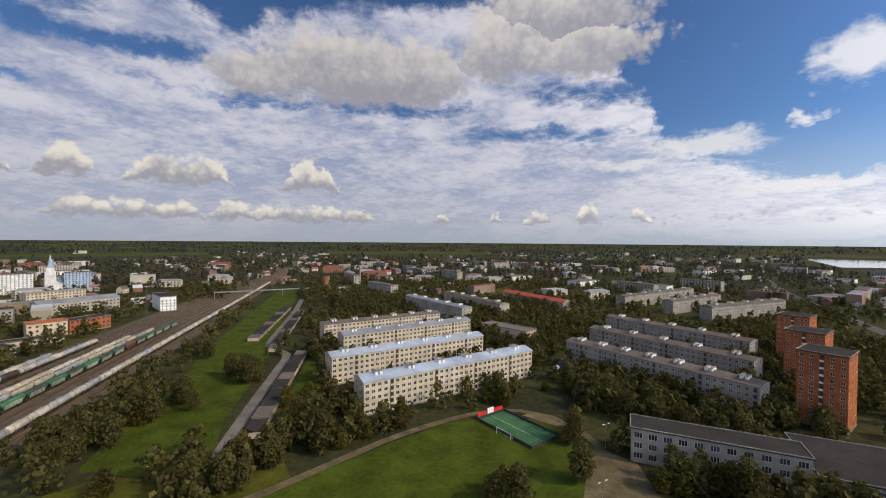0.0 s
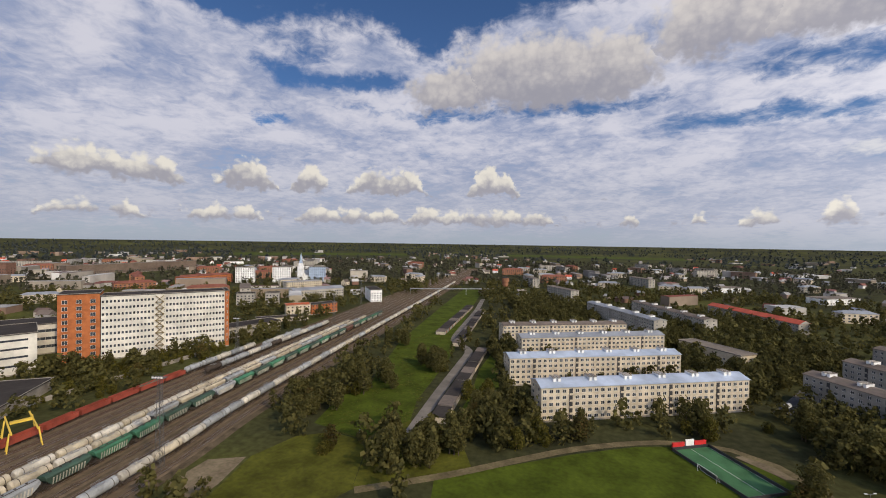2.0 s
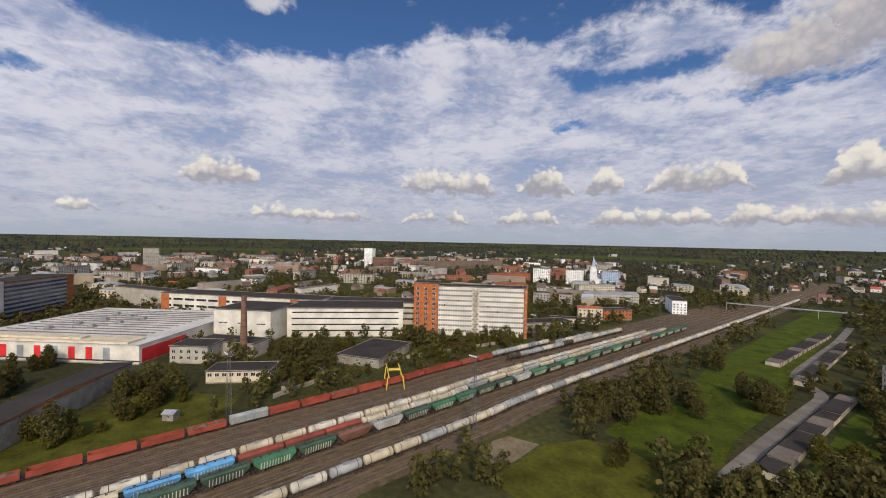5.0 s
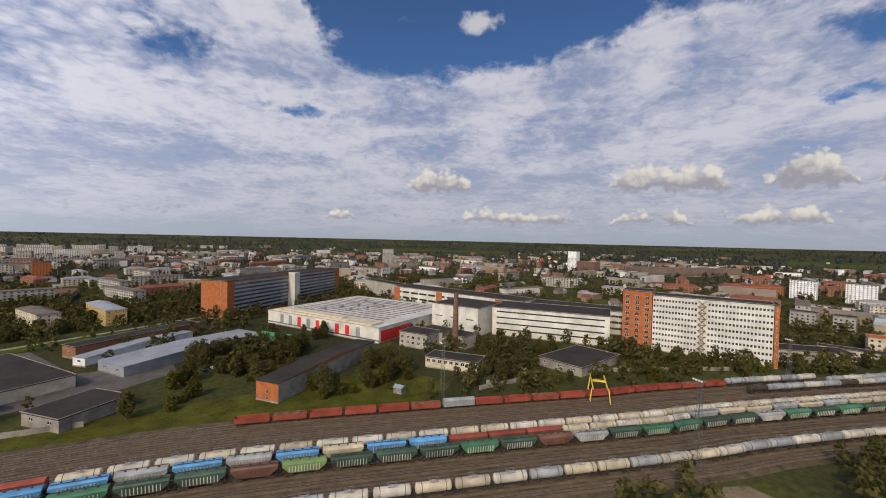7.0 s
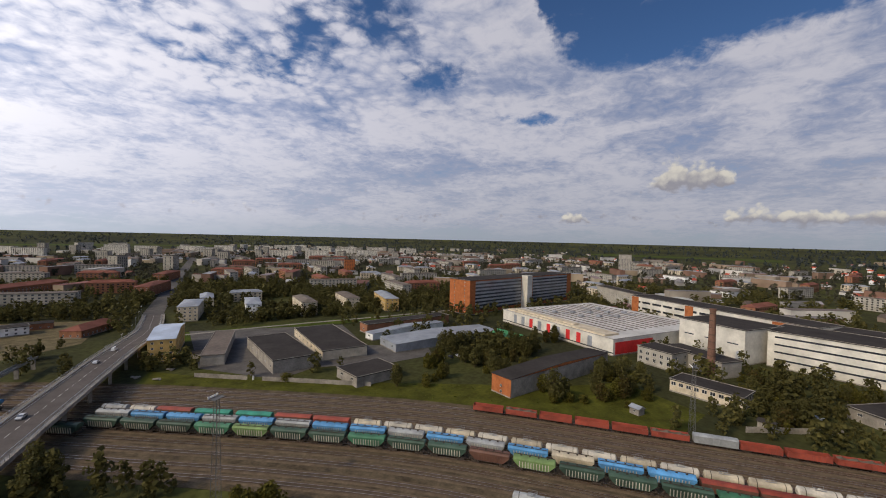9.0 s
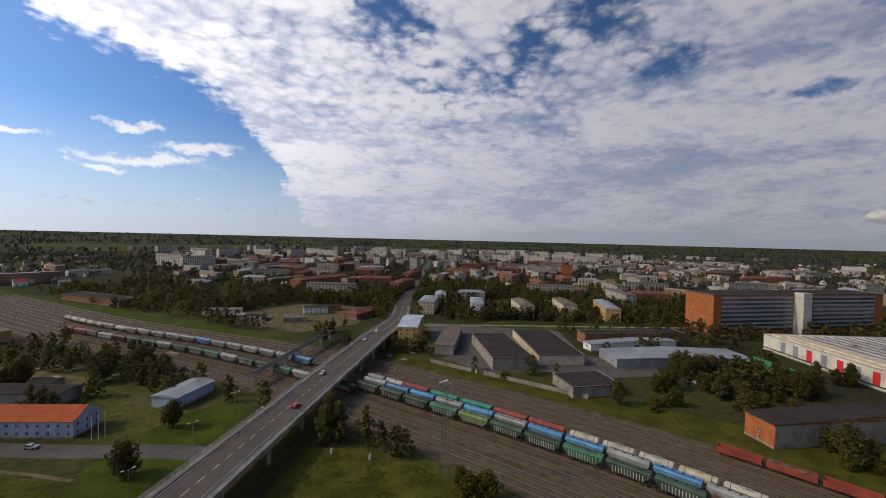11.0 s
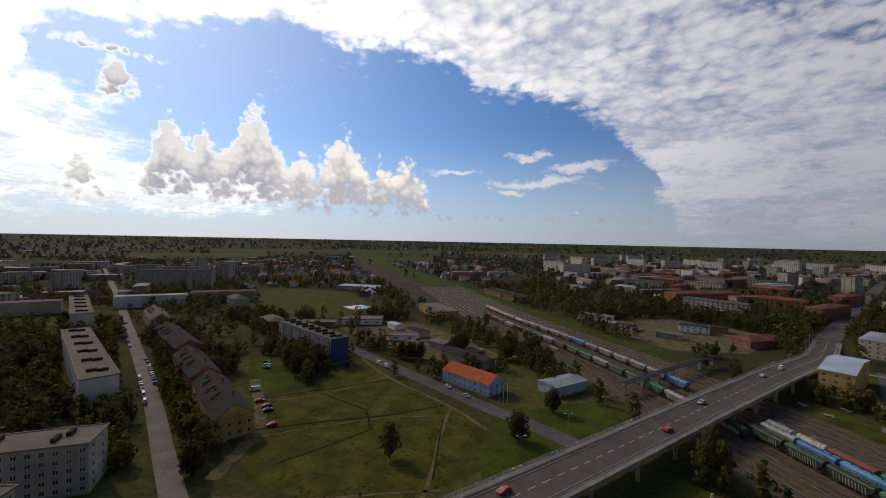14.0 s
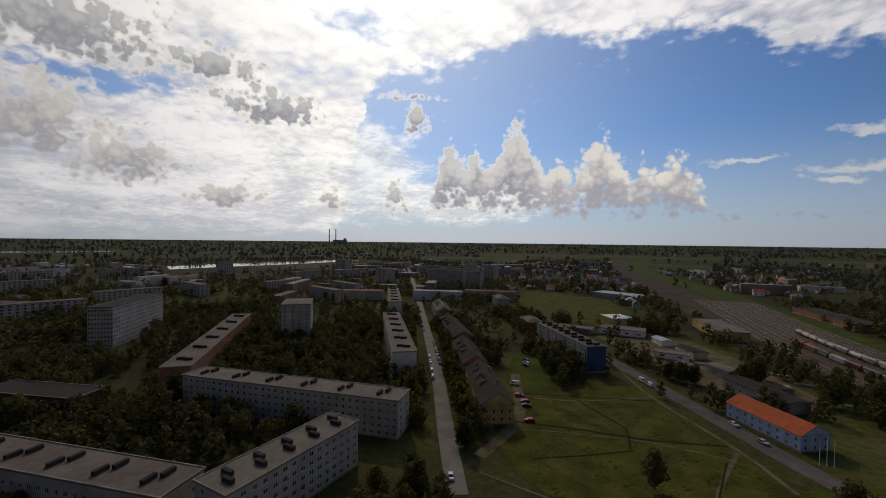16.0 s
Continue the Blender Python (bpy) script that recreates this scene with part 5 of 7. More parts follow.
block((-327, 28), (-298, 110), 36, 22, 4, "long white panelled factory hall with dark strip windows", "factory_hall", wall=WHITEPANEL, bay=82, win=(80, 1.1), first=4.6, step=4.6, end_bays=0, bars=20, frame=DARKFRAME, glass=DARKGLASS, **R_FLAT)
longhall = block((-467, -73), (-372, 58), 30, 20, 2, "very long pale factory hall with red brick panels", "factory_hall", wall=WHITEPANEL, bay=12, win=(10, 2.0), first=8, step=6, end_bays=0, bars=5, frame=DARKFRAME, **R_FLAT)
for k, (x0, x1) in enumerate(((0.3, 9), (62, 70), (134, 160))):
    s = Shape()
    s.box(x0, -0.25, 1.0, x1, -0.004, 19.6)
    part("brick_panel", s.mesh("brick_panel", BRICK), longhall, "orange-red brick panel")
wing = block((-372, 64), (-330, 150), 30, 19, 3, "long factory wing with ribbon windows", "factory_wing", wall=WHITEPANEL, bay=86, win=(82, 2.0), first=4, step=5, end_bays=0, bars=30, **R_FLAT)
for k, (x0, x1) in enumerate(((0.3, 7), (30, 44))):
    s = Shape()
    s.box(x0, -0.25, 1.0, x1, -0.004, 18.6)
    part("brick_panel", s.mesh("brick_panel", BROWNBRICK), wing, "red-brown brick panel")
mall = block((-344, -162), (-286, -55), 112, 11, 1, "large white shopping hall with red wall panels", "shopping_hall", wall=WHITEPANEL, roof=WHITEROOF, roof_kind="flat", bay=200, win=(0.5, 0.5), first=2, step=3, end_bays=0)
L = span((-344, -162), (-286, -55))
for k, w in enumerate((4, 4, 4, 4, 4, 4, 4, 4, 4)):
    s = Shape()
    x = 16 + k * 10.5
    s.box(x, -0.12, 2.5, x + w, -0.004, 9.5)
    part("wall_panel", s.mesh("wall_panel", REDPAINT if k in (2, 4, 6, 7) else METALROOF), mall, "tall red wall panel" if k in (2, 4, 6, 7) else "tall grey wall panel")
for k in range(14):
    s = Shape()
    y = 8 + k * 7.2
    s.box(6, y, 11.36, L - 14, y + 0.8, 11.8)
    part("skylight_ridge", s.mesh("skylight_ridge", BROWNROOF), mall)
s = Shape()
s.box(-0.5, -0.6, 2.0, L + 0.5, -0.13, 2.5)
part("canopy", s.mesh("canopy", DARKFRAME), mall)
s = Shape()
s.box(5, 1.5, 11.36, L - 8, 15, 12.5), s.box(12, 5, 12.5, L - 40, 11, 13.4)
part("plant_room", s.mesh("plant_room", CREAM), mall, "cream raised roof strip")
for k in range(9):
    s = Shape()
    y = 30 + k * 7.5
    s.tube((20 + (k * 17) % 50, y, 11.9), (26 + (k * 17) % 50 + k, y, 11.9), 0.6, 0.6, 8), s.box(30 + (k * 23) % 40, y + 1.5, 11.36, 34 + (k * 23) % 40, y + 4.5, 13.2)
    part("roof_duct", s.mesh("roof_duct", STEEL), mall, "galvanised roof duct")
s = Shape()
s.box(L + 0.004, 2, 1, L + 0.2, 40, 9)
part("end_cladding", s.mesh("end_cladding", REDPAINT), mall, "dark red end cladding")
office = block((-356, -229), (-349, -201), 186, 34, 9, "long nine-storey office block with dark ribbon glazing and orange brick end", "office_block", wall=BRICK, roof=TARROOF, roof_kind="flat", bay=14, win=(1.2, 1.4), first=3, step=3.5, end_bays=0)
W = span((-356, -229), (-349, -201))
for k in range(8):
    s = Shape()
    s.box(W + 0.004, 8, 4 + k * 3.6, W + 0.25, 82, 5.7 + k * 3.6, 0), s.box(W + 0.004, 8, 5.7 + k * 3.6, W + 0.35, 82, 7.6 + k * 3.6, 1)
    s.box(W + 0.004, 104, 4 + k * 3.6, W + 0.25, 176, 5.7 + k * 3.6, 0), s.box(W + 0.004, 104, 5.7 + k * 3.6, W + 0.35, 176, 7.6 + k * 3.6, 1)
    part("window_band", s.mesh("window_band", DARKGLASS, METALROOF), office, "band of dark glazing")
s = Shape()
s.box(W + 0.004, 83, 0, W + 8, 92, 36, 0)
part("stair_tower", s.mesh("stair_tower", WHITEPANEL), office, "white stair tower")
block((-560, -130), (-480, -60), 16, 18, 5, "long pale five-storey factory office", "office_block", wall=PALE, bay=4, roof=TARROOF, roof_kind="flat")
block((-284, -40), (-274, -20), 18, 10, 2, "two-storey grey workshop with square windows", "workshop", wall=PALE, bay=4, win=(2.0, 2.0), first=2.4, step=3.6, **R_FLAT)
block((-300, -28), (-276, 4), 16, 9, 2, "grey boiler house at the foot of the chimney", "boiler_house", wall=GREYPANEL, bay=6, win=(2.6, 2.2), first=2, step=3.6, end_bays=0, **R_FLAT)
block((-238, -18), (-228, 12), 15, 6, 1, "long pale low workshop with a row of windows", "workshop", wall=CREAM, bay=3.2, win=(2.2, 1.8), first=3.4, step=3, end_bays=4, **R_FLAT)
block((-250, 50), (-229, 70), 44, 5, 1, "low workshop with a wide dark tarred roof", "workshop", wall=CONCRETE, bay=8, win=(2, 1.2), first=2.6, step=3, end_bays=0, **R_FLAT)
shed = block((-182, -91), (-178, -79), 84, 9, 2, "long brick shed with a dark roof", "shed", wall=BRICK, roof=TARROOF, roof_kind="gable", rise=1.5, bay=12, win=(1.4, 1.4), end_bays=0)
s = Shape()
s.box(12.65 + 0.004, 0.3, 0.75, 12.65 + 0.14, 83.8, 8.8)
part("side_render", s.mesh("side_render", CONCRETE), shed, "pale rendered side wall")
block((-272, -138), (-263, -113), 14, 6, 1, "yellow house with a green sheet roof", "house", wall=YELLOW, roof=GREENROOF, rise=2.5, bay=4, end_bays=2)
for p, q, d, h, lab, w, r in (
    ((-151, -254), (-131, -196), 24, 7, "large grey warehouse with a dark flat roof", CONCRETE, TARROOF), ((-149, -290), (-114, -238), 12, 6, "long low grey warehouse", GREYPANEL, BROWNROOF),
    ((-190, -258), (-162, -193), 28, 6, "low depot with a patched dark roof", CREAM, TARROOF), ((-149, -166), (-144, -146), 26, 5, "low sagging shed with a dark roof", CONCRETE, TARROOF),
    ((-233, -234), (-229, -222), 80, 7, "long brown depot with a blue gable", BROWNBRICK, TARROOF), ((-218, -213), (-216, -204), 70, 5, "long low white-painted store", WHITE, METALROOF),
    ((-212, -193), (-203, -171), 88, 5.5, "wide grey sheet-roofed store", METALROOF, METALROOF), ((-270, -232), (-262, -216), 30, 5, "small pale concrete store building", CONCRETE, LIGHTROOF)):
    block(p, q, d, h, 1, lab, "warehouse", wall=w, roof=r, roof_kind="gable" if r is METALROOF else "flat", rise=1.5, bay=9, win=(2.4, 1.2), first=2.6, step=3, end_bays=0)
block((-99, -267), (-110.8, -260.3), 46, 13, 4, "pale yellow four-storey house with a grey sheet roof", "house", wall=OCHRE, roof=BLUEROOF, roof_kind="gable", rise=2.6, bay=3.6, step=3.1, end_bays=11)
for p, q, d, lab, w, r in (((-159, -372), (-172, -364), 44, "pale brown house with a metal roof", CREAM, METALROOF), ((-203, -344), (-214, -338), 44, "white house with a metal roof", WHITE, METALROOF),
                           ((-262, -360), (-242, -318), 14, "three-storey cream house with a pale roof", CREAM, LIGHTROOF), ((-310, -350), (-288, -309), 14, "cream house with a pinkish roof", CREAM, BROWNROOF), ((-345, -325), (-311, -277), 14, "ochre and pink house with a pale roof", OCHRE, METALROOF)):
    block(p, q, d, 12.5, 4, lab, "house", wall=w, roof=r, roof_kind="hip", rise=2.2, bay=3.6, step=3.0, end_bays=int(d / 4))

# ---------------------------------------------------------------- south side
red = block((82, -201), (53, -188.5), 13, 6, 2, "pale blue two-storey house with a bright orange tiled roof", "house", wall=PALEBLUE, roof=ORANGEROOF, rise=3.6, bay=3.2, win=(1.2, 1.4), first=0.9, step=2.8, end_bays=3, single=True)
block((100, -240), (68, -225), 12, 5, 1, "long grey shed behind the orange roof", "shed", wall=GREYPANEL, roof=TARROOF, rise=1.2, bay=6, end_bays=0)
block((20, -227), (33, -209), 12, 5, 1, "pale blue shed with a grey roof", "shed", wall=PALEBLUE, roof=METALROOF, rise=1.2, bay=6, end_bays=0)
blue = block((218, -224), (152, -197), 12, 15, 5, "five-storey grey block with a dark blue gable and balconies", wall=PALE, roof=BROWNROOF, roof_kind="flat", bay=3.0, stair_every=4, end_bays=0, single=True, vents=8)
s = Shape()
s.box(span((218, -224), (152, -197)) + 0.004, 0.0, 0.75, span((218, -224), (152, -197)) + 0.12, 12.0, 14.9)
part("gable_cladding", s.mesh("gable_cladding", BLUEPAINT), blue, "dark blue gable cladding")
block((213, -1), (137.5, -69), 12.5, 14.5, 5, "five-storey grey-white panel block with flat felt roof", wall=PALE, roof=LIGHTROOF, roof_kind="flat", bay=3.0, end_bays=2, single=True, vents=6)
block((107, -9), (129, -50), 12.5, 14.5, 5, "five-storey pale panel block with flat felt roof and roof hatches", wall=PALE, roof=LIGHTROOF, roof_kind="flat", bay=3.0, end_bays=2, single=True, vents=5, back=True)
block((314, -143), (200, -97), 13, 14.5, 5, "five-storey white panel slab with hatches on its flat roof", wall=WHITEPANEL, roof=LIGHTROOF, roof_kind="flat", bay=3.0, end_bays=0, vents=6, back=True)
block((478, -224), (368, -173), 13, 14.5, 5, "five-storey white panel slab with flat roof", wall=WHITEPANEL, roof=LIGHTROOF, roof_kind="flat", bay=3.2, end_bays=0, vents=5, back=True)
block((338, -71), (308, -61), 20, 28, 9, "nine-storey panel tower with balconies", "apartment_tower", wall=PALE, roof=LIGHTROOF, roof_kind="flat", bay=3.2, step=2.95, first=1.6, end_bays=4)
block((351, 38), (418, 12), 15, 28, 9, "nine-storey panel slab with striped balconies", "apartment_tower", wall=PALE, roof=TARROOF, roof_kind="flat", bay=3.2, step=2.95, first=1.6, end_bays=8)
block((366, -36), (230, 8), 13, 14.5, 5, "long five-storey brown brick slab with balconies", wall=BROWNBRICK, roof=BROWNROOF, roof_kind="flat", bay=3.2, end_bays=2, vents=6)
block((256, 74), (223, 37), 14, 8, 2, "dark brick two-storey building among trees", "school", wall=DARKBRICK, roof=TARROOF, roof_kind="flat", bay=4, end_bays=2)
block((172, 58), (116, 4), 13, 13.5, 5, "grey panel block with brown felt roof", wall=GREYPANEL, roof=BROWNROOF, roof_kind="flat", bay=3.0, end_bays=2, vents=5)
for p, q, d, w, r, lab in (((174, -127), (131, -104), 13.5, OCHRE, TARROOF, "two-storey ochre house with a steep dark roof"), ((224, -152), (180, -130), 13.5, BROWNBRICK, TARROOF, "two-storey brown house with a dark roof"),
                           ((298, -188), (234, -160), 15, BROWNBRICK, TARROOF, "long two-storey house with broken roofs"), ((378, -230), (330, -206), 14, PALE, BROWNROOF, "pale house with a brown felt roof")):
    home = block(p, q, d, 8.2, 2, lab, "house", wall=w, roof=r, roof_kind="gable", rise=4.6, bay=3.4, first=1.4, step=3.2, end_bays=4)
    for x, y in ((6, 4.2), (15, 8.8), (24, 4.2), (34, 8.8)):
        s = Shape()
        s.box(x, y, 9.0, x + 1.1, y + 0.7, 13.6)
        part("chimney", s.mesh("chimney", BROWNBRICK), home)
    for x in (10, 19, 29):
        s = Shape()
        s.box(x, 1.6, 8.6, x + 2.2, 4.2, 11.0, 0)
        s.quad((x - 0.2, 1.3, 11.0), (x + 2.4, 1.3, 11.0), (x + 2.4, 5.4, 12.4), (x - 0.2, 5.4, 12.4), 1)
        part("dormer", s.mesh("dormer", w, TARROOF), home)
block((270, -256), (248, -243), 14, 8, 2, "orange house with a pale hipped roof", "house", wall=BRICK, roof=LIGHTROOF, roof_kind="hip", rise=3, bay=3.6, end_bays=3)
block((388, -322), (362, -310), 14, 9, 3, "pale house with a hipped roof", "house", wall=PALE, roof=LIGHTROOF, roof_kind="hip", rise=3, bay=3.6, end_bays=3)
for p, q, d, h, lab, w, r in (((214, -292), (184, -308), 16, 5, "low white depot hall with flat roof", WHITE, LIGHTROOF), ((190, -394), (151, -353), 22, 7, "ochre depot hall with pale roof", OCHRE, LIGHTROOF), ((371, -490), (307, -496), 30, 6, "long grey sheet-metal hall", METALROOF, METALROOF),
                              ((240, -270), (214, -282), 12, 4, "low pale garage row", CONCRETE, LIGHTROOF), ((150, -262), (132, -270), 10, 4, "small white shed with flat roof", WHITE, LIGHTROOF)):
    block(p, q, d, h, 1, lab, "hall", wall=w, roof=r, roof_kind="flat", bay=8, win=(3, 1.2), first=2.0, step=3, end_bays=0)
for p, q, d, h, fl, lab, w, r in (((-75, -590), (-158, -650), 20, 13, 4, "long red brick building among trees", BROWNBRICK, FADEDROOF), ((-188, -545), (-200, -535), 70, 12, 4, "red-roofed four-storey house on the avenue", BROWNBRICK, FADEDROOF),
                                  ((-262, -690), (-274, -680), 70, 12, 4, "red-roofed four-storey house on the avenue", BROWNBRICK, FADEDROOF), ((-55, -404), (-77, -402), 12, 6, 2, "white two-storey signal house", WHITE, TARROOF),
                                  ((-95, -362), (-124, -386), 14, 5, 1, "low hall with a bright red roof", BROWNBRICK, FADEDROOF), ((172, -574), (106, -500), 20, 6, 1, "long red brick hall in the field", BROWNBRICK, TARROOF), ((30, -420), (0, -412), 12, 6, 1, "low white works building with flat roof", WHITE, LIGHTROOF)):
    block(p, q, d, h, fl, lab, "town_building", wall=w, roof=r, roof_kind="hip" if r is FADEDROOF else "flat", rise=3, bay=4, end_bays=3, back=True)


def clear_of(P, rim=0.0, lawns=True):
    """Which of the points lie on no building, street, track or open patch."""
    ok = np.ones(len(P), bool)
    if len(P) == 1:
        px, py = P[0]
        a, b, c, d, e, f, x0, x1, y0, y1 = np.array(FOOT).T
        x, y = a * px + b * py + c, d * px + e * py + f
        if ((x > x0 - rim) & (x < x1 + rim) & (y > y0 - rim) & (y < y1 + rim)).any():
            return ~ok
        for line, half in LANES:
            p, d = line[:-1], np.diff(line, axis=0)
            t = np.clip(((P - p) * d).sum(1) / (d * d).sum(1), 0, 1)
            if np.hypot(*(P - p - t[:, None] * d).T).min() < half + 1.5 + rim:
                return ~ok
        for poly in OPEN if lawns else ():
            ok &= ~inside(P, poly)
        return ok
    for a, b, c, d, e, f, x0, x1, y0, y1 in FOOT:
        x, y = a * P[:, 0] + b * P[:, 1] + c, d * P[:, 0] + e * P[:, 1] + f
        ok &= ~((x > x0 - rim) & (x < x1 + rim) & (y > y0 - rim) & (y < y1 + rim))
    for line, half in LANES:
        a, b = line[:-1], line[1:]
        for p, q in zip(a, b):
            d = q - p
            t = np.clip(((P - p) @ d) / (d @ d), 0, 1)
            ok &= np.hypot(*(P - p - t[:, None] * d).T) > half + 1.5 + rim
    for poly in OPEN if lawns else ():
        ok &= ~inside(P, poly)
    return ok


def inside(P, poly):
    res = np.zeros(len(P), bool)
    for (x0, y0), (x1, y1) in zip(poly, np.roll(poly, -1, 0)):
        cross = (y0 > P[:, 1]) != (y1 > P[:, 1])
        with np.errstate(divide="ignore", invalid="ignore"):
            res ^= cross & (P[:, 0] < (x1 - x0) * (P[:, 1] - y0) / (y1 - y0) + x0)
    return res

# ---------------------------------------------------------------- garages, court, masts and landmarks
def garage_row(p, q, depth, n, label):
    """Lock-up garages side by side, each a thing with its own slab roof and door."""
    L = span(p, q)
    for k in range(n):
        a = (p[0] + (q[0] - p[0]) * k / n, p[1] + (q[1] - p[1]) * k / n)
        m = along(a, q)
        w, h = L / n - 0.25, 2.5 + 0.22 * ((k * 7) % 3)
        root = thing("lockup_garage", m, label, "garage", "lock-up garages")
        keep_out(m, 0, w, 0, depth)
        s = Shape()
        s.box(0, 0, 0, w, depth, h)
        part("wall", s.mesh("wall", CONCRETE if k % 3 else CREAM), root)
        s = Shape()
        s.box(-0.12, -0.2, h + 0.003, w + 0.12, depth + 0.2, h + 0.22)
        part("roof", s.mesh("roof", TARROOF if k % 4 else BROWNROOF), root)
        for j in range(max(1, int(w / 4))):
            s = Shape()
            x = (j + 0.5) * w / max(1, int(w / 4))
            s.box(x - 1.3, -0.08, 0.05, x + 1.3, -0.004, 2.2)
            part("door", s.mesh("door", BROWNBRICK if j % 2 else STEEL), root)


garage_row((-97, 268), (-75.5, 152), 6.5, 10, "flat-roofed lock-up garage with a dark felt roof")
garage_row((-153, 425), (-118, 272), 6.5, 13, "flat-roofed lock-up garage along the lane")
garage_row((-138, 302), (-168, 446), 7.5, 12, "flat-roofed lock-up garage beside the railway meadow")

court = thing("sports_court", along((32, 147), (14, 171)), "green fenced sports court with red end boards", "sports court")
keep_out(court.matrix_basis, 0, 30, -20, 0)
cl = span((32, 147), (14, 171))
s = Shape()
s.box(0, -16, 0.05, cl, 0, 0.13)
part("surface", s.mesh("surface", PITCHGREEN), court, "green court surface")
for a in ((0, -0.15, cl, 0), (0, -16, cl, -15.85), (0, -15.85, 0.15, -0.15), (cl - 0.15, -15.85, cl, -0.15)):
    s = Shape()
    s.box(a[0], a[1], 0.13, a[2], a[3], 1.2)
    part("fence", s.mesh("fence", DARKFRAME), court)
for y in (-15, -5.5):
    s = Shape()
    s.box(cl + 0.01, y, 0.05, cl + 0.6, y + 5, 2.6)
    part("end_board", s.mesh("end_board", REDPAINT), court, "red end board")
s = Shape()
s.box(cl + 0.02, -9.6, 1.0, cl + 0.5, -6.2, 3.4)
part("scoreboard", s.mesh("scoreboard", WHITE), court)
for y in (-0.3, -8, -15.7):
    s = Shape()
    s.box(0.5, y, 0.131, cl - 0.5, y + 0.12, 0.145)
    part("line", s.mesh("line", PAINTLINE), court)


def goal(m):
    root = thing("football_goal", m, "white tubular football goal on the grass", "football goal", "football goals")
    s = Shape()
    s.tube((-3.66, 0, 0), (-3.66, 0, 2.44), 0.07, 0.07, 6), s.tube((3.66, 0, 0), (3.66, 0, 2.44), 0.07, 0.07, 6), s.tube((-3.7, 0, 2.44), (3.7, 0, 2.44), 0.07, 0.07, 6)
    part("goal_frame", s.mesh("goal_frame", WHITE), root)
    s = Shape()
    for x in (-3.66, 3.66):
        s.beam((x, 0, 2.4), (x, 1.4, 0), 0.06)
    s.beam((-3.66, 1.4, 0.04), (3.66, 1.4, 0.04), 0.06)
    part("goal_stay", s.mesh("goal_stay", WHITE), root)


goal(pose(23, 156.5, 0.05, 0, 0, -52))
sheet("ground_bare_patch", [(34, 176), (46, 166), (50, 168), (40, 180)], 0.09, DIRT, "pale bare earth beside the court")


def lattice_mast(x, y, h, label="tall steel lattice lighting mast in the yard"):
    root = thing("lighting_mast", pose(x, y, 0, 0, 0, 20), label, "lighting mast", "lighting masts")
    s = Shape()
    w0, w1, n = 1.0, 0.45, max(5, int(h / 2.5))
    cor = ((-1, -1), (1, -1), (1, 1), (-1, 1))
    lev = [(h * k / n, w0 + (w1 - w0) * k / n) for k in range(n + 1)]
    for i, j in cor:
        s.beam((i * w0, j * w0, 0), (i * w1, j * w1, h), 0.10)
    for (z0, a), (z1, b) in zip(lev, lev[1:]):
        for (i, j), (k, l) in zip(cor, cor[1:] + cor[:1]):
            s.beam((i * a, j * a, z0), (k * b, l * b, z1), 0.05)
            s.beam((i * b, j * b, z1), (k * b, l * b, z1), 0.05)
    part("lattice", s.mesh("lattice", MASTSTEEL), root)
    s = Shape()
    s.box(-1.9, -1.1, h, 1.9, 1.1, h + 0.12)
    for y0 in (-1.1, 1.04):
        s.box(-1.9, y0, h + 0.9, 1.9, y0 + 0.06, h + 0.98)
    plat = part("platform", s.mesh("platform", MASTSTEEL), root)
    for k in range(4):
        s = Shape()
        s.box(-1.8 + k * 1.0, -1.35, h + 0.2, -1.2 + k * 1.0, -1.12, h + 0.7)
        part("floodlight", s.mesh("floodlight", WHITE), plat)


for x, y, h in ((-188, -6, 27), (-138, 81, 30), (-58, -112, 30), (-222, 176, 26), (-293, 400, 28), (-250, 300, 26)):
    lattice_mast(x, y, h)

# catenary-like signal gantry over the far tracks
gantry = thing("signal_gantry", along((-290, 513), (-184, 574)), "pale steel signal gantry spanning the far tracks", "gantry")
s = Shape()
for x in (0, 41, 81, 122):
    s.box(x - 0.3, -0.3, 0, x + 0.3, 0.3, 8.0)
part("legs", s.mesh("legs", STEEL), gantry, kind="stuff")
s = Shape()
s.box(-0.5, -0.6, 8.003, 122.5, 0.6, 9.2)
part("truss", s.mesh("truss", STEEL), gantry)

crane = thing("gantry_crane", along((-212, 68), (-192, 63)) @ Matrix.Diagonal((1, 1, 0.72, 1)), "yellow steel gantry crane beside the red wagons", "crane")
for x in (1.5, 17.5):
    for y in (0.0, 9.0):
        s = Shape()
        s.beam((x - 1.6, y, 0), (x, y + (0.8 if y < 4 else -0.8), 9.2), 0.36), s.beam((x + 1.6, y, 0), (x, y + (0.8 if y < 4 else -0.8), 9.2), 0.36)
        part("leg", s.mesh("leg", YELLOW), crane)
for y in (1.0, 7.6):
    s = Shape()
    s.box(-2, y - 0.1, 9.2, 20, y + 0.35, 10.0)
    part("girder", s.mesh("girder", YELLOW), crane)
s = Shape()
s.box(8, 1.6, 10.0, 10, 7.5, 10.9)
part("trolley", s.mesh("trolley", YELLOW), crane)

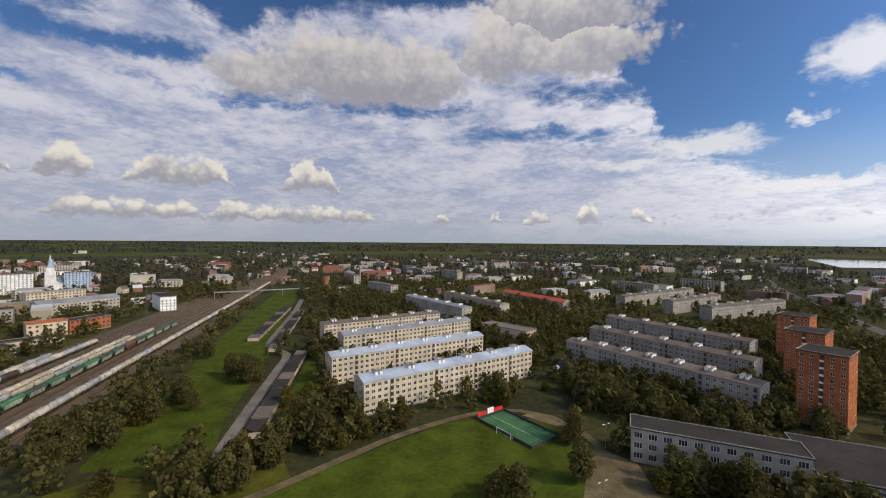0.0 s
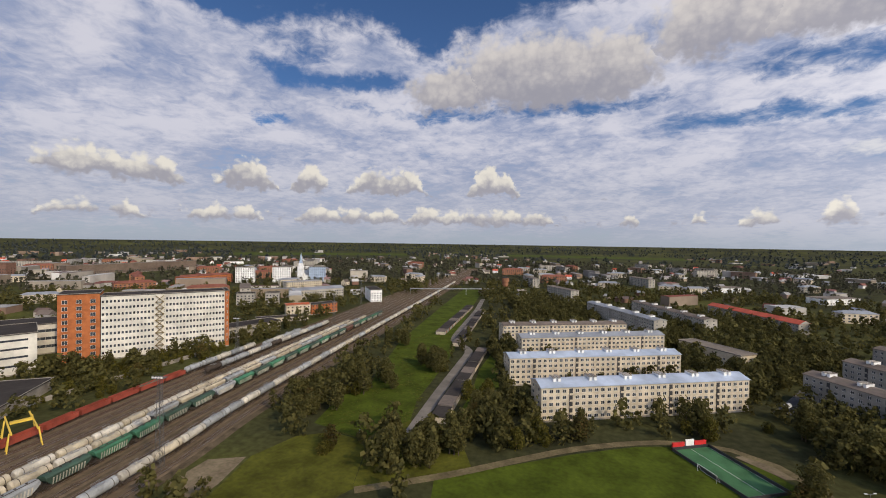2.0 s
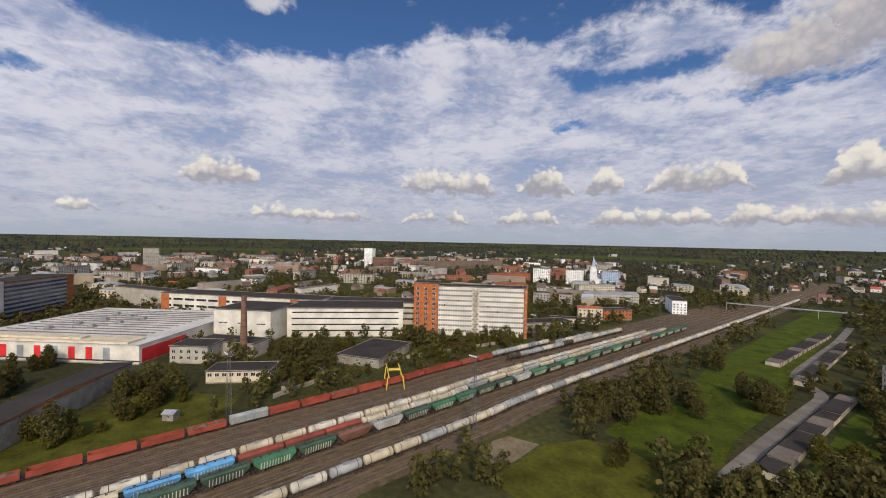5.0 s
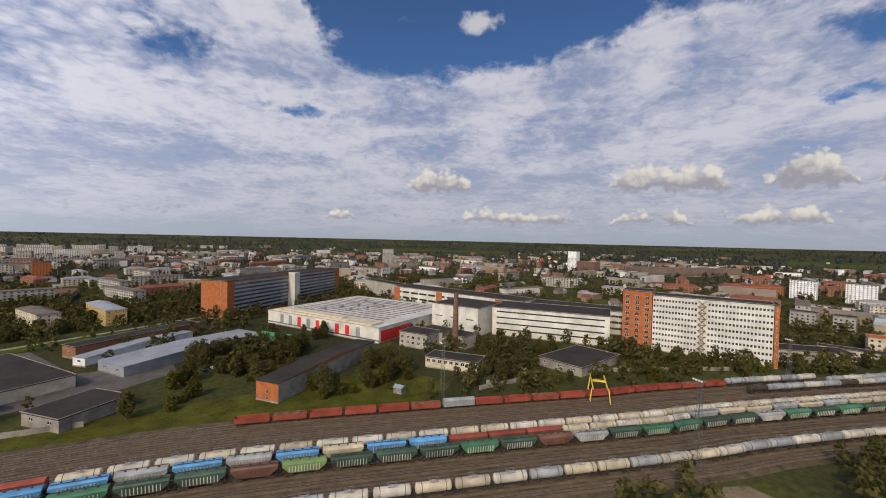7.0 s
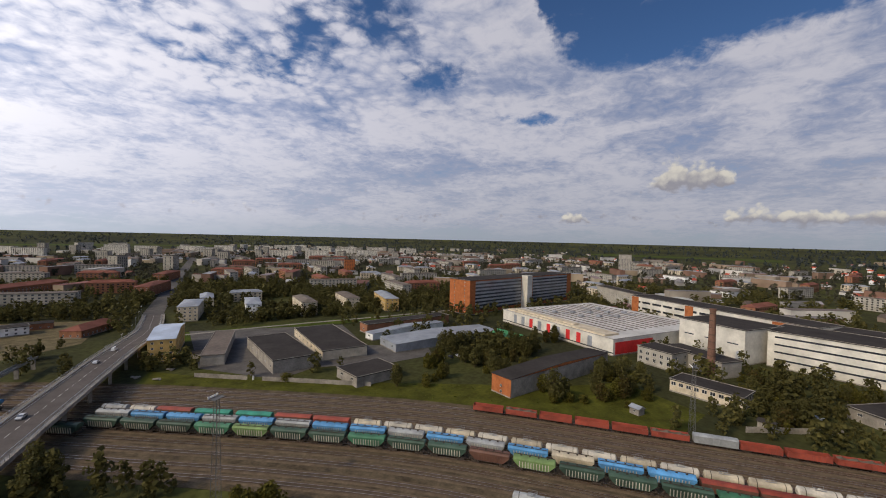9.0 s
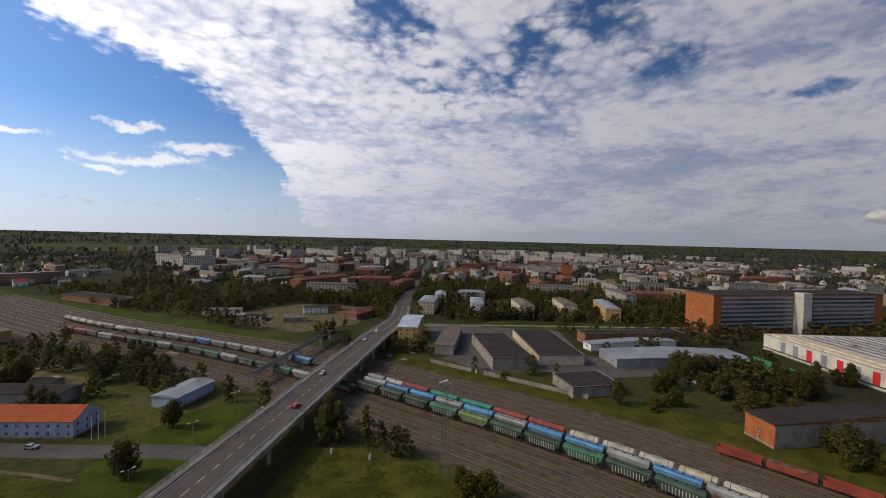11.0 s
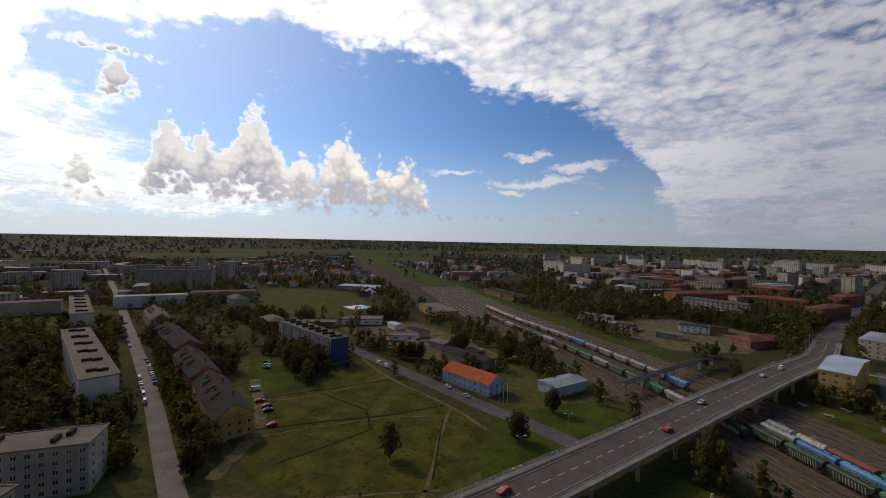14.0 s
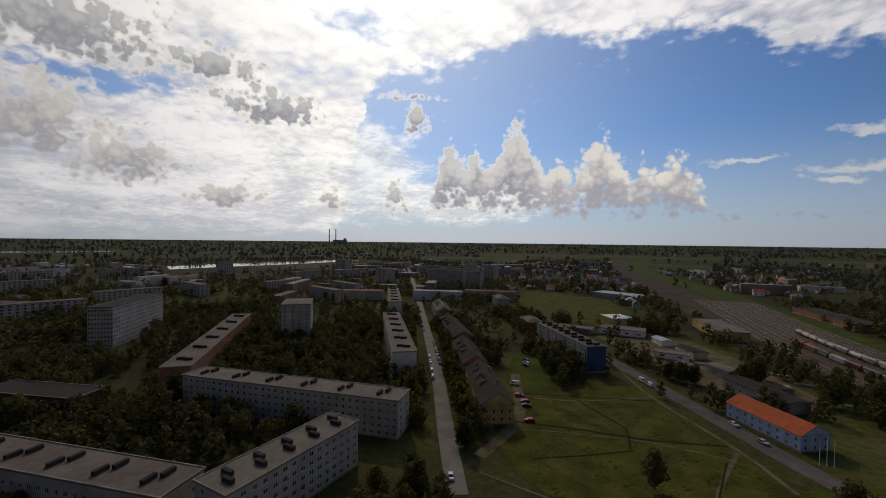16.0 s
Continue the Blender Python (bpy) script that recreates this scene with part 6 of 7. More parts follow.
chim = thing("factory_chimney", pose(-279, -1, 0), "tall brown brick factory chimney with iron bands", "chimney")
s = Shape()
s.tube((0, 0, 0), (0, 0, 38.5), 2.3, 1.5, 16)
part("shaft", s.mesh("shaft", DARKBRICK), chim)
for k in range(9):
    s = Shape()
    z = 4 + k * 4
    r = 2.3 - 0.8 * z / 38.5 + 0.05
    s.tube((0, 0, z), (0, 0, z + 0.25), r, r, 16)
    part("band", s.mesh("band", UNDER), chim)
s = Shape()
s.tube((0, 0, 37.6), (0, 0, 38.8), 1.75, 1.75, 16)
part("crown", s.mesh("crown", DARKBRICK), chim)


def fence_run(p, q, h, n, label, m):
    root = thing("concrete_fence", along(p, q), label, "fence", "panel fences")
    L = span(p, q)
    pan, post = Shape(), Shape()
    pan.box(0, -0.08, 0.05, L / n - 0.25, 0.08, h)
    post.box(-0.14, -0.14, 0, 0.14, 0.14, h + 0.15)
    pm, qm = pan.mesh("panel", m), post.mesh("post", m)
    for k in range(n):
        part("panel", pm, root, at=Matrix.Translation((k * L / n + 0.14, 0, 0.05 * ((k * 5) % 3))))
        part("post", qm, root, at=Matrix.Translation((k * L / n, 0, 0)))


fence_run((-104, -223), (-118, -198), 2.2, 9, "long pale concrete panel fence", CONCRETE)
fence_run((-122, -191), (-150, -142), 2.2, 18, "long pale concrete panel fence along the bank", CONCRETE)
fence_run((-204, 12), (-226, 46), 2.4, 13, "stained concrete panel fence by the sidings", CONCRETE)
fence_run((-240, 84), (-252, 170), 2.4, 26, "stained concrete wall at the foot of the factory", CONCRETE)
fence_run((-236, -36), (-262, -66), 2.2, 12, "concrete panel fence behind the brick shed", CONCRETE)
for x, y in ((-29, -141), (-120, -196), (-95, 130), (-60, 145), (-40, -132)):
    post = thing("marker_post", pose(x, y, 0), "small white concrete marker post", "post", "marker posts")
    s = Shape()
    s.box(-0.35, -0.35, 0, 0.35, 0.35, 2.0, 0, 0.08)
    part("block", s.mesh("block", WHITE), post)

# footbridge beside the road bridge
foot = thing("footbridge", along((-6, -219), (-60, -302)), "narrow steel footbridge over the tracks", "footbridge")
fl = span((-6, -219), (-60, -302))
s = Shape()
s.box(0, -1.3, 5.6, fl, 1.3, 5.9)
part("deck", s.mesh("deck", CONCRETE), foot)
for y in (-1.36, 1.3):
    s = Shape()
    s.box(0, y, 5.9, fl, y + 0.06, 7.0)
    part("railing", s.mesh("railing", STEEL), foot)
for k in range(7):
    s = Shape()
    x = 2 + k * (fl - 4) / 6
    s.box(x - 0.3, -0.9, 0, x + 0.3, 0.9, 5.6)
    part("pier", s.mesh("pier", CONCRETE), foot)

church = thing("church", along((-535, 565), (-548, 596)), "white church with a slender pale spire", "church")
s = Shape()
s.box(0, 0, 0, 34, 16, 13), s.tube((17, 8, 13), (17, 8, 13.01), 1, 1, 6)
part("nave", s.mesh("nave", WHITE), church)
part("roof", roof_mesh("gable", 34, 16, 13, 0.5, 8, METALROOF).mesh("roof", METALROOF, METALROOF, WHITE), church)
s = Shape()
s.box(-9, 3.5, 0, -0.004, 12.5, 30), s.box(-8, 4.5, 30, -1, 11.5, 35, 0, 0.5)
part("tower", s.mesh("tower", WHITE), church)
s = Shape()
s.tube((-4.5, 8, 35), (-4.5, 8, 54), 3.4, 0.1, 8)
part("spire", s.mesh("spire", PALEBLUE), church, "pale blue spire")

tower = thing("water_tower", pose(-183, 628, 0), "round red brick water tower", "water tower")
s = Shape()
s.tube((0, 0, 0), (0, 0, 15), 5, 4.6, 14), s.tube((0, 0, 15), (0, 0, 21), 5.6, 5.6, 14)
part("shaft", s.mesh("shaft", BROWNBRICK), tower)
s = Shape()
s.tube((0, 0, 21), (0, 0, 23.5), 5.8, 0.4, 14)
part("roof", s.mesh("roof", TARROOF), tower)

# far power station: two chimneys on the horizon
for k, (dx, h) in enumerate(((0, 150), (45, 150))):
    a = radians(252.8 - dx * 0.019)
    st = thing("power_station_chimney", pose(-4500 * math.sin(a), 4500 * math.cos(a), 30), "tall slim power station chimney on the horizon", "chimney", "far chimneys")
    s = Shape()
    s.tube((0, 0, 0), (0, 0, h + 15), 6.5, 4.5, 10)
    part("shaft", s.mesh("shaft", GREYPANEL), st)
a = radians(251.2)
hall = thing("power_station", pose(-4500 * math.sin(a), 4500 * math.cos(a), 30, 0, 0, 251), "far grey power station hall", "power station")
s = Shape()
s.box(-90, -20, 0, 60, 20, 48), s.box(20, -20, 48, 50, 20, 66)
part("hall", s.mesh("hall", GREYPANEL), hall)

# ---------------------------------------------------------------- landmarks of the far town
for p, q, d, h, fl, nm, lab, w, r, rk in (
    ((-624, 490), (-602, 510), 15, 27, 9, "apartment_tower", "nine-storey white and blue panel tower", WHITE, TARROOF, "flat"), ((-580, 530), (-558, 551), 15, 27, 9, "apartment_tower", "nine-storey white panel tower", WHITE, TARROOF, "flat"),
    ((-535, 572), (-514, 592), 15, 27, 9, "apartment_tower", "nine-storey blue and white panel tower", PALEBLUE, TARROOF, "flat"), ((-1062, 280), (-1047, 297), 20, 52, 12, "town_tower", "tall white tower in the old town", WHITE, TARROOF, "flat"),
    ((-1046, 298), (-1000, 328), 20, 28, 6, "town_hall", "brown brick building beside the tower", DARKBRICK, BROWNROOF, "flat"), ((-984, 405), (-1010, 680), 20, 20, 2, "fortress", "long brown stone fortress wall", mat("brown_fortress_stone", (0.17, 0.128, 0.10), 0.95, (0.12, 0.09, 0.072), 3.0, 0.7), BROWNROOF, "flat"),
    ((-648, 410), (-644, 500), 14, 14, 4, "town_building", "long red-walled building with white bands", BRICK, FADEDROOF, "hip"), ((-448, 435), (-429, 486), 14, 15, 5, "apartment_block", "cream five-storey block by the railway", CREAM, METALROOF, "flat"),
    ((-406, 320), (-392, 333), 14, 14, 4, "apartment_block", "small grey panel block near the station", GREYPANEL, TARROOF, "flat"), ((-383, 340), (-372, 350), 14, 14, 4, "apartment_block", "small grey panel block near the station", GREYPANEL, TARROOF, "flat"),
    ((-383, 383), (-356, 446), 16, 12, 3, "depot_hall", "long pale depot with a grey roof", PALE, METALROOF, "gable"), ((-308, 299), (-294, 317), 14, 11, 3, "station_building", "pink and orange station building", CREAM, ORANGEROOF, "flat"),
    ((-293.5, 318), (-284, 346), 14, 10, 3, "station_building", "red brick station building", BRICK, TARROOF, "flat"), ((-306, 262), (-278, 297), 10, 4, 1, "station_annex", "low pale station annex", CREAM, TARROOF, "flat"),
    ((-294, 421), (-284, 431), 42, 15, 4, "signal_house", "white four-storey signal house by the tracks", WHITE, TARROOF, "flat"), ((-275, 210), (-266, 252), 18, 8, 2, "workshop", "low pale workshop beside the factory", PALE, TARROOF, "flat"),
    ((-1070, -200), (-1075, -172), 26, 46, 12, "apartment_tower", "tall grey panel tower block", GREYPANEL, TARROOF, "flat"), ((-590, -640), (-606, -626), 18, 27, 9, "apartment_tower", "nine-storey orange brick tower", BRICK, TARROOF, "flat")):
    block(p, q, d, h, fl, lab, nm, wall=w, roof=r, roof_kind=rk, rise=3, bay=3.4, step=2.95 if fl > 3 else 3.4, first=1.4, end_bays=3, bars=-1)
for k in range(4):
    x, y = (589 - 18.2 * k, -348 - 11.4 * k) if k < 3 else (527, -387)
    block((x, y), (x - 17.6, y - 11), 16, 27, 9, "nine-storey grey panel tower in a row", "apartment_tower", wall=GREYPANEL, roof=TARROOF, roof_kind="flat", bay=3.2, step=2.9, first=1.4, end_bays=3, group="far tower row")

# plain houses and blocks of the far town: a few kinds, each set many times


def kind_of(L, W, h, fl, lab, nm, w, r, rk, rise=2.5):
    ob = block((0, 0), (L, 0), W, h, fl, lab, nm, wall=w, roof=r, roof_kind=rk, rise=rise, bay=4.5, win=(1.9, 1.5), step=2.9, first=1.2, end_bays=2, plinth=False, back=True, group="town houses", bars=-1)
    FOOT.pop()
    # far off, the panes stay in the wall's own mesh
    wall_ob = next(o for o in ob.children if o.name.startswith("wall"))
    bm = bmesh.new()
    bm.from_mesh(wall_ob.data)
    for o in [o for o in ob.children if o.name.startswith("glazing")]:
        n = len(bm.faces)
        bm.from_mesh(o.data)
        bm.faces.ensure_lookup_table()
        for f in bm.faces[n:]:
            f.material_index += 1
        bpy.data.objects.remove(o)
    bm.to_mesh(wall_ob.data)
    bm.free()
    for extra in (FRAME, GLASS):
        wall_ob.data.materials.append(extra)
    return ob, L, W


TOWN_KINDS = {
    "slab": kind_of(62, 12, 15, 5, "pale five-storey panel block in the far town", "apartment_block", PALE, BROWNROOF, "flat"), "white": kind_of(70, 13, 27, 9, "white nine-storey panel block in the far town", "apartment_block", WHITEPANEL, LIGHTROOF, "flat"),
    "brick": kind_of(48, 13, 13, 4, "brown brick block with a faded red roof", "apartment_block", BROWNBRICK, FADEDROOF, "hip", 3), "tower": kind_of(24, 18, 28, 9, "pale nine-storey tower in the far town", "apartment_tower", PALE, TARROOF, "flat"),
    "cream": kind_of(34, 12, 10, 3, "cream three-storey town house with a metal roof", "house", CREAM, METALROOF, "hip"), "red": kind_of(13, 10, 5.5, 2, "small white house with a red roof", "house", WHITE, REDROOF, "gable", 4),
    "grey": kind_of(12, 9, 5.5, 2, "small pale house with a grey roof", "house", CREAM, BROWNROOF, "gable", 4), "hall": kind_of(58, 26, 8, 1, "low white hall with a pale roof", "hall", WHITE, LIGHTROOF, "flat"),
}
trng = np.random.default_rng(11)


def town(names, n, a0, a1, r0, r1, turn):
    for _ in range(n):
        for _try in range(12):
            a, r = radians(trng.uniform(a0, a1)), math.sqrt(trng.uniform(r0 ** 2, r1 ** 2))
            P = np.array([[-r * math.sin(a), r * math.cos(a)]])
            name = names[int(trng.integers(0, len(names)))]
            ob, L, W = TOWN_KINDS[name]
            if clear_of(P, L * 0.55)[0]:
                break
        else:
            continue
        t = radians(turn + 90 * int(trng.integers(0, 2)) + trng.normal() * 6)
        m = Matrix.Translation((P[0, 0], P[0, 1], 0)) @ Matrix.Rotation(t, 4, "Z")
        copy_thing(ob, m @ Matrix.Translation((-L / 2, -W / 2, 0)))
        keep_out(m, -L / 2, L / 2, -W / 2, W / 2, 0.5)


town(("slab", "slab", "hall", "cream"), 26, -50, 0, 560, 1500, 35)
town(("red", "grey", "grey", "cream"), 46, -40, 40, 520, 1700, 10)
town(("slab", "cream", "brick"), 12, 0, 35, 560, 1300, 30)
town(("cream", "slab", "brick", "slab", "hall", "cream"), 80, 42, 118, 430, 1500, 62)
town(("red", "grey", "red"), 60, 40, 130, 450, 1900, 50)
town(("slab", "slab", "brick", "cream", "slab"), 95, 112, 180, 430, 1300, 60)
town(("white", "white", "tower", "slab"), 85, 128, 188, 950, 2100, 40)
town(("grey", "red", "grey"), 62, 196, 226, 480, 1300, 30)
town(("slab", "slab", "tower"), 26, 226, 290, 480, 1050, 20)
for ob, _, _ in TOWN_KINDS.values():
    for o in (ob, *ob.children_recursive):
        bpy.data.objects.remove(o)


# the crowd of far houses between and beyond those: plain, too far off to tell apart
FARWALL = island_mat("far_house_walls", [(0.44, 0.42, 0.39), (0.26, 0.22, 0.17), (0.20, 0.11, 0.08), (0.34, 0.29, 0.21), (0.58, 0.57, 0.55), (0.22, 0.21, 0.20)], 0.85, 0.1, 0.0)
FARROOF = island_mat("far_house_roofs", [(0.09, 0.085, 0.08), (0.20, 0.065, 0.045), (0.30, 0.32, 0.35), (0.11, 0.08, 0.065), (0.46, 0.46, 0.45), (0.14, 0.13, 0.125)], 0.8, 0.1, 0.0)


def far_houses(count, a0, a1, r0, r1, share, label):
    """Joined small houses, flat blocks and halls over a sector; share: how many of each."""
    sh = Shape()
    ang, rad = np.radians(trng.uniform(a0, a1, count)), np.sqrt(trng.uniform(r0 ** 2, r1 ** 2, count))
    P = np.stack([-rad * np.sin(ang), rad * np.cos(ang)], 1)
    patch = np.array([noise.noise((x / 260, y / 260, 4.0)) for x, y in P])
    P = P[clear_of(P, 6.0) & (patch > -0.25)]
    for x, y in P:
        kind = trng.choice(3, p=share)
        L, W, h = ((trng.uniform(9, 15), trng.uniform(7, 10), trng.uniform(3.5, 6)), (trng.uniform(30, 70), trng.uniform(11, 14), trng.choice([9, 12, 15])), (trng.uniform(24, 60), trng.uniform(14, 28), trng.uniform(5, 8)))[kind]
        t = radians(40 + 90 * int(trng.integers(0, 2)) + 25 * noise.noise((x / 400, y / 400, 9.0)) + trng.normal() * 5)
        c, n = Vector((math.cos(t), math.sin(t), 0)), Vector((-math.sin(t), math.cos(t), 0))
        at = lambda u, v, z: tuple(Vector((x, y, z + ground_z(math.hypot(x, y)))) + c * u + n * v)
        k = len(sh.v)
        sh.v += [at(i * L / 2, j * W / 2, z) for z in (0, h) for i, j in ((-1, -1), (1, -1), (1, 1), (-1, 1))]
        for f in ((0, 1, 5, 4), (1, 2, 6, 5), (2, 3, 7, 6), (3, 0, 4, 7)):
            sh.f.append(tuple(k + i for i in f)), sh.m.append(0)
        k, rise = len(sh.v), trng.uniform(2.5, 4.5) if kind == 0 else 0.5
        sh.v += [at(i * (L / 2 + 0.3), j * (W / 2 + 0.3), h + 0.01) for i, j in ((-1, -1), (1, -1), (1, 1), (-1, 1))] + [at(-L / 2 - 0.3, 0, h + rise), at(L / 2 + 0.3, 0, h + rise)]
        for f in ((0, 1, 5, 4), (2, 3, 4, 5), (1, 2, 5), (3, 0, 4)):
            sh.f.append(tuple(k + i for i in f)), sh.m.append(1)
        keep_out(Matrix.Translation((x, y, 0)) @ Matrix.Rotation(t, 4, "Z"), -L / 2, L / 2, -W / 2, W / 2, 0.5)
    tagged(new("far_houses", sh.mesh("far_houses", FARWALL, FARROOF)), label, "houses", kind="stuff")


far_houses(260, -48, 40, 560, 1500, (0.75, 0.15, 0.1), "scattered small houses north of the estate")
far_houses(520, 40, 122, 460, 1700, (0.62, 0.26, 0.12), "crowded roofs of the old town")
far_houses(620, 118, 186, 620, 1900, (0.45, 0.42, 0.13), "crowded roofs of the southern town")
far_houses(360, 194, 232, 520, 1500, (0.88, 0.06, 0.06), "small garden houses beyond the street")
far_houses(260, 226, 292, 520, 1500, (0.40, 0.45, 0.15), "houses and halls of the western estate")
far_houses(700, -48, 260, 1600, 2800, (0.7, 0.2, 0.1), "scattered far houses towards the horizon")


# ---------------------------------------------------------------- parked cars
def car(body_paint, label, van=False):
    """A parked car, along x, middle at the origin."""
    root = thing("car", Matrix(), label, "car", "parked cars")
    prof = [(-2.1, 0.35), (2.1, 0.35), (2.15, 0.75), (1.95, 0.92), (1.0, 1.0), (0.35, 1.45), (-1.2, 1.48), (-1.95, 1.0), (-2.15, 0.85)]
    if van:
        prof = [(-2.4, 0.4), (2.3, 0.4), (2.4, 1.0), (2.0, 1.25), (1.4, 2.1), (-2.3, 2.15), (-2.4, 1.0)]
    s = Shape()
    n = len(prof)
    w = lambda z: 0.88 - max(0.0, z - 0.95) * 0.28
    s.v = [(x, -w(z), z) for x, z in prof] + [(x, w(z), z) for x, z in prof]
    s.f = [tuple(reversed(range(n))), tuple(range(n, 2 * n))] + [(i, (i + 1) % n, (i + 1) % n + n, i + n) for i in range(n)]
    s.m = [0] * len(s.f)
    body = part("body", s.mesh("body", body_paint), root)
    s = Shape()
    for y in (-1, 1):
        q = [(0.85, 1.02), (0.3, 1.4), (-1.15, 1.42), (-1.75, 1.02)] if not van else [(1.85, 1.3), (1.35, 1.95), (0.3, 1.95), (0.3, 1.3)]
        s.quad(*[(x, y * (w(z) + 0.012), z) for x, z in (q if y > 0 else q[::-1])])
    part("side_window", s.mesh("side_window", GLASS), body)
    s = Shape()
    a, b = ((0.97, 1.04), (0.38, 1.44)) if not van else ((1.95, 1.35), (1.46, 2.02))
    s.quad((a[0] + 0.02, -0.72, a[1]), (a[0] + 0.02, 0.72, a[1]), (b[0] + 0.02, 0.62, b[1]), (b[0] + 0.02, -0.62, b[1]))
    part("windscreen", s.mesh("windscreen", GLASS), body)
    for x in (-1.35, 1.35):
        for y in (-0.82, 0.82):
            s = Shape()
            s.tube((x, y - 0.1, 0.32), (x, y + 0.1, 0.32), 0.32, 0.32, 12)
            part("wheel", s.mesh("wheel", RUBBER), root)
    return root


def gloss(name, rgb):
    return mat(name, rgb, 0.25, tuple(c * 0.9 for c in rgb), 1.0, 0.3, 0.1, spec=0.6, stain=0.05)


CARS = [car(gloss("white_car_paint", (0.75, 0.75, 0.74)), "white parked hatchback car"), car(gloss("silver_car_paint", (0.45, 0.46, 0.48)), "silver-grey parked hatchback car"), car(gloss("black_car_paint", (0.02, 0.02, 0.025)), "black parked hatchback car"),
        car(gloss("red_car_paint", (0.40, 0.03, 0.03)), "dark red parked hatchback car"), car(gloss("blue_car_paint", (0.04, 0.09, 0.25)), "dark blue parked hatchback car"), car(gloss("white_van_paint", (0.74, 0.74, 0.73)), "white parked delivery van", True)]
crng = np.random.default_rng(5)


def park(x, y, turn, z=0.15):
    copy_thing(CARS[int(crng.integers(0, 6))], pose(x, y, z, 0, 0, turn + (180 if crng.random() < 0.5 else 0) + crng.normal() * 2))


for side, y0, y1, step in ((2.8, 205, 270, 8.5), (-2.8, 186, 230, 9.5), (-2.9, 290, 340, 17)):
    for p, a in pace(offset([v for v in MAIN if y0 < v.x < y1], side), step):
        park(p.x, p.y, math.degrees(a))
park(106, -72, -30)
for x, y, t in ((123, -123, 60), (135, -133, 60), (139, -136, 55), (146, -139, 50), (159, -148, 45), (76, -193, 155), (63, -185, 155), (127, -211, 155), (121, -208, 155), (180, -176, 10), (184, -180, 10), (188, -184, 10)):
    park(x, y, t)
for k in range(9):
    park(-212 - k * 4.6, -140 + k * 2.6, 62)
for k, t in ((150, 0.0), (225, 0.0), (262, 0.0), (330, 0.0), (352, 0.0)):
    i = min(range(len(arc)), key=lambda j: abs(arc[j] - k))
    v = offset(DECKLINE, 2.6 if k % 2 else -2.6)[i]
    park(v.x, v.y, math.degrees(math.atan2(bd.y, bd.x)), v.z + 0.03)
for x, y, t in ((470, 450, 60), (476, 458, 60), (452, 430, 60), (486, 470, 60), (500, 452, 150), (508, 460, 150), (62, 232, 50), (66, 240, 50)):
    park(x, y, t)
for ob in CARS:
    for o in (ob, *ob.children_recursive):
        bpy.data.objects.remove(o)

for k in range(3):
    x, y = 46.5 - k * 1.6, -183.5 - k * 1.2
    pole = thing("flagpole", pose(x, y, 0), "tall white flagpole without a flag", "flagpole", "flagpoles")
    sh = Shape()
    sh.tube((0, 0, 0), (0, 0, 9), 0.1, 0.06, 8)
    part("pole", sh.mesh("pole", WHITE), pole)

# stacked timber, pipes and crates in the depot yards
STACK = mat("weathered_timber", (0.42, 0.36, 0.26), 0.9, (0.28, 0.24, 0.18), 0.5, 0.7)


def timber_stack(x, y, turn, n, rows, length):
    root = thing("timber_stack", pose(x, y, 0.05, 0, 0, turn), "low stack of pale sawn timber in the yard", "timber stack", "timber stacks")
    sh = Shape()
    sh.box(0, 0, 0, length, 0.45, 0.4)
    me = sh.mesh("beam", STACK)
    for r in range(rows):
        for k in range(n - r):
            part("beam", me, root, at=Matrix.Translation((0.12 * ((k * 3 + r) % 4), (k + r * 0.5) * 0.55, r * 0.43)))


for x, y, t in ((88, -292, 20), (74, -284, 22), (62, -276, 18), (98, -270, 110), (50, -266, 24), (40, -300, 130), (170, -320, 40), (-46, -404, 10), (-26, -402, 60), (122, -276, 15), (110, -282, 100), (140, -298, 35), (96, -282, 30), (84, -270, 120)):
    timber_stack(x, y, t, 5, 2, 9)


def hut(p, q, d, h, w, r, lab):
    block(p, q, d, h, 1, lab, "shed", wall=w, roof=r, roof_kind="gable", rise=1.0, bay=4, win=(1.2, 1.0), first=1.2, step=3, end_bays=0, plinth=False)


hut((-232, 30), (-228, 37), 5, 3, WHITE, METALROOF, "small white trackside hut")
hut((-212, 16), (-210, 21), 4, 3, CONCRETE, TARROOF, "small grey trackside hut")
hut((-196, -30), (-194, -26), 4, 2.8, CONCRETE, METALROOF, "small concrete trackside hut")
hut((-118, -258), (-124, -250), 6, 3, CONCRETE, TARROOF, "small grey yard hut")
hut((130, -250), (122, -246), 8, 4, WHITE, LIGHTROOF, "white yard hut beside the street")
for p, q, d, h, w, r, lab in (((118, -262), (104, -256), 9, 4.2, CONCRETE, LIGHTROOF, "low concrete depot shed with a pale roof"), ((150, -288), (134, -280), 10, 4.6, CREAM, TARROOF, "low cream depot workshop"), ((176, -304), (164, -296), 8, 3.8, WHITE, METALROOF, "small white depot store"),
                              ((88, -254), (78, -249), 7, 3.4, GREYPANEL, TARROOF, "small grey depot store"), ((-34, -372), (-52, -368), 9, 4, CONCRETE, LIGHTROOF, "low concrete shed beyond the trains"), ((-70, -420), (-92, -414), 10, 4.5, BROWNBRICK, TARROOF, "low brick shed beyond the trains"),
                              ((-8, -392), (-20, -388), 8, 3.6, WHITE, TARROOF, "small white hut beyond the trains"), ((6, -404), (-4, -400), 6, 3.2, GREYPANEL, METALROOF, "small grey hut beyond the trains")):
    hut(p, q, d, h, w, r, lab)
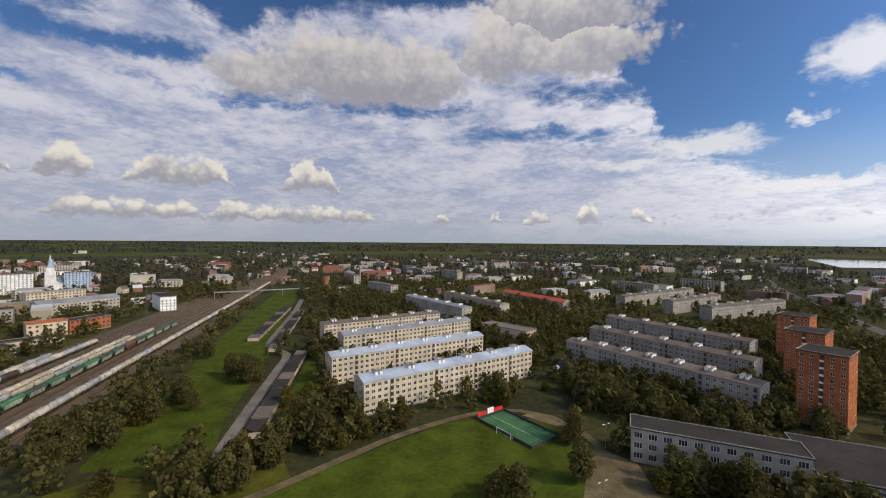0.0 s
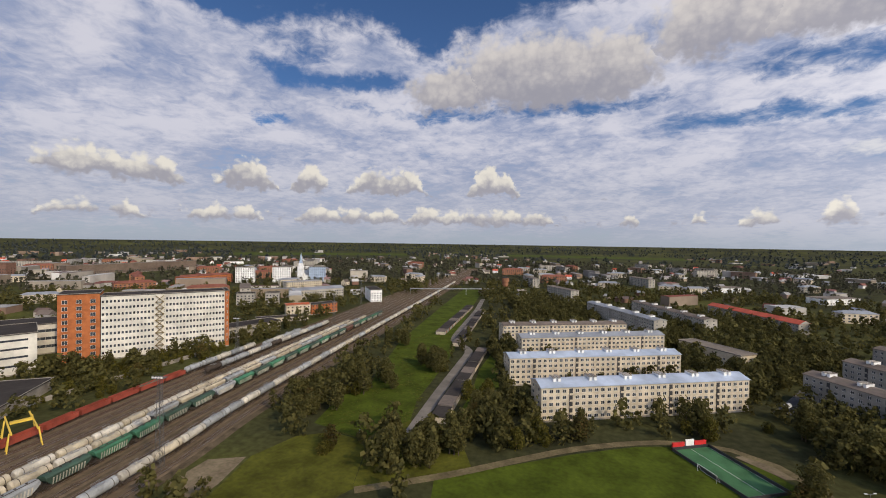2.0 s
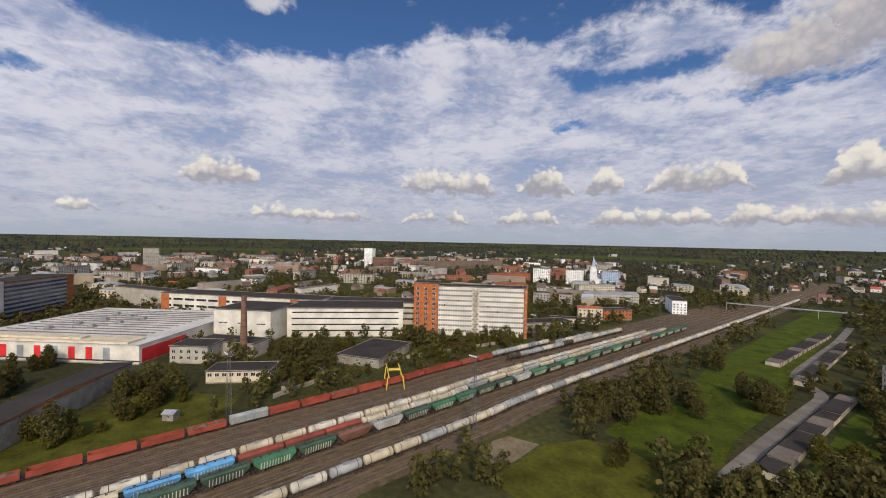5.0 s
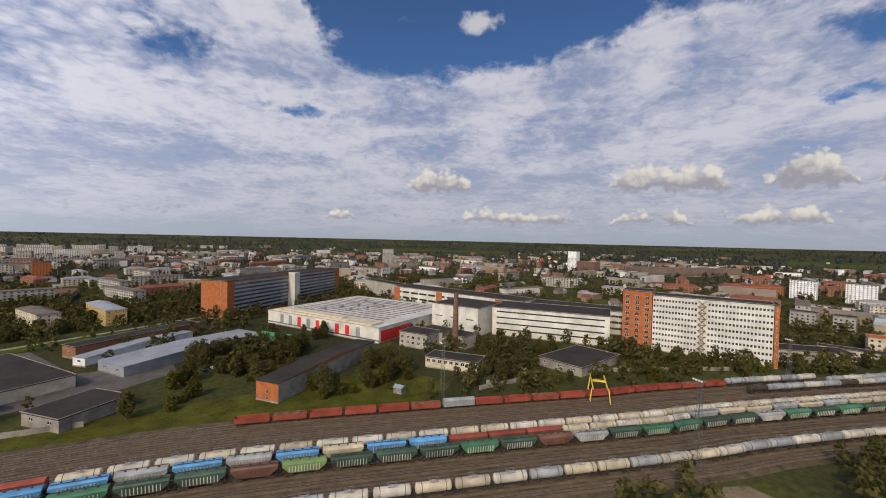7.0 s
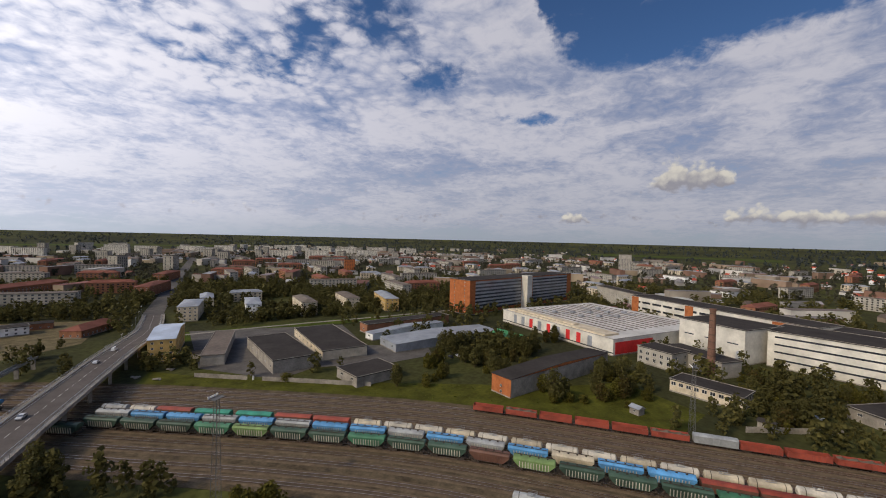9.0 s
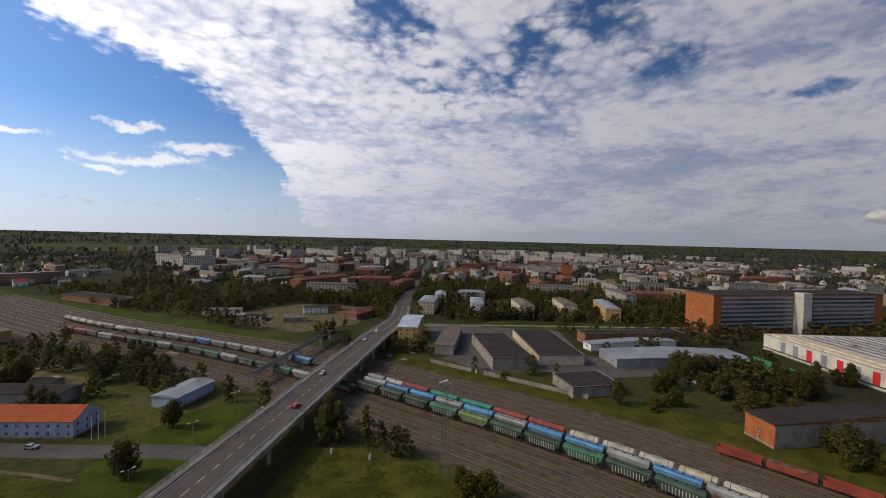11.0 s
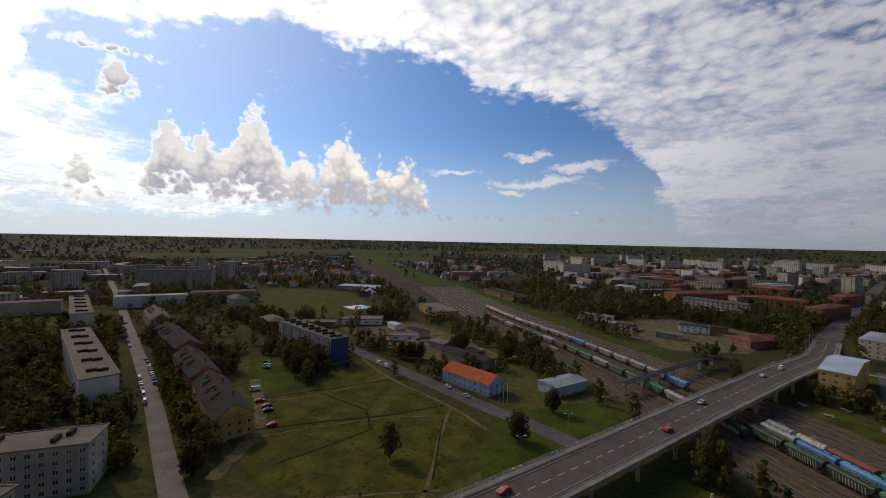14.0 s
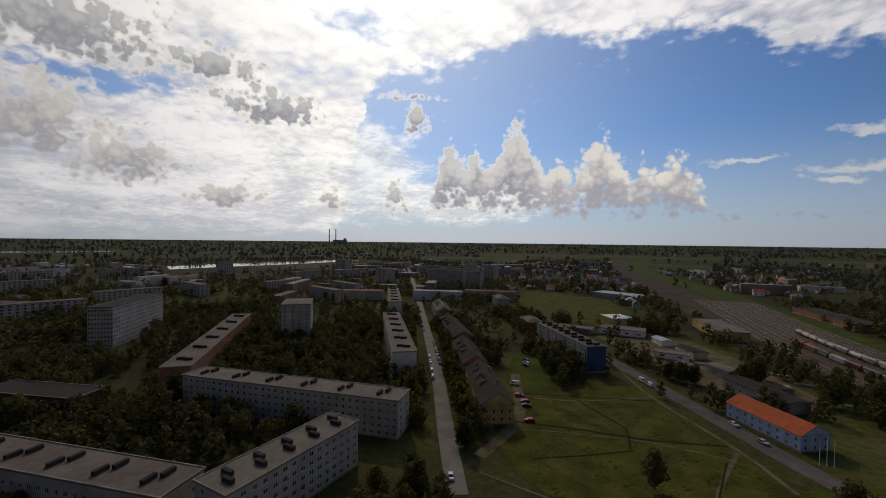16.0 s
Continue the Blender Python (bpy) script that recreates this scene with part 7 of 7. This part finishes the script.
# pallets and oddments on the bank below the bridge
for x, y, t in ((-104, -246, 10), (-92, -236, 40), (-112, -214, 80), (-88, -246, 5)):
    pile = thing("debris_pile", pose(x, y, 0.05, 0, 0, t), "low pile of pale concrete slabs on the grass", "debris", "debris piles")
    for k in range(5):
        sh = Shape()
        sh.box(0, 0, 0, 2.6, 1.2, 0.25)
        part("slab", sh.mesh("slab", CONCRETE), pile, at=pose(k * 1.1, (k % 2) * 0.9, 0.02 + 0.12 * k, 4 * k, 6 * (k % 2), 25 * k))

# ---------------------------------------------------------------- trees
def crown_points(rng, h, r, clumps, leaves, size, base=0.22):
    """Leaf quads gathered in clumps over the limbs: an array of leaves x 4 corners x 3."""
    k = np.arange(clumps)
    z = base + (0.98 - base) * (k + 0.5) / clumps
    wide = np.sin(np.clip((z - base + 0.10) / (1.06 - base), 0, 1) * np.pi) ** 0.6
    ang = k * 2.4 + rng.uniform(-0.5, 0.5, clumps)
    rad = r * wide * rng.uniform(0.25, 0.85, clumps)
    C = np.stack([np.cos(ang) * rad, np.sin(ang) * rad, z * h], 1)
    cr = r * rng.uniform(0.34, 0.58, clumps)
    pick = rng.integers(0, clumps, leaves)
    d = rng.normal(size=(leaves, 3))
    d /= np.linalg.norm(d, axis=1, keepdims=True)
    P = C[pick] + d * (cr[pick] * rng.uniform(0.55, 1.05, leaves) ** 0.7)[:, None] * [1, 1, 0.85]
    n = d + rng.normal(size=(leaves, 3)) * 0.55 + [0, 0, 0.25]
    n /= np.linalg.norm(n, axis=1, keepdims=True)
    t = np.cross(n, rng.normal(size=(leaves, 3)))
    t /= np.linalg.norm(t, axis=1, keepdims=True)
    b = np.cross(n, t)
    s = size * rng.uniform(0.6, 1.3, (leaves, 1))
    return np.stack([P - t * s - b * s * 0.6, P + t * s - b * s * 0.6, P + t * s * 0.7 + b * s * 0.6, P - t * s * 0.7 + b * s * 0.6], 1)


def quads_mesh(name, Q, m):
    me = bpy.data.meshes.new(name)
    n = len(Q)
    me.vertices.add(4 * n), me.loops.add(4 * n), me.polygons.add(n)
    me.vertices.foreach_set("co", Q.reshape(-1).astype(np.float32))
    me.loops.foreach_set("vertex_index", np.arange(4 * n, dtype=np.int32))
    me.polygons.foreach_set("loop_start", np.arange(0, 4 * n, 4, dtype=np.int32))
    me.update(calc_edges=True)
    me.materials.append(m)
    return me


def tree_kind(rng, h, r, leaf, label, leaves=1150, size=0.38, base=0.2):
    root = thing("tree", Matrix(), label, "tree", "trees")
    s = Shape()
    top = h * 0.8
    s.tube((0, 0, -0.1), (0.1, 0.05, top * 0.45), 0.03 * h * 0.5 + 0.06, 0.02 * h * 0.5 + 0.04, 7)
    s.tube((0.1, 0.05, top * 0.45), (0.0, 0.1, top), 0.02 * h * 0.5 + 0.04, 0.04, 6)
    for k in range(6):
        a, z = k * 2.4, h * (base + 0.1 + 0.08 * k)
        s.tube((0.05, 0.05, z), (math.cos(a) * r * 0.65, math.sin(a) * r * 0.65, z + h * 0.14), 0.02 * h * 0.3 + 0.03, 0.03, 5)
    part("trunk", s.mesh("trunk", BARK), root)
    part("crown", quads_mesh("crown", crown_points(rng, h, r, 22, leaves, size, base), leaf), root)
    return root


rng = np.random.default_rng(7)
KINDS = [tree_kind(rng, 11, 3.8, LEAVES, "dark green broad-leaved tree"), tree_kind(rng, 13, 3.4, LEAVES, "tall dark green tree", 1200), tree_kind(rng, 8, 3.4, OLIVE, "olive green bushy tree", 900, base=0.1),
         tree_kind(rng, 12, 4.6, LEAVES, "wide dark green tree", 1400), tree_kind(rng, 9, 3.6, BRONZE, "bronze-tinged bushy autumn tree", 1000, base=0.15), tree_kind(rng, 4.0, 2.6, OLIVE, "low olive green bush", 500, 0.3, 0.02)]


def plant(x, y, kind, scale=1.0, turn=None):
    copy_thing(KINDS[kind], Matrix.Translation((x, y, 0)) @ Matrix.Rotation(rng.uniform(0, math.tau) if turn is None else turn, 4, "Z") @ Matrix.Scale(scale, 4))


def plant_scaled(x, y, kind, scale):
    ob = copy_thing(KINDS[kind], Matrix.Translation((x, y, 0)) @ Matrix.Rotation(rng.uniform(0, math.tau), 4, "Z"))
    ob.scale = (scale, scale, scale * rng.uniform(0.9, 1.12))


# single trees and copses that stand out: x, y, spread, how many, kind
COPSES = [
    (-139, 157, 9, 8, 0), (-124, 168, 7, 6, 1), (-120, 184, 6, 5, 3), (-112, 226, 8, 7, 0), (-104, 214, 5, 4, 3), (-148, 256, 2, 2, 0), (-100, 112, 5, 3, 5),
    (-128, 138, 7, 9, 0), (-66, 124, 7, 6, 3), (-58, 134, 6, 6, 1), (-44, 150, 5, 5, 0), (-30, 158, 4, 4, 2), (-14, 166, 4, 3, 1), (-60, 168, 8, 9, 0), (-64, 190, 5, 4, 2),
]
COPSES_EAST = [
    (46, 150, 3, 2, 4), (44, 126, 3, 3, 2), (18, 118, 5, 4, 2), (92, 170, 14, 14, 0), (78, 190, 10, 9, 3), (112, 150, 12, 9, 0), (88, 116, 7, 7, 4), (108, 104, 6, 6, 0),
    (70, 122, 3, 3, 2), (60, 205, 6, 4, 1), (30, 190, 8, 5, 0),
]
COPSES_SOUTH = [
    (69, -122, 1, 1, 3), (43, -154, 1, 1, 3), (31, -152, 1.5, 2, 3), (150, -178, 9, 9, 0), (170, -186, 8, 8, 3), (-32, -158, 6, 5, 1), (-20, -170, 5, 4, 1), (-60, -100, 6, 4, 2),
    (104, -56, 9, 10, 2), (120, -86, 4, 4, 4), (92, -40, 8, 8, 4), (140, -96, 3, 3, 0), (24, -186, 2, 2, 1), (120, -232, 8, 7, 0), (96, -262, 9, 8, 3), (36, -262, 9, 8, 0), (12, -246, 6, 4, 3),
]
COPSES_WEST = [
    (-222, 24, 8, 9, 0), (-240, 30, 8, 7, 5), (-214, -34, 9, 9, 2), (-236, -48, 8, 7, 0), (-196, -72, 6, 5, 2), (-262, 20, 10, 8, 5), (-280, 60, 9, 7, 2), (-240, 110, 9, 8, 5), (-248, 140, 9, 4, 5), (-238, 172, 8, 4, 5),
    (-214, -118, 9, 10, 0), (-228, -140, 8, 8, 3), (-196, -136, 7, 5, 2), (-256, -104, 9, 9, 0), (-158, -132, 3, 2, 0), (-130, -180, 2, 2, 5), (-202, -100, 8, 8, 5), (-176, -122, 7, 6, 5), (-192, -56, 8, 8, 5), (-206, -38, 7, 7, 5), (-218, -88, 8, 7, 2), (-232, -104, 8, 7, 5), (-166, -146, 5, 5, 5), (-172, -150, 4, 3, 5), (-300, -100, 8, 6, 1),
]
for x, y, spread, n, kind in itertools.chain(COPSES, COPSES_EAST, COPSES_SOUTH, COPSES_WEST):
    for k in range(n):
        P = np.array([[x, y]]) + rng.normal(size=(1, 2)) * spread * 0.6
        if clear_of(P, 0.5, lawns=False)[0]:
            plant_scaled(P[0, 0], P[0, 1], kind if rng.random() < 0.6 else int(rng.integers(0, 6)), rng.uniform(0.7, 1.1))


def scatter(count, r0, r1, h0, h1, label, leaves, size, m, dens=None, name="woods", polys=()):
    r = np.sqrt(rng.uniform(r0 ** 2, r1 ** 2, count))
    a = rng.uniform(0, math.tau, count)
    P = np.stack([r * np.cos(a), r * np.sin(a)], 1)
    if polys:
        P = []
        for poly, room in polys:
            poly = np.array(poly, float)
            lo, hi = poly.min(0), poly.max(0)
            Q = rng.uniform(lo, hi, (int((hi - lo).prod() / room), 2))
            P.append(Q[inside(Q, poly)])
        P = np.concatenate(P)
    keep = clear_of(P)
    nz = np.array([noise.noise((x / 90, y / 90, 0.3)) for x, y in P])
    keep &= nz > (-0.12 if dens is None else dens)
    P = P[keep]
    protos = [crown_points(rng, 1.0, 0.36, 9, leaves, size, 0.12) for _ in range(8)]
    out = []
    for x, y in P:
        h = rng.uniform(h0, h1)
        q = protos[int(rng.integers(0, 8))] * [h * rng.uniform(0.8, 1.15), h * rng.uniform(0.8, 1.15), h]
        out.append(q + [x, y, ground_z(math.hypot(x, y))])
    tagged(new(name, quads_mesh(name, np.concatenate(out), m)), label, "trees", kind="stuff")
    return P


GROVES = [
    ([(150, -62), (232, 6), (362, -40), (340, -78), (215, -98)], 34), ([(100, 8), (175, 62), (225, 34), (240, 10), (228, 12), (140, -56), (135, -48), (112, -4)], 34), ([(96, -60), (112, -70), (196, -112), (190, -96), (140, -76), (128, -56)], 34),
    ([(320, -60), (480, -80), (520, 60), (400, 90), (350, 30)], 40), ([(225, 40), (345, 42), (330, 110), (200, 110)], 40), ([(205, -112), (330, -165), (330, -150), (215, -96), (320, -80), (345, -110), (420, -170)], 40),
]
GROVES_STREET = [
    ([(108, -88), (130, -99), (176, -123), (232, -151), (300, -185), (296, -192), (225, -160), (170, -132), (125, -106)], 16), ([(150, -142), (180, -160), (230, -184), (300, -220), (330, -216), (300, -196), (240, -172), (180, -146)], 30),
    ([(190, -92), (205, -96), (320, -144), (420, -190), (440, -205), (310, -160), (200, -112)], 29), ([(-98, 268), (-88, 264), (-70, 232), (-64, 262), (-86, 292)], 30), ([(40, -100), (60, -80), (96, -62), (90, -50), (50, -70)], 40),
]
GROVES_NORTH = [
    ([(60, 182), (84, 160), (140, 160), (150, 176), (110, 240), (76, 246)], 32), ([(52, 236), (76, 256), (130, 345), (110, 480), (20, 480), (-6, 352), (24, 320), (40, 270)], 32), ([(160, 200), (230, 150), (330, 260), (260, 390), (190, 330)], 40),
    ([(-150, 132), (-112, 104), (-84, 96), (-58, 112), (-60, 132), (-84, 132), (-118, 130), (-126, 160), (-112, 190), (-128, 205), (-142, 190)], 75), ([(-66, 132), (-36, 142), (-16, 160), (0, 176), (-34, 166), (-62, 160)], 60),
    ([(-66, 160), (-36, 172), (-60, 208), (-64, 200)], 29), ([(88, 100), (62, 128), (66, 132), (120, 110), (130, 95)], 32), ([(-90, 272), (-84, 300), (-110, 420), (-150, 520), (-30, 520), (-40, 460), (-10, 380), (-70, 320)], 40),
]
GROVES_DEPOT = [
    ([(150, -236), (120, -222), (92, -236), (110, -262), (150, -258)], 75), ([(60, -244), (30, -236), (10, -250), (40, -285), (80, -275)], 70), ([(60, -262), (110, -300), (160, -330), (200, -290), (150, -252), (110, -236)], 230), ([(-10, -370), (-90, -348), (-125, -415), (-60, -465), (5, -430)], 180), ([(200, -240), (240, -236), (330, -270), (300, -330), (250, -300), (215, -268)], 45),
    ([(150, -180), (168, -176), (205, -196), (190, -215), (150, -196)], 29), ([(180, -330), (240, -330), (250, -360), (200, -380)], 50), ([(-30, -240), (-10, -236), (10, -262), (-12, -280)], 50), ([(-92, -280), (-120, -240), (-108, -232), (-84, -262)], 40),
    ([(-60, -300), (-150, -470), (-60, -560), (60, -470), (-10, -400)], 60), ([(-150, -480), (-330, -380), (-420, -420), (-300, -560), (-200, -560)], 45), ([(-170, -335), (-260, -296), (-330, -262), (-440, -220), (-440, -330), (-260, -420)], 42),
]
GROVES_WEST = [
    ([(-186, -70), (-196, -30), (-226, -16), (-258, -46), (-240, -60), (-204, -64)], 34), ([(-184, -110), (-262, -66), (-280, -100), (-262, -140), (-214, -150), (-186, -140)], 30), ([(-252, 200), (-240, 260), (-262, 290), (-272, 255), (-264, 205)], 40),
]
GROVES_LOW = [([(-206, 16), (-222, 48), (-250, 40), (-296, 20), (-262, -8), (-228, 14)], 26), ([(-238, 86), (-240, 180), (-258, 196), (-300, 118), (-260, 106)], 20), ([(-120, 100), (-98, 92), (-84, 100), (-92, 124), (-112, 124)], 60)]
GROVES_LANE = [([(108, -64), (150, -86), (240, -134), (322, -176), (328, -166), (245, -122), (200, -98), (150, -72)], 17), ([(112, -84), (140, -98), (232, -148), (236, -154), (180, -128), (130, -102)], 14)]
scatter(0, 1, 2, 2.2, 5.5, "low bushes and weeds along the factory sidings", 100, 0.09, OLIVE, -0.5, polys=GROVES_LOW)
scatter(0, 1, 2, 5, 9.5, "yellow-green street trees along the main street", 112, 0.078, OLIVE, -0.6, polys=GROVES_LANE)
scatter(0, 1, 2, 6, 12, "dense dark green trees and bushes round the near houses", 112, 0.074, LEAVES, -0.45, polys=GROVES + GROVES_STREET + GROVES_NORTH + GROVES_WEST)
scatter(0, 1, 2, 6, 12, "dark trees round the depot and the far houses", 90, 0.082, LEAVES, -0.5, polys=GROVES_DEPOT)
scatter(2600, 118, 340, 6, 12.5, "dark green trees and bushes between the near blocks", 112, 0.075, LEAVES, -0.12)
scatter(9000, 340, 760, 7, 13, "dark green trees between the houses of the town", 34, 0.115, LEAVES, -0.3)
scatter(17000, 760, 1700, 7, 14, "dark woods and garden trees of the far town", 14, 0.18, HAZEDLEAVES, -0.2)
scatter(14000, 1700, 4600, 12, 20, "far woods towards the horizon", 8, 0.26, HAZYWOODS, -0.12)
for ob in KINDS:
    for o in (ob, *ob.children_recursive):
        bpy.data.objects.remove(o)



def tufts(name, poly, count, size, m, label):
    """Tall grass and weeds in clumps on a meadow."""
    poly = np.array(poly, float)
    P = rng.uniform(poly.min(0), poly.max(0), (count * 3, 2))
    P = P[inside(P, poly)]
    P = P[np.array([noise.noise((x / 7, y / 7, 2.0)) + 0.6 * noise.noise((x / 2.2, y / 2.2, 5.0)) for x, y in P]) > 0.12][:count]
    n = len(P)
    a = rng.uniform(0, math.tau, n)
    u = np.stack([np.cos(a), np.sin(a), np.zeros(n)], 1) * (size * rng.uniform(0.6, 1.4, n))[:, None]
    o = np.concatenate([P, np.full((n, 1), 0.06)], 1)
    up = np.stack([rng.normal(size=n) * 0.35, rng.normal(size=n) * 0.35, rng.uniform(0.03, 0.12, n)], 1)
    tagged(new(name, quads_mesh(name, np.stack([o - u, o + u, o + u * 0.8 + up, o - u * 0.8 + up], 1), m)), label, "grass", kind="stuff")


WEEDS = island_mat("tall_weeds", [(0.058, 0.068, 0.010), (0.076, 0.088, 0.012), (0.096, 0.100, 0.018), (0.046, 0.054, 0.010)])
tufts("tall_grass", [(150, -138), (128, -108), (100, -92), (62, -92), (44, -118), (30, -140), (36, -152), (66, -168), (112, -190), (136, -170)], 4500, 0.5, WEEDS, "tall uneven grass and weeds of the meadow")
tufts("tall_grass", [(-76, -226), (-118, -172), (-160, -86), (-190, -8), (-214, -2), (-200, -74), (-166, -128), (-106, -222)], 6000, 0.6, WEEDS, "tall uneven grass and weeds on the yard bank")
tufts("tall_grass", [(-20, -150), (-58, -118), (-64, -90), (-40, -70), (-10, -80), (-4, -120)], 3500, 0.5, WEEDS, "tall uneven grass and weeds below the bridge")
tufts("tall_grass", [(-118, 130), (-92, 128), (-84, 150), (-98, 200), (-140, 340), (-160, 270), (-128, 185)], 7000, 0.55, WEEDS, "tall uneven grass and weeds beside the railway")
